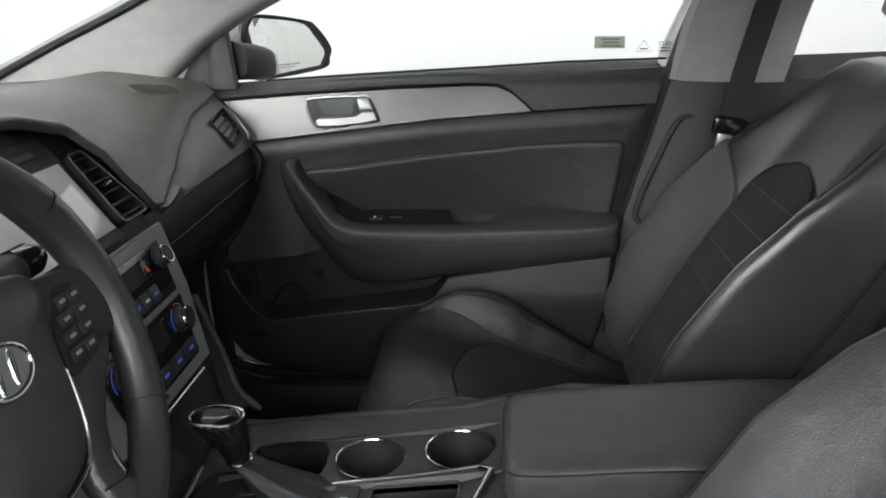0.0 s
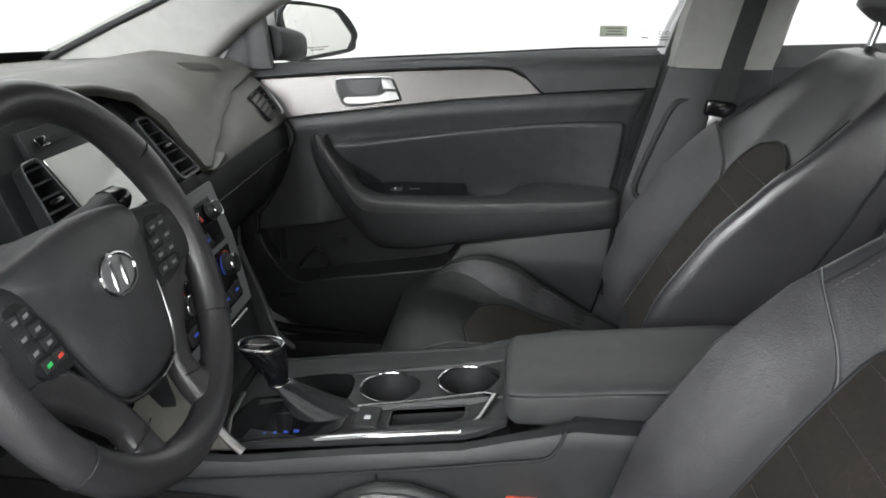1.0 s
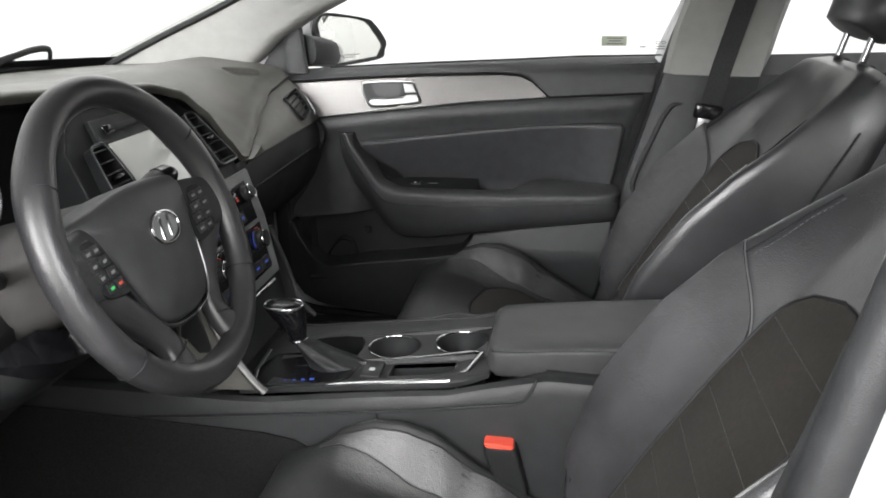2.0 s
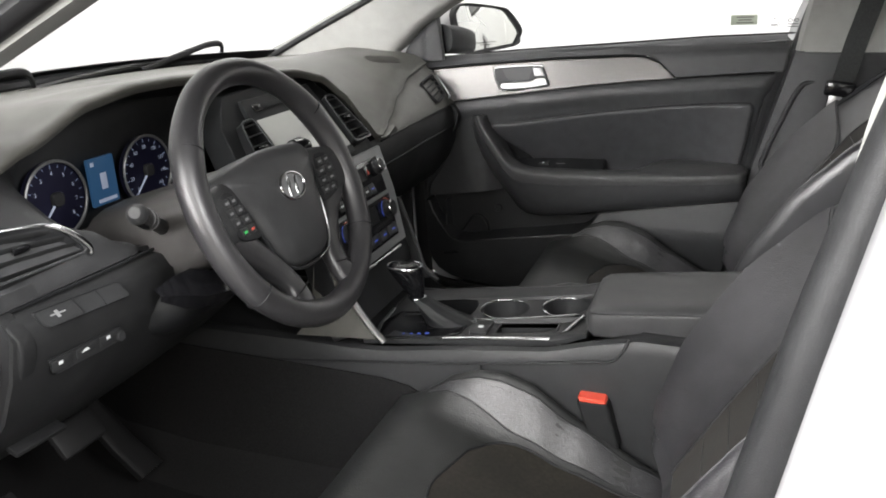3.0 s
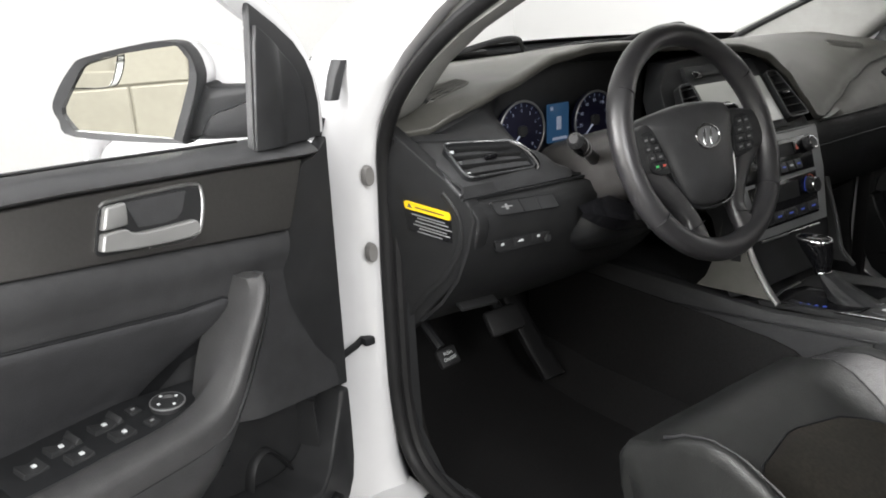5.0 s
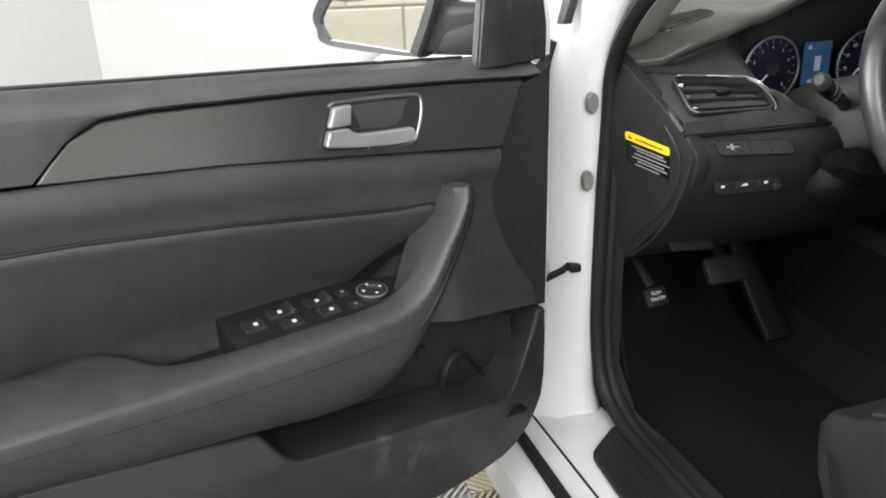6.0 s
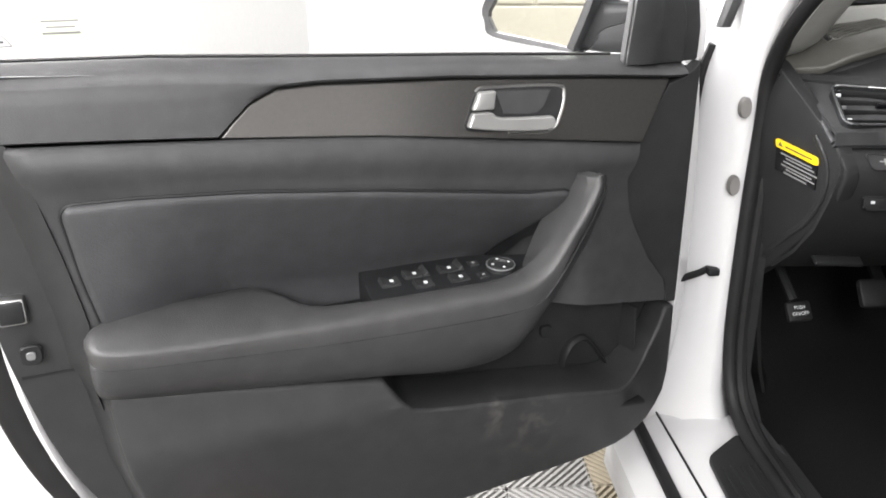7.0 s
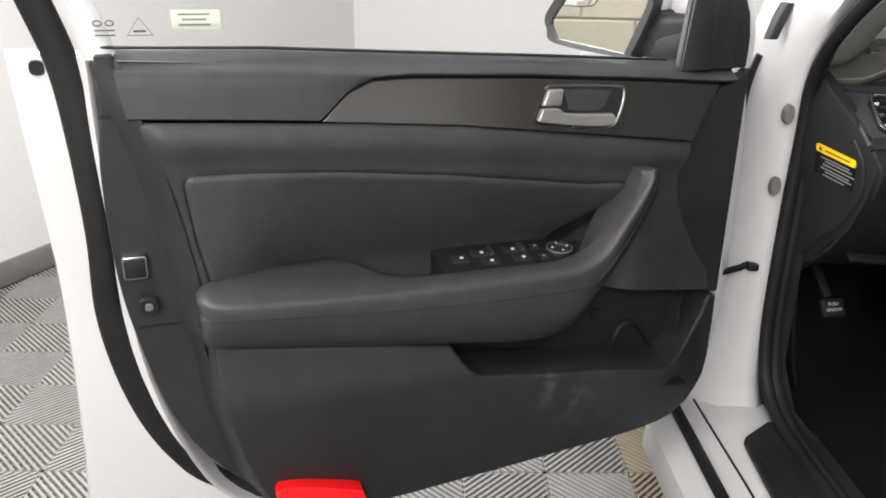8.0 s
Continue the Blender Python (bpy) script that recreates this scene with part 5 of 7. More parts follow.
def dial(cy, cz, r, name, first, count, label):
    c = Vector((-0.332, cy, cz))
    d = part(name, loft([ring(c, Y, Z, r, r, 40), ring(c + X * 0.006, Y, Z, r, r, 40)]), DIAL, dash, label)
    part("dial_ring", tube([tuple(p) for p in ring(c + X * 0.010, Y, Z, r, r, 40)], 0.0022, 8, closed=True), SILVERPAINT, d)
    for i in range(count):
        a = radians(225 - 270 * i / (count - 1))
        k = r * 0.86
        big = i % 2 == 0
        part("dial_mark", box((0, 0, 0), (0.001, 0.0010, 0.006 if big else 0.0035), 0, f=lambda v, a=a, k=k: c + X * 0.0075 + Vector((0, math.cos(a), math.sin(a))) * (k + v.z) + Vector((0, -math.sin(a), math.cos(a))) * v.y), WHITEGLOW, d)
        if big:
            font = bpy.data.curves.new("dial_number", "FONT")
            font.body, font.size, font.align_x, font.align_y = str(first * (i // 2)), r * 0.155, "CENTER", "CENTER"
            o = new("dial_number", font)
            me = bpy.data.meshes.new_from_object(o)
            bpy.data.objects.remove(o)
            me.materials.append(WHITEGLOW)
            t = new("dial_number", me)
            t.matrix_world = Matrix.Translation(c + X * 0.008 + Vector((0, math.cos(a), math.sin(a))) * r * 0.68) @ Matrix(((0, 0, 1, 0), (1, 0, 0, 0), (0, 1, 0, 0), (0, 0, 0, 1)))
            t.parent = d
    return d, c


tach, tc_ = dial(-0.445, 0.927, 0.052, "tachometer", 1, 17, "dark rev counter with white marks")
spd, sc_ = dial(-0.262, 0.925, 0.053, "speedometer", 20, 17, "blue-black speedometer with white marks")
for d, c, ang, r in ((tach, tc_, 223, 0.042), (spd, sc_, 224, 0.046)):
    a = radians(ang)
    v = Vector((0, math.cos(a), math.sin(a)))
    part("needle", tube([c + X * 0.011 - v * 0.010, c + X * 0.011 + v * r], [0.0022, 0.0009], 6), WHITEGLOW, d)
    part("needle_hub", pill(c + X * 0.008, Y, Z, X, 0.010, 0.010, 0.006), BLACK, d)
info = part("trip_display", box((-0.330, -0.352, 0.930), (0.006, 0.052, 0.070), 0.002), BLUE, dash, "lit blue trip computer display")
part("car_icon", box((-0.3265, -0.352, 0.930), (0.001, 0.012, 0.024), 0.003), WHITEGLOW, info)
part("text_bar", box((-0.3265, -0.350, 0.902), (0.001, 0.036, 0.005), 0), WHITEGLOW, info)
part("text_bar", box((-0.3265, -0.370, 0.957), (0.001, 0.006, 0.006), 0), WHITEGLOW, info)


# passenger fascia with its vent
rows = []
for y in [0.243 + 0.454 * i / 28 for i in range(29)]:
    xe, ze = lerp_table(y, EDGE)
    zl = min(0.874 + 0.008 * (y - 0.27) / 0.42, ze - 0.006)
    rows.append([(xe - 0.004, y, ze - 0.004), (xe * 0.6 - 0.164 * 0.4 + 0.010, y, ze * 0.6 + zl * 0.4), (-0.160, y, zl)])
part("passenger_fascia", sheet(rows, 0.004), DASH, dash, "smooth grey leaf-shaped passenger fascia", angle=60)
part("fascia_line", tube([(p[0][0] + 0.003, p[0][1], p[0][2] + 0.002) for p in rows], 0.0012, 6), DARK, dash)
part("fascia_line", tube([(p[2][0] + 0.002, p[2][1], p[2][2] - 0.001) for p in rows], 0.0018, 6), DARK, dash)


def glove(y0, y1, count):
    rows = []
    for i in range(count):
        y = y0 + (y1 - y0) * i / (count - 1)
        rows.append([(-0.166, y, 0.878), (-0.158, y, 0.866), (-0.152, y, 0.835), (-0.158, y, 0.79), (-0.18, y, 0.74), (-0.225, y, 0.69), (-0.30, y, 0.655), (-0.60, y, 0.64)])
    return sheet(rows, 0.006)


gb = part("glove_box", glove(0.152, 0.70, 20), MOULDED, dash, "black glove box lid")
part("lid_gap", tube([(-0.1505, 0.16, 0.822), (-0.1505, 0.45, 0.826), (-0.1505, 0.69, 0.83)], 0.0018, 6), DARK, gb)


def vent(name, corners, slats, mat_frame, parent=dash, vanes=4, r=0.012, rim=0.0035, raise_=0.006, tab=True):
    """A louvred outlet between four corners: lower left, lower right, upper right, upper left."""
    a, b, c, d = [Vector(p) for p in corners]
    n = (b - a).cross(d - a).normalized()
    if n.x < 0:
        n = -n
    a, b, c, d = [p + n * raise_ for p in (a, b, c, d)]
    loop = rounded((a, b, c, d), r)
    m = sum(loop, Vector()) / len(loop)
    v = part(name, loft([[p - n * 0.045 for p in loop], loop, [m + (p - m) * 0.93 + n * 0.001 for p in loop], [m + (p - m) * 0.90 - n * 0.034 for p in loop]]), DARK, parent, "black louvred air vent with thin bright frame")
    part("vent_frame", tube([p + n * 0.001 for p in loop], rim, 8, closed=True), mat_frame, v)
    for i in range(slats):
        k = (i + 0.5) / slats
        p, q = a.lerp(d, k).lerp(b.lerp(c, k), 0.03) + n * 0.006, b.lerp(c, k).lerp(a.lerp(d, k), 0.03) + n * 0.006
        part("slat", tube([p - n * 0.011, q - n * 0.011], 0.0062, 8, flat=0.24, side=(n + Vector((0, 0, -0.35))).normalized()), MOULDED, v)
    for i in range(vanes):
        k = (i + 0.5) / vanes
        part("vane", tube([a.lerp(b, k) - n * 0.024, d.lerp(c, k) - n * 0.024], 0.002, 6, flat=0.4, side=n), DARK, v)
    e = (b - a).normalized()
    g = (d - a).normalized()
    if tab:
        part("vent_tab", box((0, 0, 0), (0.022, 0.008, 0.006), 0.002, f=lambda p: m + n * 0.001 + e * p.x + n * p.y + g * p.z), GLOSS, v, "small glossy vent tab")
    return v


vent("air_vent", [(-0.170, 0.592, 0.889), (-0.174, 0.656, 0.900), (-0.207, 0.652, 0.954), (-0.207, 0.572, 0.940)], 5, DARK, raise_=0.011, rim=0.0016, vanes=0, tab=False)
part("vent_chrome", tube(curve_pts([(-0.190, 0.660, 0.955), (-0.178, 0.668, 0.935), (-0.160, 0.667, 0.908), (-0.154, 0.652, 0.900)], 4), 0.0026, 8), SILVERPAINT, dash)

# driver fascia: vent panel, lower panel, end cap
VENT = [Vector(p) for p in ((-0.164, -0.697, 0.9045), (-0.160, -0.565, 0.9015), (-0.171, -0.600, 0.9455), (-0.242, -0.684, 0.9435))]
rows = []
for y in [-0.708 + 0.208 * i / 24 for i in range(25)]:
    px, pz = lerp_table(y, PANEL_TOP)
    k = (y + 0.708) / 0.253
    fade = min(1, max(0, (0.75 - k) / 0.3))
    bx = -0.160 + 0.010 * k
    mid = Vector((bx + 0.001, y, min(0.886 + 0.014 * fade, pz - 0.006)))
    top = Vector((px, y, pz - 0.001))
    rows.append([(px - 0.006, y, pz + 0.001), tuple(top), tuple(top.lerp(mid, 0.5) + Vector((0.002, 0, 0.002))), tuple(mid), (bx + 0.002, y, 0.8825), (bx - 0.004, y, 0.8785)])
part("driver_fascia", sheet(rows, 0.006), SOFT, dash, "charcoal fascia round the side vent", angle=50)
vent("air_vent", VENT, 4, VENTRIM, r=0.016, raise_=0.006, rim=0.0018)
part("vent_chrome", tube(curve_pts([(-0.205, -0.648, 0.951), (-0.174, -0.606, 0.949), (-0.158, -0.586, 0.935), (-0.151, -0.571, 0.915), (-0.153, -0.571, 0.904)], 4), [0.0010] + [0.0013] * 4 + [0.0032] * 8 + [0.0028] * 3 + [0.0013], 8), CHROME, dash, "bright chrome vent accent")
for i in range(3):
    part("vent_wheel_mark", box((-0.216 + 0.022 * i, -0.682 - 0.002 * i, 0.9385 - 0.0125 * i), (0.003, 0.007, 0.005), 0.001), INK if i != 1 else SILVERPAINT, dash)
part("fascia_edge", tube([(-0.278, -0.702, 0.944), (-0.222, -0.7065, 0.917), (-0.160, -0.709, 0.886)], 0.0040, 8), SOFT, dash, "dull grey edge of the vent panel")
KNEE = [(0.655, -0.285), (0.70, -0.230), (0.75, -0.185), (0.803, -0.158), (0.852, -0.143), (0.872, -0.152)]
rows = []
for y in [-0.702 + 0.472 * i / 20 for i in range(21)]:
    k = (y + 0.702) / 0.472
    d = 0.012 * math.sin(math.pi * k)
    rows.append([(-0.166 + d * 0.3, y, 0.8775)] + [(x + d, y, z) for z, x in KNEE[::-1]] + [(-0.34 + d, y, 0.64), (-0.50, y, 0.66)])
knee = part("knee_panel", sheet(rows, 0.006), MOULDED, dash, "black lower dashboard panel", angle=60)
part("fascia_gap", tube([(-0.162, -0.705, 0.8795), (-0.152, -0.58, 0.8790), (-0.150, -0.455, 0.8785)], 0.0022, 6), DARK, knee)


def on_knee(v):
    """v: y along the dashboard, height above the lower panel, z."""
    k = (v.x + 0.702) / 0.472
    return Vector((lerp_table(v.z, KNEE)[0] + 0.012 * math.sin(math.pi * k) + 0.0032 + v.y, v.x, v.z))


def knee_plate(name, corners, h, parent):
    loop = [(p.x, p.y) for p in rounded([(a, b, 0) for a, b in corners], 0.005, 4)]
    o = part(name, prism(loop, -0.004, h, 0.0006, f=on_knee), BLACK, parent)
    part("panel_outline", tube([on_knee(Vector((a, h * 0.6, b))) for a, b in loop], 0.0010, 6, closed=True), DARK, o)
    return o


up = knee_plate("socket_panel", [(-0.670, 0.873), (-0.556, 0.867), (-0.547, 0.847), (-0.662, 0.854)], 0.0012, knee)
for a, b in (((-0.621, 0.871), (-0.615, 0.852)), ((-0.589, 0.869), (-0.583, 0.849))):
    part("panel_gap", tube([on_knee(Vector((a[0], 0.0014, a[1]))), on_knee(Vector((b[0], 0.0014, b[1])))], 0.0009, 5), DARK, up)
part("socket_icon", prism([(-0.653, 0.8635), (-0.634, 0.8625), (-0.634, 0.8640), (-0.653, 0.8650)], 0.001, 0.0020, 0, f=on_knee), INKDIM, up)
part("socket_icon", prism([(-0.646, 0.8600), (-0.642, 0.8600), (-0.643, 0.8675), (-0.647, 0.8675)], 0.001, 0.0022, 0, f=on_knee), INKDIM, up)
sp = knee_plate("switch_strip", [(-0.662, 0.813), (-0.557, 0.809), (-0.551, 0.789), (-0.651, 0.791)], 0.0016, knee)
for i, y in enumerate((-0.643, -0.609, -0.575)):
    b = part("button", prism([(y - 0.014, 0.795), (y + 0.014, 0.7945), (y + 0.012, 0.809), (y - 0.016, 0.8095)], 0.001, 0.0026, 0.0006, f=on_knee), BLACK, sp)
    part("button_mark", prism([(y - 0.006, 0.8025), (y - 0.0005, 0.8025), (y - 0.001, 0.8065), (y - 0.0065, 0.8065)] if i != 1 else [(y - 0.009, 0.8025), (y + 0.003, 0.8025), (y + 0.000, 0.8060), (y - 0.004, 0.8060)], 0.0026, 0.0030, 0, f=on_knee), INK, b)
part("roller_switch", pill(on_knee(Vector((-0.559, 0.001, 0.797))), Y, Z, X, 0.006, 0.006, 0.005), BLACK, sp)
part("hood_lever", box((-0.236, -0.630, 0.685), (0.026, 0.078, 0.008), 0.003, rot=(-6, 25, 0)), MOULDED, dash, "hood release lever")


def cap_side(v):
    """The dashboard's end leans a little toward the seats."""
    return Vector((v.x, max(-0.742, -0.731 + 0.24 * (v.x + 0.271) + 0.15 * max(0, 0.865 - v.z)) + v.y, v.z))


cap = smooth_poly([(-0.350, 0.992), (-0.300, 0.974), (-0.165, 0.887), (-0.141, 0.853), (-0.153, 0.81), (-0.193, 0.75), (-0.243, 0.703), (-0.30, 0.648), (-0.355, 0.605), (-0.362, 0.66)], 3, (0, 1, 2, 8, 9))
cap_cuts = (np.arange(-0.34, -0.15, 0.03), np.arange(0.62, 0.98, 0.03))
ec = part("end_cap", warped(sliced(prism(cap, 0.0, 0.022, 0.004, 2), *cap_cuts), cap_side), MOULDED, dash, "black dashboard end cap")
part("end_cap", warped(sliced(prism(cap, 0.0, 0.022, 0.004, 2), *cap_cuts), lambda v: mirrored(cap_side(v))), MOULDED, dash)
part("cap_rib", tube([cap_side(Vector((p.x, 0.0, p.y))) for p in curve_pts([(-0.200, 0.885, 0), (-0.176, 0.855, 0), (-0.180, 0.81, 0), (-0.215, 0.755, 0), (-0.262, 0.712, 0), (-0.335, 0.64, 0)], 5)], 0.006, 8, flat=0.5, side=(1, 0, 0)), MOULDED, ec)
lab = part("warning_label", prism([(p.x, p.y) for p in rounded([(-0.273, 0.8665, 0), (-0.189, 0.8575, 0), (-0.189, 0.8455, 0), (-0.273, 0.8540, 0)], 0.004, 4)], -0.0024, 0.001, 0, f=cap_side), YELLOW, ec, "yellow airbag warning label over black fine print")
part("warning_panel", prism([(-0.273, 0.8540), (-0.189, 0.8455), (-0.194, 0.809), (-0.276, 0.818)], -0.0016, 0.001, 0, f=cap_side), GLOSS, lab)
for i in range(6):
    a, b, z = -0.262 + 0.005 * ((i * 5) % 3), -0.200 + 0.005 * ((i * 7) % 3) - (0.02 if i == 5 else 0), 0.8475 - i * 0.0056
    part("text_bar", prism([(a, z), (b, z - 0.1 * (b - a)), (b, z - 0.1 * (b - a) - 0.0024), (a, z - 0.0024)], -0.0021, -0.0012, 0, f=cap_side), INKDIM, lab)
part("text_bar", prism([(-0.252, 0.8592), (-0.198, 0.8537), (-0.198, 0.8515), (-0.252, 0.8570)], -0.0029, -0.002, 0, f=cap_side), COLUMN, lab)
part("triangle_mark", prism([(-0.267, 0.8570), (-0.258, 0.8560), (-0.2625, 0.8635)], -0.0030, -0.002, 0, f=cap_side), INKDARK, lab)


# centre stack
STACK = [(0.60, -0.040), (0.64, -0.055), (0.70, -0.068), (0.78, -0.090), (0.84, -0.115), (0.89, -0.142), (0.94, -0.175), (0.985, -0.208), (1.02, -0.230)]


def stack(v):
    x0, x1 = lerp_table(v.z, STACK)[0], lerp_table(v.z + 0.01, STACK)[0]
    n = Vector((0.01, 0, x0 - x1)).normalized()
    return Vector((x0, v.x, v.z)) + n * v.y


def face_ob(name, outline, h0, h1, mat, parent, label="", bev=0.002, cuts=3, sharp=None):
    out = smooth_poly(outline, cuts, sharp) if cuts else outline
    return part(name, prism(out, h0, h1, bev, 2, f=stack), mat, parent, label)


st_ = part("media_panel", prism([(-0.235, 0.875), (-0.235, 0.93), (-0.215, 0.985), (-0.17, 1.022), (-0.03, 1.03), (0.10, 1.022), (0.145, 0.985), (0.168, 0.93), (0.172, 0.875), (0.155, 0.76), (0.145, 0.62), (-0.145, 0.62), (-0.155, 0.76)], -0.05, -0.004, 0.004, f=stack), DARK, dash, "black centre stack")
face_ob("screen_surround", [(-0.147, 0.885), (-0.147, 0.98), (-0.14, 1.012), (0.075, 1.012), (0.085, 0.98), (0.085, 0.885)], -0.006, 0.004, DARK, st_, cuts=0)
scr = face_ob("touch_screen", [(-0.136, 0.898), (-0.134, 0.979), (0.072, 0.979), (0.074, 0.898)], 0.004, 0.0065, SCREEN, st_, "blank touch screen with reflected daylight painted in", cuts=0)
face_ob("media_slot", [(-0.10, 0.992), (0.04, 0.992), (0.04, 0.999), (-0.10, 0.999)], 0.004, 0.006, DARK, st_, cuts=0)
slot_btn = face_ob("slot_button", [(-0.126, 0.990), (-0.104, 0.990), (-0.104, 1.001), (-0.126, 1.001)], 0.004, 0.007, GLOSS, st_, cuts=0)
for s in (-1, 1):
    vent("air_vent", [tuple(stack(Vector((s * a - 0.03, 0.004, z)))) for a, z in ((0.120, 0.897), (0.186, 0.897), (0.154, 0.981), (0.119, 0.982))], 6, VENTRIM, parent=st_, vanes=2, r=0.010, rim=0.0013)
# silver frame down both sides with the two control panels
fr = face_ob("silver_frame", [(-0.190, 0.876), (0.178, 0.876), (0.152, 0.80), (0.134, 0.73), (0.130, 0.706), (-0.130, 0.706), (-0.138, 0.73), (-0.158, 0.80)], -0.006, 0.004, SILVERPAINT, st_, "silver painted centre stack frame", cuts=0)
part("frame_lip", tube([stack(Vector((-0.205, 0.003, 0.876))), stack(Vector((0, 0.004, 0.877))), stack(Vector((0.172, 0.003, 0.876)))], 0.0022, 8), SILVERPAINT, fr)
part("slot_line", tube([stack(Vector((-0.10, 0.006, 0.7035))), stack(Vector((0.095, 0.006, 0.7005)))], 0.0022, 8), SATIN, fr)
rad = face_ob("radio_panel", [(-0.112, 0.803), (-0.130, 0.863), (0.136, 0.863), (0.116, 0.803)], 0.004, 0.007, GLOSS, fr, "gloss black radio panel", cuts=0)
cli = face_ob("climate_panel", [(-0.098, 0.722), (-0.112, 0.797), (0.116, 0.797), (0.100, 0.722)], 0.004, 0.007, GLOSS, fr, "gloss black climate panel", cuts=0)


def knob(u, z, r, parent, tall=0.018):
    c = stack(Vector((u, 0.007, z)))
    n = (stack(Vector((u, 0.1, z))) - c).normalized()
    t = n.cross(Y)
    k = part("knob", loft([ring(c, Y, t, r * 1.15, r * 1.15, 24), ring(c + n * 0.004, Y, t, r * 1.15, r * 1.15, 24), ring(c + n * 0.005, Y, t, r, r, 24), ring(c + n * tall, Y, t, r * 0.94, r * 0.94, 24), ring(c + n * (tall + 0.002), Y, t, r * 0.8, r * 0.8, 24)]), BLACK, parent, "round control knob")
    part("knob_ring", tube([tuple(p) for p in ring(c + n * tall, Y, t, r * 0.93, r * 0.93, 24)], 0.0016, 6, closed=True), CHROME, k)
    return k


for u in (-0.105, 0.112):
    knob(u, 0.846, 0.0125, rad, 0.014)
for i in range(6):
    u = -0.062 + 0.025 * i
    face_ob("button", [(u - 0.011, 0.808), (u + 0.011, 0.808), (u + 0.011, 0.826), (u - 0.011, 0.826)], 0.007, 0.010, BLACK, rad, cuts=0)
    face_ob("button_mark", [(u - 0.005, 0.815), (u + 0.005, 0.815), (u + 0.005, 0.818), (u - 0.005, 0.818)], 0.010, 0.0105, BLUEGLOW if i % 2 else INK, rad, bev=0, cuts=0)
face_ob("display", [(-0.07, 0.836), (0.07, 0.836), (0.07, 0.856), (-0.07, 0.856)], 0.007, 0.008, DARK, rad, bev=0, cuts=0)
face_ob("hazard_button", [(0.060, 0.836), (0.078, 0.836), (0.078, 0.854), (0.060, 0.854)], 0.008, 0.011, GLOSS, rad, "black hazard button with a red mark", cuts=0)
face_ob("button_mark", [(0.065, 0.842), (0.073, 0.842), (0.069, 0.849)], 0.011, 0.0115, RED, rad, bev=0, cuts=0)
for u in (-0.078, 0.083):
    k = knob(u, 0.776, 0.0145, cli, 0.015)
    c = stack(Vector((u, 0.0085, 0.776)))
    n = (stack(Vector((u, 0.1, 0.776))) - c).normalized()
    arc = ring(c, Y, n.cross(Y), 0.020, 0.020, 36)
    part("dial_glow", tube(arc[4:11], 0.0006, 6), REDGLOW, cli)
    part("dial_glow", tube(arc[12:22], 0.0006, 6), BLUEGLOW, cli)
for i in range(5):
    u = -0.076 + 0.039 * i
    face_ob("button", [(u - 0.018, 0.727), (u + 0.018, 0.727), (u + 0.018, 0.746), (u - 0.018, 0.746)], 0.007, 0.010, BLACK, cli, cuts=0)
    face_ob("button_mark", [(u - 0.006, 0.735), (u + 0.006, 0.735), (u + 0.006, 0.738), (u - 0.006, 0.738)], 0.010, 0.0105, BLUEGLOW, cli, bev=0, cuts=0)
face_ob("display", [(-0.045, 0.752), (0.045, 0.752), (0.045, 0.790), (-0.045, 0.790)], 0.007, 0.0075, DARK, cli, bev=0, cuts=0)


# silver legs running down beside the console
for s in (-1, 1):
    foot_y, foot_x = (0.152, 0.002) if s < 0 else (0.138, -0.012)
    part("side_leg", sheet([[tuple(stack(Vector((s * 0.150, 0.004, 0.78)))), (-0.105, s * 0.156, 0.775)], [(-0.058, s * 0.148, 0.70), (-0.12, s * 0.152, 0.69)], [(foot_x - 0.022, s * (foot_y - 0.002), 0.645), (-0.14, s * foot_y, 0.635)], [(foot_x, s * foot_y, 0.622), (-0.16, s * foot_y, 0.612)]], 0.010), DASH if s < 0 else MOULDED, dash)
    part("leg_edge", tube(curve_pts([tuple(stack(Vector((s * 0.150, 0.004, 0.78)))), (-0.055, s * 0.148, 0.70), (foot_x - 0.020, s * (foot_y - 0.002), 0.645), (foot_x + 0.006, s * foot_y, 0.618)], 4), 0.006 if s < 0 else 0.004, 8), SATIN if s < 0 else BLACK, dash)

# steering column and stalks
col = part("column_shroud", loft([ring((-0.045, -0.385, 0.925), Y, Z, 0.050, 0.045, 20, 3), ring((-0.09, -0.385, 0.905), Y, Z, 0.075, 0.060, 20, 3), ring((-0.16, -0.385, 0.875), Y, Z, 0.090, 0.070, 20, 3), ring((-0.26, -0.385, 0.845), Y, Z, 0.095, 0.07, 20, 3)]), COLUMN, dash, "grey-brown steering column shroud", angle=60)
part("column_lower_lip", loft([ring((x, -0.385, z), Y, Z, w, h, 24, 2.6) for x, z, w, h in ((-0.115, 0.812, 0.060, 0.012), (-0.120, 0.806, 0.092, 0.030), (-0.150, 0.796, 0.112, 0.046), (-0.21, 0.785, 0.116, 0.056), (-0.30, 0.78, 0.11, 0.06))]), DARK, dash, "dark housing below the steering column", angle=70)
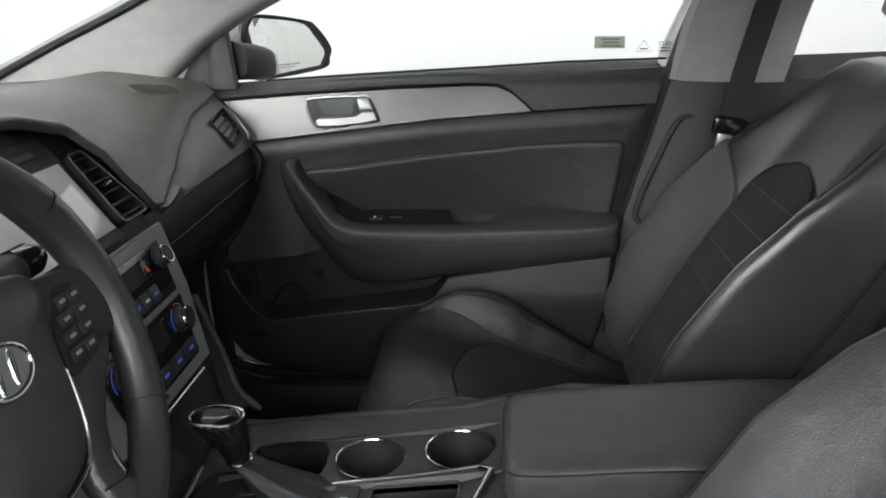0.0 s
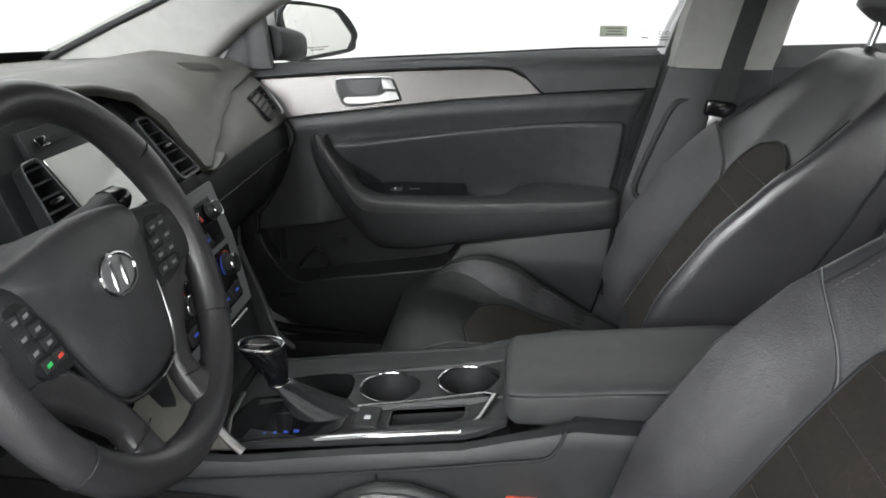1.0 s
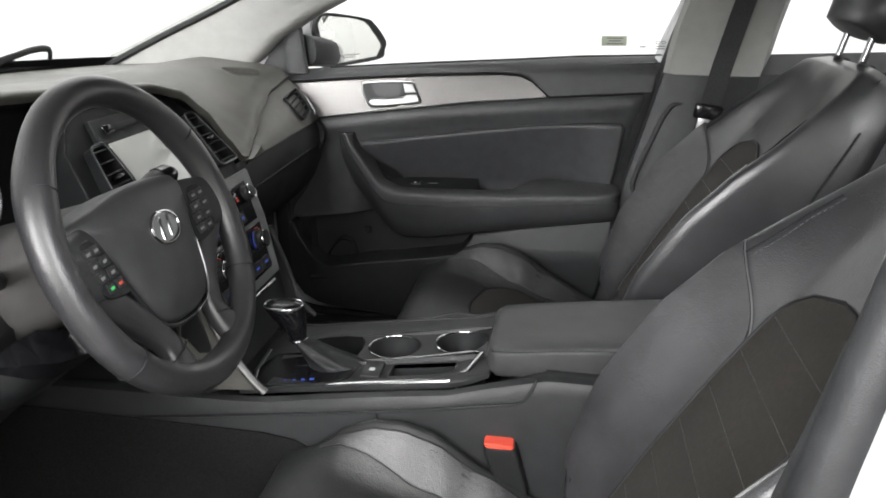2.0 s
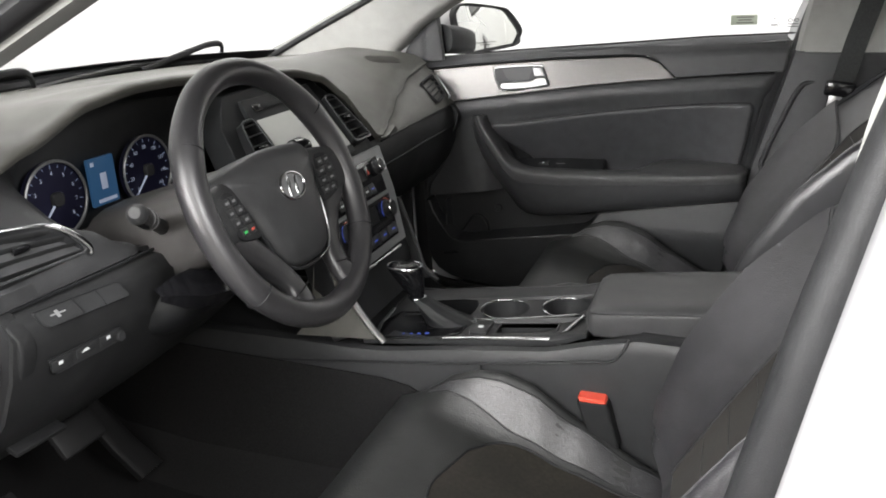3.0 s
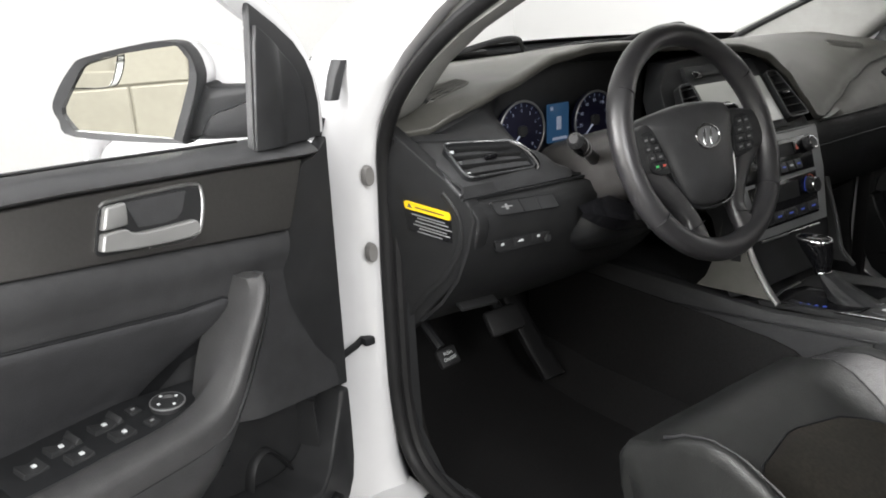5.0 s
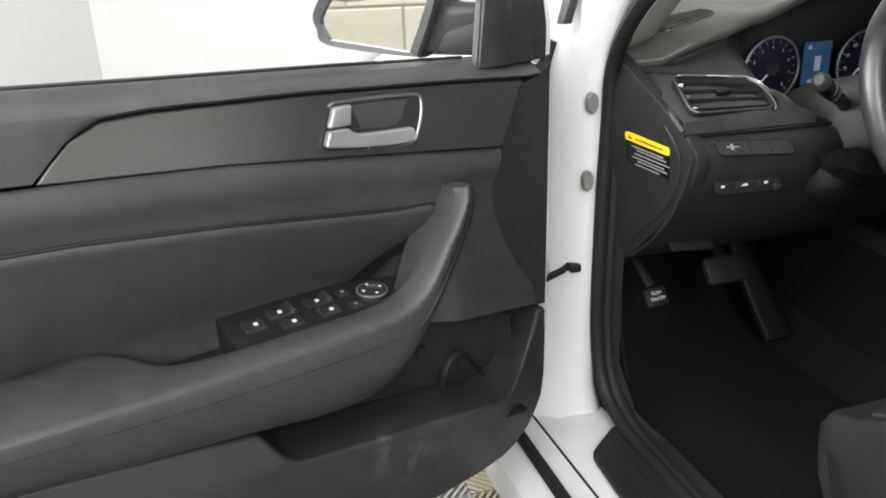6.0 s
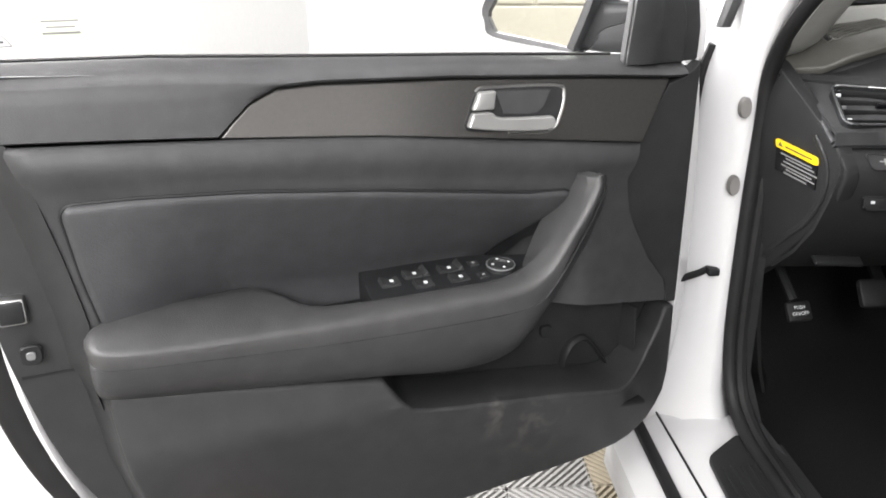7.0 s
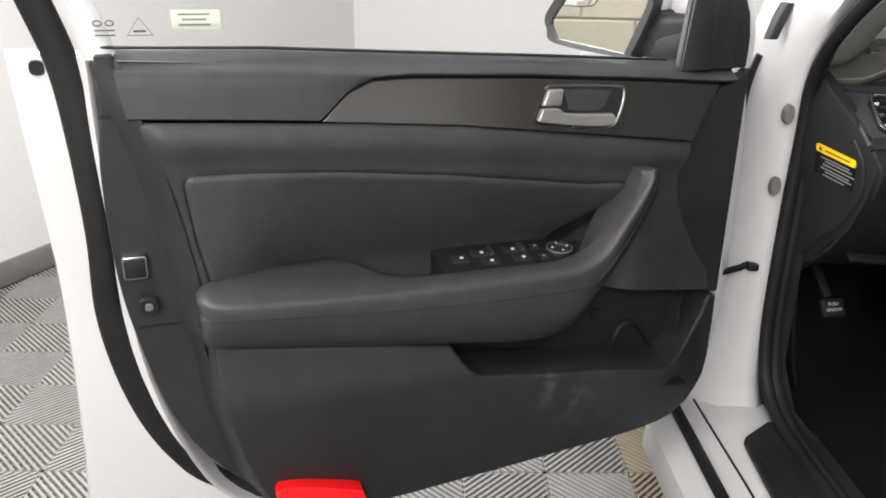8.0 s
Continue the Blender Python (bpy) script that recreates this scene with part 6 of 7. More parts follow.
for s in (-1, 1):
    if s < 0:
        # the indicator stalk reaches toward the driver and ends in a ribbed knob
        base, tip = Vector((-0.150, -0.440, 0.893)), Vector((-0.083, -0.566, 0.957))
        at = [base.lerp(tip, k) for k in (0.0, 0.12, 0.16, 0.30, 0.50, 0.56, 0.60, 0.74, 0.78, 0.92, 0.97, 1.0)]
        stalk = part("stalk", tube(at[1:6], [0.011, 0.010, 0.009, 0.009, 0.010], 16), BLACK, dash, "black indicator stalk with a ribbed light knob")
        part("stalk_collar", tube(at[:3], [0.026, 0.023, 0.017], 18), DARK, stalk)
        part("stalk_knob", tube(at[5:10], [0.0105, 0.0125, 0.0130, 0.0122, 0.0122], 18), GLOSS, stalk)
        part("stalk_tip", tube(at[9:], [0.0122, 0.0108, 0.0065], 18), BLACK, stalk, "greyish worn stalk tip")
        for i in range(2):
            m = base.lerp(tip, 0.66 + 0.10 * i)
            part("knob_ring", tube([tuple(q) for q in ring(m, Z, (tip - base).normalized().cross(Z).normalized(), 0.0130, 0.0130, 18)], 0.0008, 5, closed=True), INKDIM, stalk)
        continue
    p = [(-0.125, -0.37 + s * 0.075, 0.925), (-0.112, -0.37 + s * 0.12, 0.938), (-0.100, -0.37 + s * 0.165, 0.947), (-0.094, -0.37 + s * 0.192, 0.951)]
    stalk = part("stalk", tube(curve_pts(p, 5), [0.011] * 4 + [0.0135] * 6 + [0.0165] * 5 + [0.014], 14, flat=0.85, side=(1, 0, 0)), BLACK, dash, "black control stalk")
    part("stalk_tip", tube([(-0.098, -0.37 + s * 0.175, 0.949), (-0.094, -0.37 + s * 0.192, 0.951), (-0.092, -0.37 + s * 0.202, 0.952)], [0.0175, 0.0172, 0.011], 14, flat=0.88, side=(1, 0, 0)), BLACK if s < 0 else GLOSS, stalk)
    part("stalk_collar", tube([(-0.135, -0.37 + s * 0.055, 0.915), (-0.122, -0.37 + s * 0.082, 0.927)], [0.026, 0.020], 14), BLACK, stalk)
    for i in range(3):
        part("stalk_mark", box((-0.088, -0.37 + s * (0.135 + 0.012 * i), 0.946), (0.002, 0.004, 0.004), 0.0008), INKDIM, stalk)

part("tilt_lever", sheet([[(-0.128, -0.508, 0.836), (-0.116, -0.488, 0.846), (-0.108, -0.464, 0.850), (-0.100, -0.425, 0.832), (-0.098, -0.350, 0.810)],
                          [(-0.118, -0.508, 0.832), (-0.096, -0.490, 0.828), (-0.084, -0.468, 0.820), (-0.082, -0.430, 0.812), (-0.088, -0.350, 0.803)],
                          [(-0.122, -0.506, 0.826), (-0.104, -0.488, 0.812), (-0.096, -0.466, 0.802), (-0.094, -0.430, 0.798), (-0.098, -0.352, 0.792)]], 0.005), GLOSS, dash, "glossy black column tilt lever")

# ---- steering wheel ----
wheel = thing("steering_wheel", "black leather three-spoke steering wheel with silver-backed buttons", "steering wheel", at=(0.0, -0.37, 0.94))
TIL = radians(22.2)
WN, WU = Vector((math.cos(TIL), 0, math.sin(TIL))), Vector((-math.sin(TIL), 0, math.cos(TIL)))
WC = Vector((-0.0035, -0.385, 0.938))


def on_wheel(v):
    """v: across, out toward the driver, up in the wheel's plane."""
    return WC + Y * v.x + WN * v.y + WU * v.z


def curve_xz(pts):
    """A smooth run through points of the wheel's plane."""
    return [(p.x, p.y) for p in curve_pts([(x, z, 0) for x, z in pts], 6)]


rim = [WC + (Y * math.cos(a) + WU * math.sin(a)) * 0.162 for a in (2 * math.pi * k / 72 for k in range(72))]
radii = []
for k in range(72):
    a = 2 * math.pi * k / 72
    grip = math.exp(-((abs(math.cos(a)) - 0.86) / 0.14) ** 2) * (1 if math.sin(a) > 0 else 0.3)
    radii.append(0.0158 + 0.0022 * grip)
rim_o = part("rim", tube(rim, radii, 16, closed=True, flat=1.1, side=tuple(WN)), WHEELSKIN, wheel, "black leather rim, shiny with wear")
for a in (32, 148, 215, 325):
    c, d = WC + (Y * math.cos(radians(a)) + WU * math.sin(radians(a))) * 0.162, (-Y * math.sin(radians(a)) + WU * math.cos(radians(a)))
    u = Y * math.cos(radians(a)) + WU * math.sin(radians(a))
    part("rim_seam", tube([tuple(p) for p in ring(c, u, WN, 0.0178, 0.0185, 18)], 0.0009, 5, closed=True), DARK, rim_o)
bag = smooth_poly([(-0.112, 0.044), (-0.06, 0.0555), (0.0, 0.060), (0.06, 0.0555), (0.112, 0.044), (0.100, 0.024), (0.080, -0.004), (0.070, -0.038), (0.056, -0.074), (0.036, -0.091), (0.0, -0.096), (-0.036, -0.091), (-0.056, -0.074), (-0.070, -0.038), (-0.080, -0.004), (-0.100, 0.024)], 3)


def bag_ring(k, d):
    # the pad's shoulders fall back toward the spokes
    return [(x * k, d - 0.9 * max(0, abs(x * k) - 0.075) ** 1.0 * 0.5, z * k) for x, z in bag]


hub = part("airbag_cover", loft([bag_ring(1.0, -0.045), bag_ring(1.0, -0.010), bag_ring(0.985, -0.004), bag_ring(0.95, 0.001), bag_ring(0.85, 0.0055), bag_ring(0.65, 0.009), bag_ring(0.35, 0.0115), bag_ring(0.08, 0.012)], f=on_wheel), SOFT, wheel, "dark grey padded hub cover", angle=60)
part("hub_trim", tube([on_wheel(Vector((x, -0.006, z))) for x, z in curve_xz([(0.0835, -0.004), (0.0730, -0.038), (0.0585, -0.076), (0.037, -0.094), (0.0, -0.099), (-0.037, -0.094), (-0.0585, -0.076), (-0.0730, -0.038), (-0.0835, -0.004), (-0.103, 0.024)])], 0.0024, 8), DARK, hub, "dark gap round the hub cover")
part("hub_accent", tube([on_wheel(Vector((x, -0.003, z))) for x, z in curve_xz([(0.0745, -0.026), (0.0700, -0.046), (0.0590, -0.074), (0.040, -0.0925), (0.010, -0.0985)])], [0.0006] + [0.0017] * 23 + [0.0006], 8), SATIN, hub, "thin satin accent below the hub cover")
EC = Vector((0.003, 0.0, 0.003))
em = part("emblem", loft([ring(on_wheel(EC + Vector((0, 0.009, 0))), Y, WU, 0.0275, 0.0185, 32), ring(on_wheel(EC + Vector((0, 0.0125, 0))), Y, WU, 0.0275, 0.0185, 32), ring(on_wheel(EC + Vector((0, 0.0135, 0))), Y, WU, 0.025, 0.016, 32)]), SILVERPAINT, hub, "oval chrome badge")
part("emblem_ring", tube([tuple(p) for p in ring(on_wheel(EC + Vector((0, 0.0135, 0))), Y, WU, 0.0262, 0.0172, 32)], 0.0021, 8, closed=True), CHROME, em)
for dx in (-0.008, 0.008):
    part("emblem_facet", loft([ring(on_wheel(EC + Vector((dx + 0.004 * k, 0.0140, 0.012 * k))), Y, WN, r, 0.0018, 10) for k, r in ((-1, 0.0014), (-0.5, 0.0032), (0, 0.0030), (0.5, 0.0032), (1, 0.0014))]), CHROME, em)
for s in (-1, 1):
    arm_rings = []
    for x, z, hz, d, hd in ((0.066, 0.004, 0.034, -0.020, 0.012), (0.092, 0.004, 0.038, -0.014, 0.013), (0.118, 0.002, 0.036, -0.009, 0.012), (0.138, 0.002, 0.032, -0.005, 0.011), (0.156, 0.002, 0.030, -0.002, 0.010)):
        arm_rings.append(ring(Vector((s * x, d, z)), Vector((0, 0, 1)), Vector((0, 1, 0)), hz, hd, 18, 3))
    sp_ = part("side_spoke", loft(arm_rings, f=on_wheel), BLACK, wheel, "black side spoke with switches", angle=60)
    plate = smooth_poly([(s * 0.104, 0.028), (s * 0.126, 0.024), (s * 0.133, 0.008), (s * 0.130, -0.012), (s * 0.118, -0.030), (s * 0.092, -0.036), (s * 0.078, -0.034), (s * 0.080, -0.010), (s * 0.090, 0.012)], 3)
    pl = part("switch_plate", prism(plate, -0.010, 0.0035, 0.0015, f=lambda v: on_wheel(v + Vector((0, -0.10 * (0.13 - abs(v.x)), 0)))), DARK, sp_)
    # rows of slanted keys with a rocker between the two columns
    for r, z in enumerate((0.016, 0.003, -0.010, -0.023)):
        x0, x1 = ((0.096, 0.126), (0.089, 0.128), (0.085, 0.125), (0.083, 0.117))[r]
        for c in range(2):
            xa = x0 + (x1 - x0) * (0.5 * c + 0.03)
            xb = x0 + (x1 - x0) * (0.5 * c + 0.47)
            key = part("button", prism([(s * xa, z - 0.0050), (s * xb, z - 0.0042), (s * xb, z + 0.0058), (s * xa, z + 0.0050)], 0.0030, 0.0052, 0.0008, f=lambda v: on_wheel(v + Vector((0, -0.10 * (0.13 - abs(v.x)), 0)))), BLACK, pl)
            tone = INKDIM
            if s < 0 and r == 3:
                tone = GREENGLOW if c == 1 else RED
            xm = (xa + xb) / 2
            part("button_mark", prism([(s * xm - 0.0034, z - 0.0016), (s * xm + 0.0034, z - 0.0012), (s * xm + 0.0034, z + 0.0016), (s * xm - 0.0034, z + 0.0012)], 0.0050, 0.0056, 0, f=lambda v: on_wheel(v + Vector((0, -0.10 * (0.13 - abs(v.x)), 0)))), tone, pl)
    leg = []
    for x, z, h, lean, d in ((0.140, -0.014, 0.018, -0.3, -0.008), (0.120, -0.030, 0.019, -0.7, -0.012), (0.096, -0.048, 0.020, -0.8, -0.014), (0.072, -0.076, 0.018, -0.6, -0.014), (0.056, -0.104, 0.016, -0.1, -0.012), (0.054, -0.126, 0.017, 0.2, -0.008), (0.060, -0.146, 0.026, 0.5, -0.002), (0.066, -0.156, 0.032, 0.5, 0.0)):
        leg.append(ring(Vector((s * x, d, z)), Vector((1, 0, s * lean)).normalized(), Vector((0, 1, 0)), h, 0.011, 18, 2.8))
    low = part("lower_spoke", loft(leg, f=on_wheel), WHEELSKIN, wheel, "black leather lower spoke", angle=60)
    part("spoke_seam", tube([on_wheel(Vector((s * (0.056 + 0.018 * k), 0.0045 - 0.004 * abs(k), -0.118 - 0.004 * k))) for k in (-1, -0.5, 0, 0.5, 1)], 0.0009, 5), DARK, low)
part("hub_back", loft([ring(on_wheel(Vector((0, -0.075, -0.01))), Y, WU, 0.05, 0.05, 20), ring(on_wheel(Vector((0, -0.040, -0.01))), Y, WU, 0.075, 0.065, 20)]), BLACK, wheel)

# ---- pedals ----
pk = thing("parking_brake_pedal", "black rubber foot brake pedal with white lettering", "pedal", at=(-0.32, -0.63, 0.56))
part("pedal_arm", tube(curve_pts([(-0.55, -0.655, 0.68), (-0.43, -0.64, 0.63), (-0.350, -0.624, 0.562)], 4), 0.009, 8), DARK, pk)
pad_ = part("pedal_pad", box((-0.337, -0.6195, 0.547), (0.012, 0.045, 0.034), 0.004, rot=(0, -35, 8)), RUBBER, pk)
for i, word in enumerate(("PUSH", "ON/OFF")):
    font = bpy.data.curves.new("lettering", "FONT")
    font.body, font.size, font.align_x, font.align_y = word, 0.0086, "CENTER", "CENTER"
    o = new("lettering", font)
    me = bpy.data.meshes.new_from_object(o)
    bpy.data.objects.remove(o)
    me.materials.append(INK)
    word_o = new("lettering", me)
    word_o.matrix_world = pose(-0.337, -0.6195, 0.547, 0, -35, 8) @ pose(0.0064, 0, 0.006 - 0.0105 * i) @ Matrix(((0, 0, 1, 0), (1, 0, 0, 0), (0, 1, 0, 0), (0, 0, 0, 1)))
    word_o.parent = pad_
bp = thing("brake_pedal", "wide dark rubber brake pedal", "pedal", at=(-0.38, -0.44, 0.54))
part("pedal_arm", tube(curve_pts([(-0.60, -0.43, 0.75), (-0.46, -0.445, 0.62), (-0.38, -0.45, 0.565)], 4), 0.011, 8), DARK, bp)
part("pedal_pad", box((-0.372, -0.455, 0.560), (0.016, 0.085, 0.052), 0.008, rot=(0, -35, 0)), RUBBER, bp)
ap = thing("accelerator_pedal", "long black accelerator pedal hinged at the floor", "pedal", at=(-0.42, -0.26, 0.38))
part("pedal_pad", loft([ring(c, Y, Vector((0.75, 0, 0.66)), w, 0.010, 14, 4) for c, w in (((-0.56, -0.300, 0.560), 0.020), ((-0.535, -0.290, 0.50), 0.023), ((-0.49, -0.262, 0.40), 0.027), ((-0.455, -0.240, 0.335), 0.030))]), RUBBER, ap)

# ---- centre console ----
con = thing("centre_console", "charcoal centre console with chrome trim and cup holders", "console", at=(0.2, 0, 0.3))
CT = [(-0.16, 0.600), (-0.06, 0.598), (0.0, 0.600), (0.15, 0.620), (0.28, 0.634), (0.34, 0.650), (0.42, 0.668), (0.75, 0.66)]
rings = []
for x, *_ in [(-0.62,), (-0.30,), (-0.16,), (-0.06,), (0.0,), (0.08,), (0.15,), (0.22,), (0.28,), (0.34,), (0.42,), (0.55,), (0.75,), (0.90,)]:
    z = lerp_table(x, CT)[0] if x > -0.2 else 0.60
    dip = 0.10 if -0.05 < x < 0.36 else 0.004
    rings.append([(x, -0.160, 0.27), (x, -0.158, z - 0.09), (x, -0.153, z - 0.02), (x, -0.144, z - 0.003), (x, -0.132, z), (x, -0.118, z - dip * 0.2), (x, -0.114, z - dip), (x, 0.114, z - dip), (x, 0.118, z - dip * 0.2), (x, 0.132, z), (x, 0.144, z - 0.003), (x, 0.153, z - 0.02), (x, 0.158, z - 0.09), (x, 0.160, 0.27)])
body_c = part("console_body", loft(rings), BLACK, con, "charcoal moulded console body")
for s in (-1, 1):
    part("side_seam", tube(curve_pts([(-0.20, s * 0.158, 0.562), (-0.05, s * 0.158, 0.578), (0.177, s * 0.158, 0.604), (0.34, s * 0.158, 0.628), (0.382, s * 0.156, 0.634), (0.398, s * 0.153, 0.650), (0.406, s * 0.147, 0.668)], 5), 0.002, 6), DARK, body_c)
    part("side_seam", tube([(0.177, s * 0.159, 0.602), (0.178, s * 0.161, 0.57)], 0.0016, 6), DARK, body_c)


for s in (-1, 1):
    part("carpet_side", prism(smooth_poly([(-0.62, 0.575), (-0.10, 0.560), (0.05, 0.548), (0.11, 0.50), (0.14, 0.40), (0.15, 0.28), (-0.62, 0.28)], 2, (0, 5, 6)), s * 0.160, s * 0.163, 0.001, 2), CARPET, con, "black carpet along the console's foot")


def ctop(v):
    return Vector((v.x, v.y, v.z + lerp_table(v.x, CT)[0]))


def plate_with_holes(outline, holes, z0, z1):
    """A flat plate with openings, drawn out from z0 to z1."""
    loops = [[Vector((*p, 0)) for p in outline]] + [[Vector((*p, 0)) for p in h] for h in holes]
    tris = tessellate_polygon(loops)
    flat = [p for l in loops for p in l]
    bm = bmesh.new()
    lo, hi = [bm.verts.new(ctop(Vector((p.x, p.y, z0)))) for p in flat], [bm.verts.new(ctop(Vector((p.x, p.y, z1)))) for p in flat]
    for i, j, k in tris:
        bm.faces.new((hi[i], hi[j], hi[k]))
        bm.faces.new((lo[k], lo[j], lo[i]))
    first = 0
    for l in loops:
        for i in range(len(l)):
            p, q = first + i, first + (i + 1) % len(l)
            bm.faces.new((lo[p], lo[q], hi[q], hi[p]))
        first += len(l)
    return bm


def circle(x, y, r, ry, n=32):
    return [(x + r * math.cos(2 * math.pi * k / n), y + ry * math.sin(2 * math.pi * k / n)) for k in range(n)]


CUPS = ((0.170, 0.015), (0.281, 0.020))
TRAY = [(0.180, -0.092), (0.266, -0.092), (0.282, -0.076), (0.282, -0.046), (0.180, -0.046)]
POCKET = smooth_poly([(0.030, 0.016), (0.088, -0.002), (0.112, -0.008), (0.102, 0.062), (0.012, 0.068)], 3)
rim_line = smooth_poly([(-0.05, -0.116), (0.10, -0.116), (0.28, -0.116), (0.335, -0.105), (0.345, 0.0), (0.335, 0.116), (0.15, 0.116), (-0.05, 0.116)], 6, (0, 3, 5, 7))
top = part("top_plate", plate_with_holes(rim_line, [circle(*CUPS[0], 0.0425, 0.0415), circle(*CUPS[1], 0.0425, 0.0415), TRAY, POCKET], -0.006, 0.002), BLACK, con, "smooth console top plate", angle=30)
part("chrome_strip", tube([ctop(Vector(p)) for p in ((-0.030, -0.108, 0.003), (0.05, -0.110, 0.004), (0.15, -0.111, 0.004), (0.275, -0.111, 0.004), (0.300, -0.090, 0.005), (0.318, -0.040, 0.006))], 0.0055, 8, flat=0.6, side=(0, 1, 0)), CHROME, con, "bright chrome trim strip")
part("chrome_strip", tube([ctop(Vector(p)) for p in ((0.132, -0.037, 0.004), (0.22, -0.031, 0.004), (0.303, -0.026, 0.005), (0.318, -0.040, 0.006))], 0.0024, 8), CHROME, con)
part("chrome_strip", tube([ctop(Vector(p)) for p in ((-0.030, -0.108, 0.003), (-0.045, -0.05, 0.003), (-0.05, 0.02, 0.003))], 0.004, 8, flat=0.6, side=(0, 1, 0)), SATIN, con)
gate = part("shift_gate", prism(smooth_poly([(-0.035, -0.100), (0.10, -0.104), (0.122, -0.07), (0.112, -0.034), (0.05, 0.002), (-0.03, 0.006)], 2), 0.001, 0.004, 0.001, axis="z", f=ctop), GLOSS, con, "gloss black shift gate plate")
for i in range(4):
    part("gate_mark", box(tuple(ctop(Vector((0.018 + 0.014 * i, -0.091, 0.0052)))), (0.007, 0.005, 0.0012), 0), BLUEGLOW, gate)
boot = part("shift_boot", loft([[c + (p - c) * (1 + fold * math.sin(7 * k / 36 * 2 * math.pi + h * 60)) for k, p in enumerate(ring(c, X, Y, rx, ry, 36, 2.4))] for c, rx, ry, fold, h in ((ctop(Vector((bx, by, bz))), rx, ry, fold, bz) for bx, by, bz, rx, ry, fold in ((0.088, -0.042, 0.003, 0.046, 0.031, 0.0), (0.085, -0.042, 0.009, 0.043, 0.029, 0.04), (0.074, -0.042, 0.016, 0.035, 0.026, 0.08), (0.062, -0.042, 0.025, 0.028, 0.023, 0.09), (0.050, -0.042, 0.035, 0.022, 0.020, 0.07), (0.038, -0.043, 0.046, 0.018, 0.0165, 0.05), (0.029, -0.043, 0.056, 0.0145, 0.014, 0.02)))]), DARK, con, "creased black leather shift boot", angle=60)
shift = part("shift_knob", loft([ring((x, y, z), X, Y, rx, ry, 24, 2.3) for x, y, z, rx, ry in ((0.026, -0.043, 0.652, 0.012, 0.012), (0.024, -0.044, 0.664, 0.0145, 0.014), (0.019, -0.045, 0.680, 0.021, 0.018), (0.013, -0.046, 0.696, 0.027, 0.021), (0.008, -0.047, 0.709, 0.0305, 0.0225), (0.006, -0.047, 0.716, 0.030, 0.022), (0.005, -0.047, 0.7195, 0.025, 0.018), (0.005, -0.047, 0.7205, 0.012, 0.009))]), GLOSS, con, "glossy black gear selector", angle=60)
part("knob_ring", tube([tuple(p) for p in ring((0.006, -0.047, 0.7155), X, Y, 0.030, 0.022, 28, 2.3)], 0.0022, 8, closed=True), CHROME, shift, "chrome selector ring")
part("knob_ring", tube([tuple(p) for p in ring((0.025, -0.0435, 0.658), X, Y, 0.0145, 0.0145, 20)], 0.0018, 8, closed=True), CHROME, shift)
for x, y in CUPS:
    c = ctop(Vector((x, y, 0.0)))
    cupo = part("cup_holder", loft([ring(c + Z * h, X, Y, r, r * 0.98, 32) for h, r in ((-0.075, 0.001), (-0.075, 0.034), (-0.070, 0.037), (0.001, 0.0425))], caps=False), BLACK, con, "deep black cup holder with chrome rim", angle=50)
    part("cup_rim", tube([tuple(p) for p in ring(c + Z * 0.003, X, Y, 0.0440, 0.0430, 32)], 0.0016, 8, closed=True), CHROME, cupo)
part("cup_bridge", box(tuple(ctop(Vector((0.2255, 0.030, -0.006)))), (0.030, 0.040, 0.008), 0.003), SATIN, con)
tray = part("tray", prism(TRAY, -0.045, -0.04, 0, axis="z", f=ctop), DARK, con, "small dark storage tray")
part("tray_wall", loft([[ctop(Vector((x, y, h))) for x, y in TRAY] for h in (-0.045, 0.001)], caps=False), BLACK, tray)
part("tray_rim", tube([ctop(Vector((p.x, p.y, 0.003))) for p in rounded([(x, y, 0) for x, y in TRAY], 0.006)], 0.002, 6, closed=True), SOFT, tray)
part("pocket_wall", loft([[ctop(Vector((x, y, h))) for x, y in POCKET] for h in (-0.05, 0.001)], caps=False), DARK, con)
part("pocket_floor", prism(POCKET, -0.055, -0.05, 0, axis="z", f=ctop), DARK, con)
pb = part("console_button", box(tuple(ctop(Vector((0.152, -0.070, 0.004)))), (0.030, 0.050, 0.008), 0.002), BLACK, con)
part("button_mark", box(tuple(ctop(Vector((0.152, -0.074, 0.0085)))), (0.008, 0.008, 0.0008), 0), INK, pb)
# padded lid
lid_rings = []
for x, zt, zb, hw in ((0.330, 0.676, 0.655, 0.066), (0.334, 0.685, 0.645, 0.080), (0.346, 0.691, 0.638, 0.089), (0.40, 0.698, 0.638, 0.093), (0.50, 0.708, 0.642, 0.094), (0.62, 0.718, 0.648, 0.095), (0.74, 0.720, 0.655, 0.094), (0.765, 0.702, 0.67, 0.085)):
    lid_rings.append(ring((x, -0.012, (zt + zb) / 2), Y, Z, hw, (zt - zb) / 2, 32, 5.5))
lid = part("console_lid", loft(lid_rings), ARMSKIN, con, "padded charcoal vinyl console lid", angle=55)
part("lid_seam", tube(curve_pts([(0.75, -0.1060, 0.708), (0.5, -0.1060, 0.698), (0.40, -0.1045, 0.689), (0.348, -0.100, 0.684), (0.336, -0.08, 0.681), (0.331, -0.012, 0.680), (0.336, 0.058, 0.681), (0.348, 0.077, 0.684), (0.42, 0.081, 0.690)], 5), 0.0014, 6), DARK, lid)
part("lid_latch", box((0.342, -0.035, 0.640), (0.02, 0.03, 0.016), 0.004), DARK, lid)

# ---- seats ----
seat = thing("front_seat", "black leather front seat with brown-black suede inserts", "seat", "front seats", at=(0.35, -0.388, 0.27))
SY = -0.388


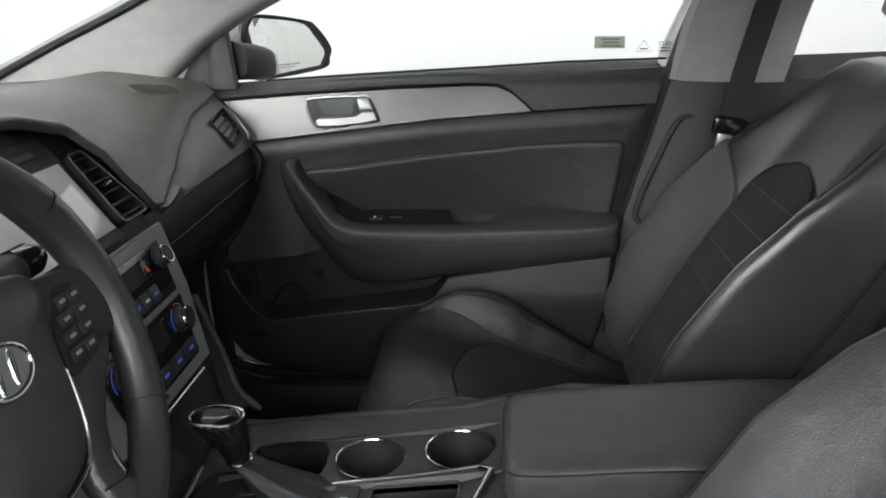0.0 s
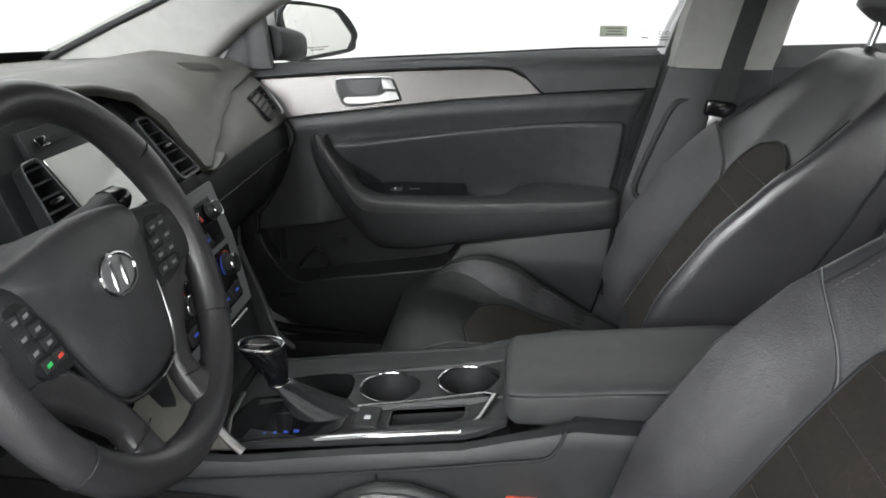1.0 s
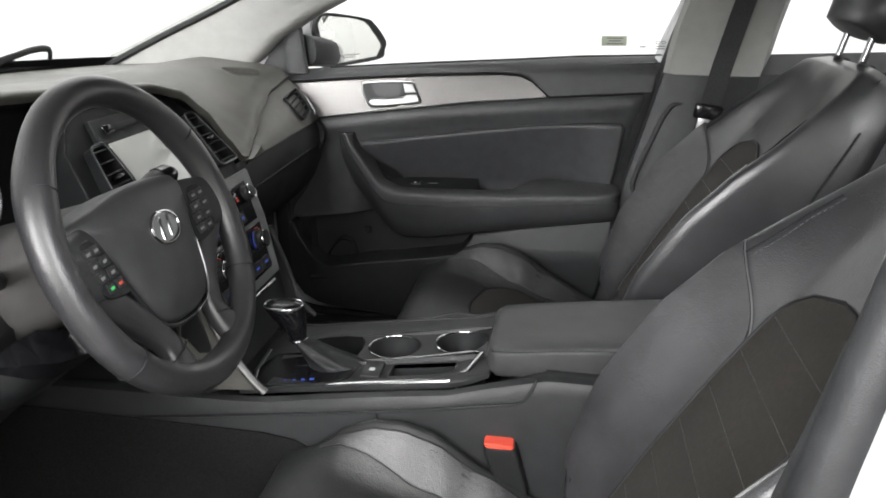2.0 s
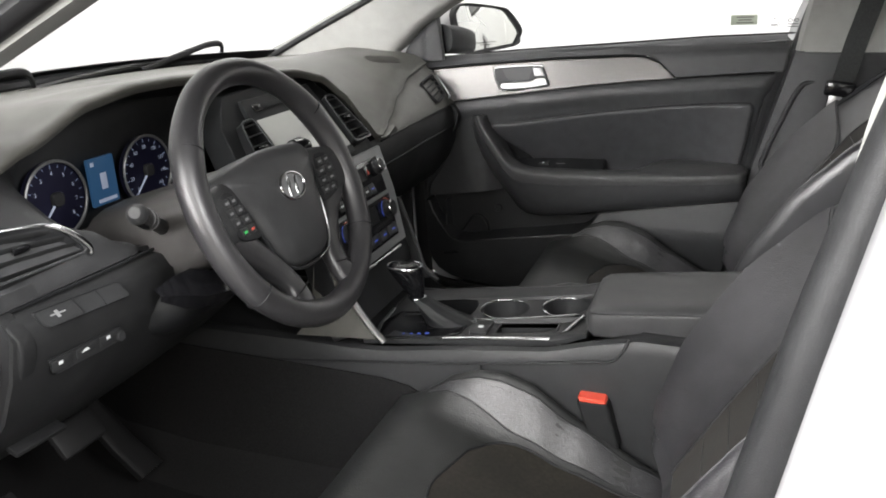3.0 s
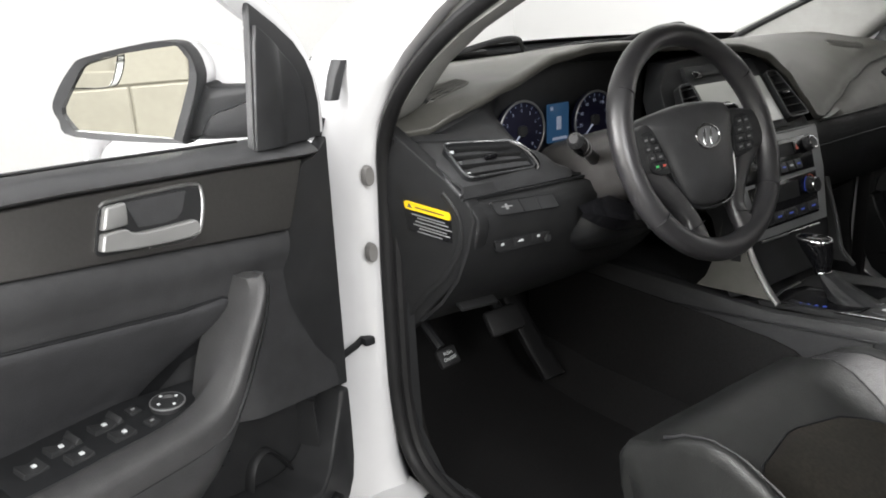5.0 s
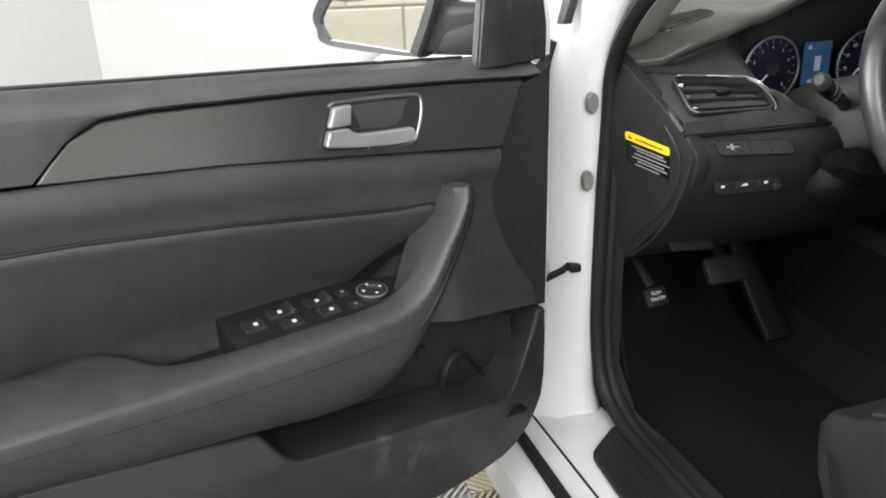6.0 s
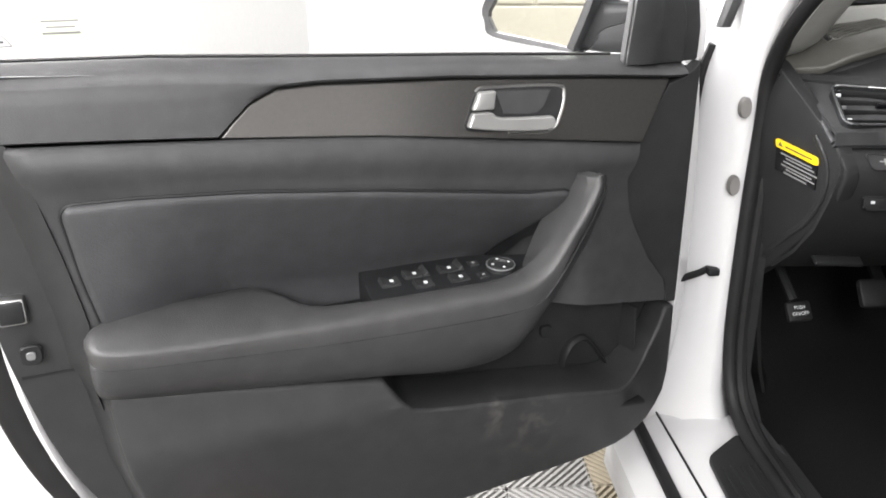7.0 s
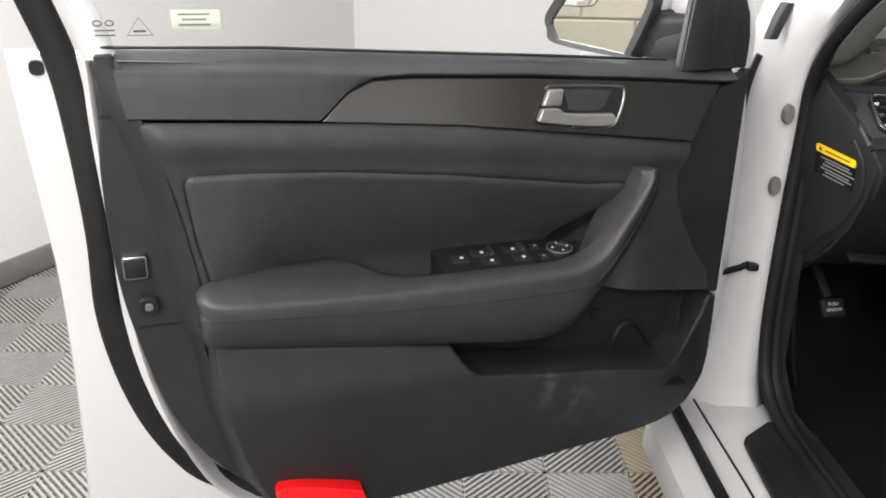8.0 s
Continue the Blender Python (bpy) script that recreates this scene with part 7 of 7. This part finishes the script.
def bolster(a, bh, lo=0.44):
    t = min(1.0, max(0.0, (abs(a) - lo) / (0.94 - lo)))
    return bh * (0.55 * t * t * (3 - 2 * t) + 0.45 * t ** 1.7)


def seat_ring(c, n, hw, bh, th, count=44, crown=0.0, lo=0.44):
    """Cross-section: the seat's face with its two bolsters, closed behind at depth th."""
    c, n = Vector(c), Vector(n)
    out = []
    for i in range(count + 1):
        a = -1 + 2 * i / count
        a = math.copysign(1 - (1 - abs(a)) ** 1.5, a)
        puck = 0.0016 * noise.noise((c + Y * hw * a) * 13)
        out.append(c + Y * hw * a + n * (puck + bolster(a, bh, lo) + crown * (1 - a * a) - 0.015 * (1 - math.sqrt(1 - min(1.0, max(0, (abs(a) - 0.93) / 0.07)) ** 2))))
    out.append(c + Y * hw * 1.006 + n * (bh - 0.022))
    out.append(c + Y * hw * 1.012 + n * (bh * 0.6 - 0.026))
    out.append(c + Y * hw * 1.02 - n * (th * 0.35))
    out.append(c + Y * hw * 1.0 - n * (th * 0.75))
    out.append(c + Y * hw * 0.90 - n * th)
    out.append(c - Y * hw * 0.90 - n * th)
    out.append(c - Y * hw * 1.0 - n * (th * 0.75))
    out.append(c - Y * hw * 1.02 - n * (th * 0.35))
    out.append(c - Y * hw * 1.012 + n * (bh * 0.6 - 0.026))
    out.append(c - Y * hw * 1.006 + n * (bh - 0.022))
    return out


CUSH = [  # x, z of the face, half width, bolster, thickness, normal lean
    (0.062, 0.400, 0.190, 0.0, 0.05, -0.9), (0.036, 0.470, 0.198, 0.0, 0.07, -0.8), (0.034, 0.520, 0.200, 0.0, 0.09, -0.55), (0.050, 0.545, 0.202, 0.0, 0.12, -0.25), (0.088, 0.553, 0.205, 0.004, 0.16, 0.0),
    (0.115, 0.550, 0.206, 0.024, 0.16, 0.0), (0.14, 0.544, 0.208, 0.048, 0.17, 0.0), (0.18, 0.532, 0.210, 0.074, 0.17, 0.0), (0.22, 0.519, 0.212, 0.086, 0.17, 0.0), (0.265, 0.503, 0.214, 0.086, 0.17, 0.0), (0.33, 0.477, 0.214, 0.066, 0.16, 0.0), (0.43, 0.448, 0.212, 0.034, 0.15, 0.0), (0.50, 0.436, 0.210, 0.016, 0.14, 0.0), (0.58, 0.432, 0.206, 0.0, 0.13, 0.0)]


def cush_at(x):
    return lerp_table(x, [(c[0], *c[1:]) for c in CUSH[2:]])


rings = [seat_ring((x, SY, z), Vector((lean, 0, 1)).normalized(), hw * 1.04, bh, th, lo=0.64) for x, z, hw, bh, th, lean in CUSH]
cushion = part("seat_cushion", loft(rings), MATTE, seat, "black leather seat cushion with raised side bolsters", angle=70)


def cush_face(x, a, lift=0.0):
    z, hw, bh, th, lean = cush_at(x)
    return Vector((x, SY + hw * 1.04 * a, z + bolster(a, bh, 0.64) + lift))


def patch(face, spans, lift, thick=0.006, across=12):
    """A fitted panel on a seat face: spans are rows of (station, left, right)."""
    rows = []
    for s, l, r in spans:
        rows.append([face(s, l + (r - l) * i / across, lift) for i in range(across + 1)])
    return sheet(rows, -thick)


ins_spans = []
for i in range(19):
    k = i / 18
    x = 0.178 + 0.345 * k
    h = 0.69 * min(1, math.sqrt(max(0.0, 1 - (1 - min(1, k * 4.4)) ** 2)))
    ins_spans.append((x, -max(h, 0.05), max(h, 0.05)))
ins = part("cushion_insert", patch(cush_face, ins_spans, 0.004), SUEDE, seat, "brown-black suede cushion insert", angle=70)
pip = [cush_face(s, r, 0.004) for s, l, r in ins_spans]
pip2 = [cush_face(s, l, 0.004) for s, l, r in ins_spans]
part("insert_piping", tube(pip2[::-1] + pip, 0.0022, 6), DARK, ins)
for s in (-1, 1):
    part("bolster_seam", tube([cush_face(x, s * max(0.74, 0.89 - (x - 0.09) * 1.0), 0.0002) for x in np.linspace(0.095, 0.52, 22)], 0.0009, 6), DARK, cushion)
    worn = [[cush_face(x, s * (lambda lo: lo + (0.895 - lo) * k / 10)(max(0.745, 0.885 - (x - 0.10) * 1.0)), 0.0014) for k in range(11)] for x in np.linspace(0.102, 0.50, 26)]
    part("bolster_panel", sheet(worn, -0.004), WORN, cushion, "shiny wrinkled leather bolster panel", angle=70)
    part("crest_seam", tube([cush_face(x, s * 0.90, 0.0012) for x in np.linspace(0.105, 0.50, 26)], 0.0013, 6), DARK, cushion)
    part("stitching", stitches([cush_face(x, s * 0.875, 0.0006) for x in np.linspace(0.105, 0.50, 60)]), THREAD, cushion)
part("front_seam", tube([(0.031, SY + 0.200 * a, 0.512) for a in np.linspace(-0.97, 0.97, 14)], 0.0018, 6), DARK, cushion)
part("seat_base", box((0.33, SY, 0.35), (0.48, 0.36, 0.12), 0.02), DARK, seat)
for s in (-1, 1):
    part("side_valance", loft([ring((x, SY + s * 0.195, 0.385), Y, Z, 0.018, h, 14, 4) for x, h in ((0.10, 0.03), (0.14, 0.055), (0.40, 0.065), (0.60, 0.06))]), BLACK, seat)
    part("seat_rail", box((0.34, SY + s * 0.17, 0.285), (0.62, 0.04, 0.025), 0.004), DARK, seat)

# backrest
BB, BT = Vector((0.475, SY, 0.520)), Vector((0.835, SY, 1.055))
BD = (BT - BB).normalized()
BN = Vector((-BD.z, 0, BD.x))
BLEN = (BT - BB).length
BACK = [(0.0, 0.190, 0.030, 0.12), (0.06, 0.212, 0.060, 0.14), (0.16, 0.226, 0.080, 0.15), (0.28, 0.230, 0.078, 0.145), (0.38, 0.226, 0.060, 0.135), (0.46, 0.216, 0.036, 0.12), (0.53, 0.200, 0.018, 0.11), (0.58, 0.184, 0.008, 0.10), (0.62, 0.162, 0.0, 0.08), (0.645, 0.130, 0.0, 0.05)]


def back_at(s):
    return lerp_table(s, [(b[0], *b[1:]) for b in BACK])


def back_centre(s):
    return BB + BD * s + BN * 0.012 * math.sin(math.pi * s / BLEN)


rings = [seat_ring(back_centre(s) - BN * (0.0 if s < 0.62 else (s - 0.62) * 0.9), BN, hw, bh, th) for s, hw, bh, th in BACK]
back_o = part("backrest", loft(rings), LEATHER, seat, "black leather reclined backrest with side bolsters", angle=70)


def back_face(s, a, lift=0.0):
    hw, bh, th = back_at(s)
    return back_centre(s) + Y * hw * a + BN * (bolster(a, bh) + lift)


spans = []
for i in range(23):
    k = i / 22
    s = 0.03 + 0.412 * k
    e = max(0.0, 1 - max(0.0, (k - 0.80) / 0.20) ** 2.4)
    spans.append((s, -max(0.08, 0.49 * e ** 0.5), max(0.08, 0.49 * e ** 0.5)))
bi = part("backrest_insert", patch(back_face, spans, 0.004), SUEDE, seat, "brown-black suede backrest insert with stitched lines", angle=70)
part("insert_piping", tube([back_face(s, l, 0.004) for s, l, r in spans] + [back_face(s, r, 0.004) for s, l, r in spans[::-1]], 0.0022, 6), DARK, bi)
for i in range(6):
    s = 0.10 + 0.055 * i
    part("stitch_line", tube([back_face(s, a, 0.0046) for a in np.linspace(-0.46, 0.46, 9)], 0.00045, 5), ARMSKIN, bi)
for s_ in (-1, 1):
    part("bolster_seam", tube([back_face(s, s_ * 0.86, 0.0006) for s in np.linspace(0.02, 0.52, 24)], 0.0014, 6), DARK, back_o)
    part("side_seam", tube([back_centre(s) + Y * back_at(s)[0] * 1.022 * s_ - BN * back_at(s)[2] * 0.5 for s in np.linspace(0.03, 0.55, 20)], 0.0022, 6), DARK, back_o)
    part("stitching", stitches([back_face(s, s_ * 0.825, 0.0006) for s in np.linspace(0.02, 0.52, 60)]), THREAD, back_o)
    top_s = lambda a: 0.325 + 0.085 * ((a - 0.49) / 0.43) ** 0.7
    worn = [[back_face(0.03 + (top_s(a) - 0.03) * k / 22, s_ * a, 0.0016) for k in range(23)] for a in np.linspace(0.492, 0.915, 12)]
    part("bolster_panel", sheet(worn, -0.004), WORN, back_o, "worn grained leather bolster panel", angle=70)
    part("shoulder_seam", tube([back_face(top_s(a), s_ * a, 0.0012) for a in np.linspace(0.492, 0.93, 14)], 0.0016, 6), THREAD, back_o)
# headrest
HR = BT + BD * 0.115 + BN * 0.01
hr = part("headrest", loft([ring(HR + BD * h, Y, BN, w, d, 24, 3) for h, w, d in ((-0.075, 0.085, 0.025), (-0.070, 0.105, 0.040), (-0.03, 0.125, 0.052), (0.04, 0.125, 0.05), (0.085, 0.11, 0.04), (0.10, 0.08, 0.02))]), LEATHER, seat, "black leather headrest", angle=60)
for s in (-1, 1):
    part("headrest_post", tube([BT - BD * 0.03 + Y * 0.065 * s - BN * 0.03, HR - BD * 0.05 + Y * 0.065 * s - BN * 0.005], 0.006, 10), CHROME, hr)
    part("post_collar", tube([BT - BD * 0.004 + Y * 0.065 * s - BN * 0.028, BT + BD * 0.006 + Y * 0.065 * s - BN * 0.026], 0.014, 12), BLACK, hr)
copy_thing(seat, Matrix.Translation((0.420, 0.388, 0.285)))

# ---- belts ----
for s in (-1, 1):
    bk = thing("belt_buckle", "black seat belt buckle with a red release button", "seat belt buckle", "belt buckles", at=(0.37, s * 0.158, 0.50))
    c = Vector((0.366, s * 0.166, 0.547))
    bb = part("buckle_body", loft([ring(c + Vector((0.30 * -h, 0, h)), X, Y, w, d * 1.15, 16, 6) for h, w, d in ((-0.050, 0.018, 0.010), (-0.045, 0.021, 0.013), (0.02, 0.024, 0.015), (0.026, 0.023, 0.014))]), MOULDED, bk)
    part("release_button", loft([ring(c + Vector((0.30 * -h, 0, h)), X, Y, w, d * 1.15, 16, 6) for h, w, d in ((0.024, 0.021, 0.012), (0.030, 0.021, 0.012), (0.032, 0.019, 0.010))]), RED, bb, "red release button")
    part("buckle_stem", tube([c + Vector((0.015, 0, -0.05)), c + Vector((0.05, 0, -0.16))], 0.014, 8, flat=0.4, side=(1, 0, 0)), WEB, bk)
belt = thing("seat_belt", "dark grey passenger seat belt hanging from the pillar", "seat belt", at=(0.76, 0.62, 0.9))
part("webbing", sheet([[(x - 0.022, y, z), (x + 0.022, y + 0.006, z)] for x, y, z in ((0.800, 0.630, 1.22), (0.775, 0.625, 1.13), (0.748, 0.612, 1.03), (0.728, 0.600, 0.945))], 0.0016), WEB, belt)
part("webbing", sheet([[(x - 0.022, y, z), (x + 0.022, y + 0.006, z)] for x, y, z in ((0.724, 0.598, 0.92), (0.705, 0.615, 0.80), (0.68, 0.64, 0.66), (0.66, 0.66, 0.45))], 0.0016), WEB, belt)
part("belt_anchor", box((0.803, 0.640, 1.225), (0.075, 0.02, 0.045), 0.008), BLACK, belt, "black upper belt anchor")
part("tongue", box((0.724, 0.596, 0.932), (0.058, 0.016, 0.032), 0.006, rot=(0, 8, 0)), GLOSS, belt, "black plastic latch tongue")
part("tongue_plate", box((0.716, 0.594, 0.906), (0.026, 0.004, 0.03), 0.002, rot=(0, 8, 0)), SATIN, belt)
# rear bench, far in the dark
rb = thing("rear_bench", "black leather rear bench seat", "seat", at=(1.45, 0, 0.3))
part("bench_cushion", box((1.42, 0, 0.44), (0.50, 1.30, 0.20), 0.05, 4), LEATHER, rb)
part("bench_back", box((1.72, 0, 0.76), (0.16, 1.30, 0.62), 0.05, 4, rot=(0, 18, 0)), LEATHER, rb)


# ---- floor tiles and block wall ----
CELL = 0.1958


def tile_mesh(name, flip, mat):
    verts, faces = [], []

    def bar(p, q, half, z0, z1):
        p, q = Vector(p), Vector(q)
        d = (q - p).normalized()
        n = Vector((-d.y, d.x)) * half
        i = len(verts)
        for z, g in ((z0, 1.0), (z1, 0.7)):
            for a in (p + n * g, p - n * g, q - n * g, q + n * g):
                verts.append((a.x, a.y, z))
        faces.extend([(i + 4, i + 5, i + 6, i + 7), (i, i + 1, i + 5, i + 4), (i + 1, i + 2, i + 6, i + 5), (i + 2, i + 3, i + 7, i + 6), (i + 3, i, i + 4, i + 7)])

    h = CELL / 2 - 0.001
    for a, b in (((-h, -h), (h, -h)), ((h, -h), (h, h)), ((h, h), (-h, h)), ((-h, h), (-h, -h))):
        bar(a, b, 0.004, -0.018, -0.001)
    step = 0.0196
    k = -2 * h + step * 0.5
    while k < 2 * h:
        a, b = max(-h, k - h), min(h, k + h)
        p, q = (a, k - a), (b, k - b)
        if flip:
            p, q = (-p[0], p[1]), (-q[0], q[1])
        if b - a > 0.004:
            bar(p, q, 0.0048, -0.016, 0.0)
        k += step
    k = -2 * h + 0.0392
    while k < 2 * h:
        a, b = max(-h, k - h), min(h, k + h)
        p, q = (a, k - a), (b, k - b)
        if not flip:
            p, q = (-p[0], p[1]), (-q[0], q[1])
        bar(p, q, 0.003, -0.018, -0.007)
        k += 0.0392
    me = bpy.data.meshes.new(name)
    me.from_pydata(verts, [], faces)
    me.materials.append(mat)
    return me


TILES = {(flip, mat.name): tile_mesh("tile", flip, mat) for flip in (False, True) for mat in (TILELIGHT, TILETAN)}
X0, Y0 = -0.596, -1.077
for i in range(-9, 7):
    for j in range(-11, 3):
        x, y = X0 + (i + 0.5) * CELL, Y0 + (j + 0.5) * CELL
        mat = TILETAN if j >= 1 else TILELIGHT
        o = new("tile", TILES[((i + j) % 2 == 0, mat.name)])
        o.location = (x, y, 0)
        o.parent = floor
rest = []
for i in range(-18, 24):
    for j in range(-10, 20):
        if not (-9 <= i < 7 and -11 <= j < 3):
            rest.append(((X0 + (i + 0.5) * CELL), (Y0 + (j + 0.5) * CELL)))
verts, faces = [], []
for x, y in rest:
    k = len(verts)
    h = CELL / 2 - 0.003
    verts += [(x - h, y - h, -0.004), (x + h, y - h, -0.004), (x + h, y + h, -0.004), (x - h, y + h, -0.004)]
    faces.append((k, k + 1, k + 2, k + 3))
me = bpy.data.meshes.new("far_tiles")
me.from_pydata(verts, [], faces)
me.materials.append(TILELIGHT)
far = new("far_tiles", me)
far.parent = floor
tagged(far, "light grey ribbed floor tiles further off", "", "", "stuff")

structure("wall_back", box((4.0, -0.1, 1.5), (0.2, 6.6, 3.0), 0), WALL, "smooth bright white painted studio wall", "wall")
west = structure("wall_west", box((1.5, -3.3, 1.5), (5.0, 0.2, 3.0), 0), BLOCK, "cream painted concrete block wall", "wall")
bb = bmesh.new()
bmesh.ops.create_cube(bb, size=1)
for v in bb.verts:
    v.co = Vector((v.co.x * 0.452, v.co.y * 0.02, v.co.z * 0.214))
bevel(bb, 0.005, 1)
blk = finish("block", bb, BLOCK, 30)
for r in range(14):
    for c in range(11):
        o = new("block", blk)
        o.location = (-0.72 + (c + 0.5 * (r % 2)) * 0.46, -3.2, 0.11 + r * 0.222)
        o.parent = west
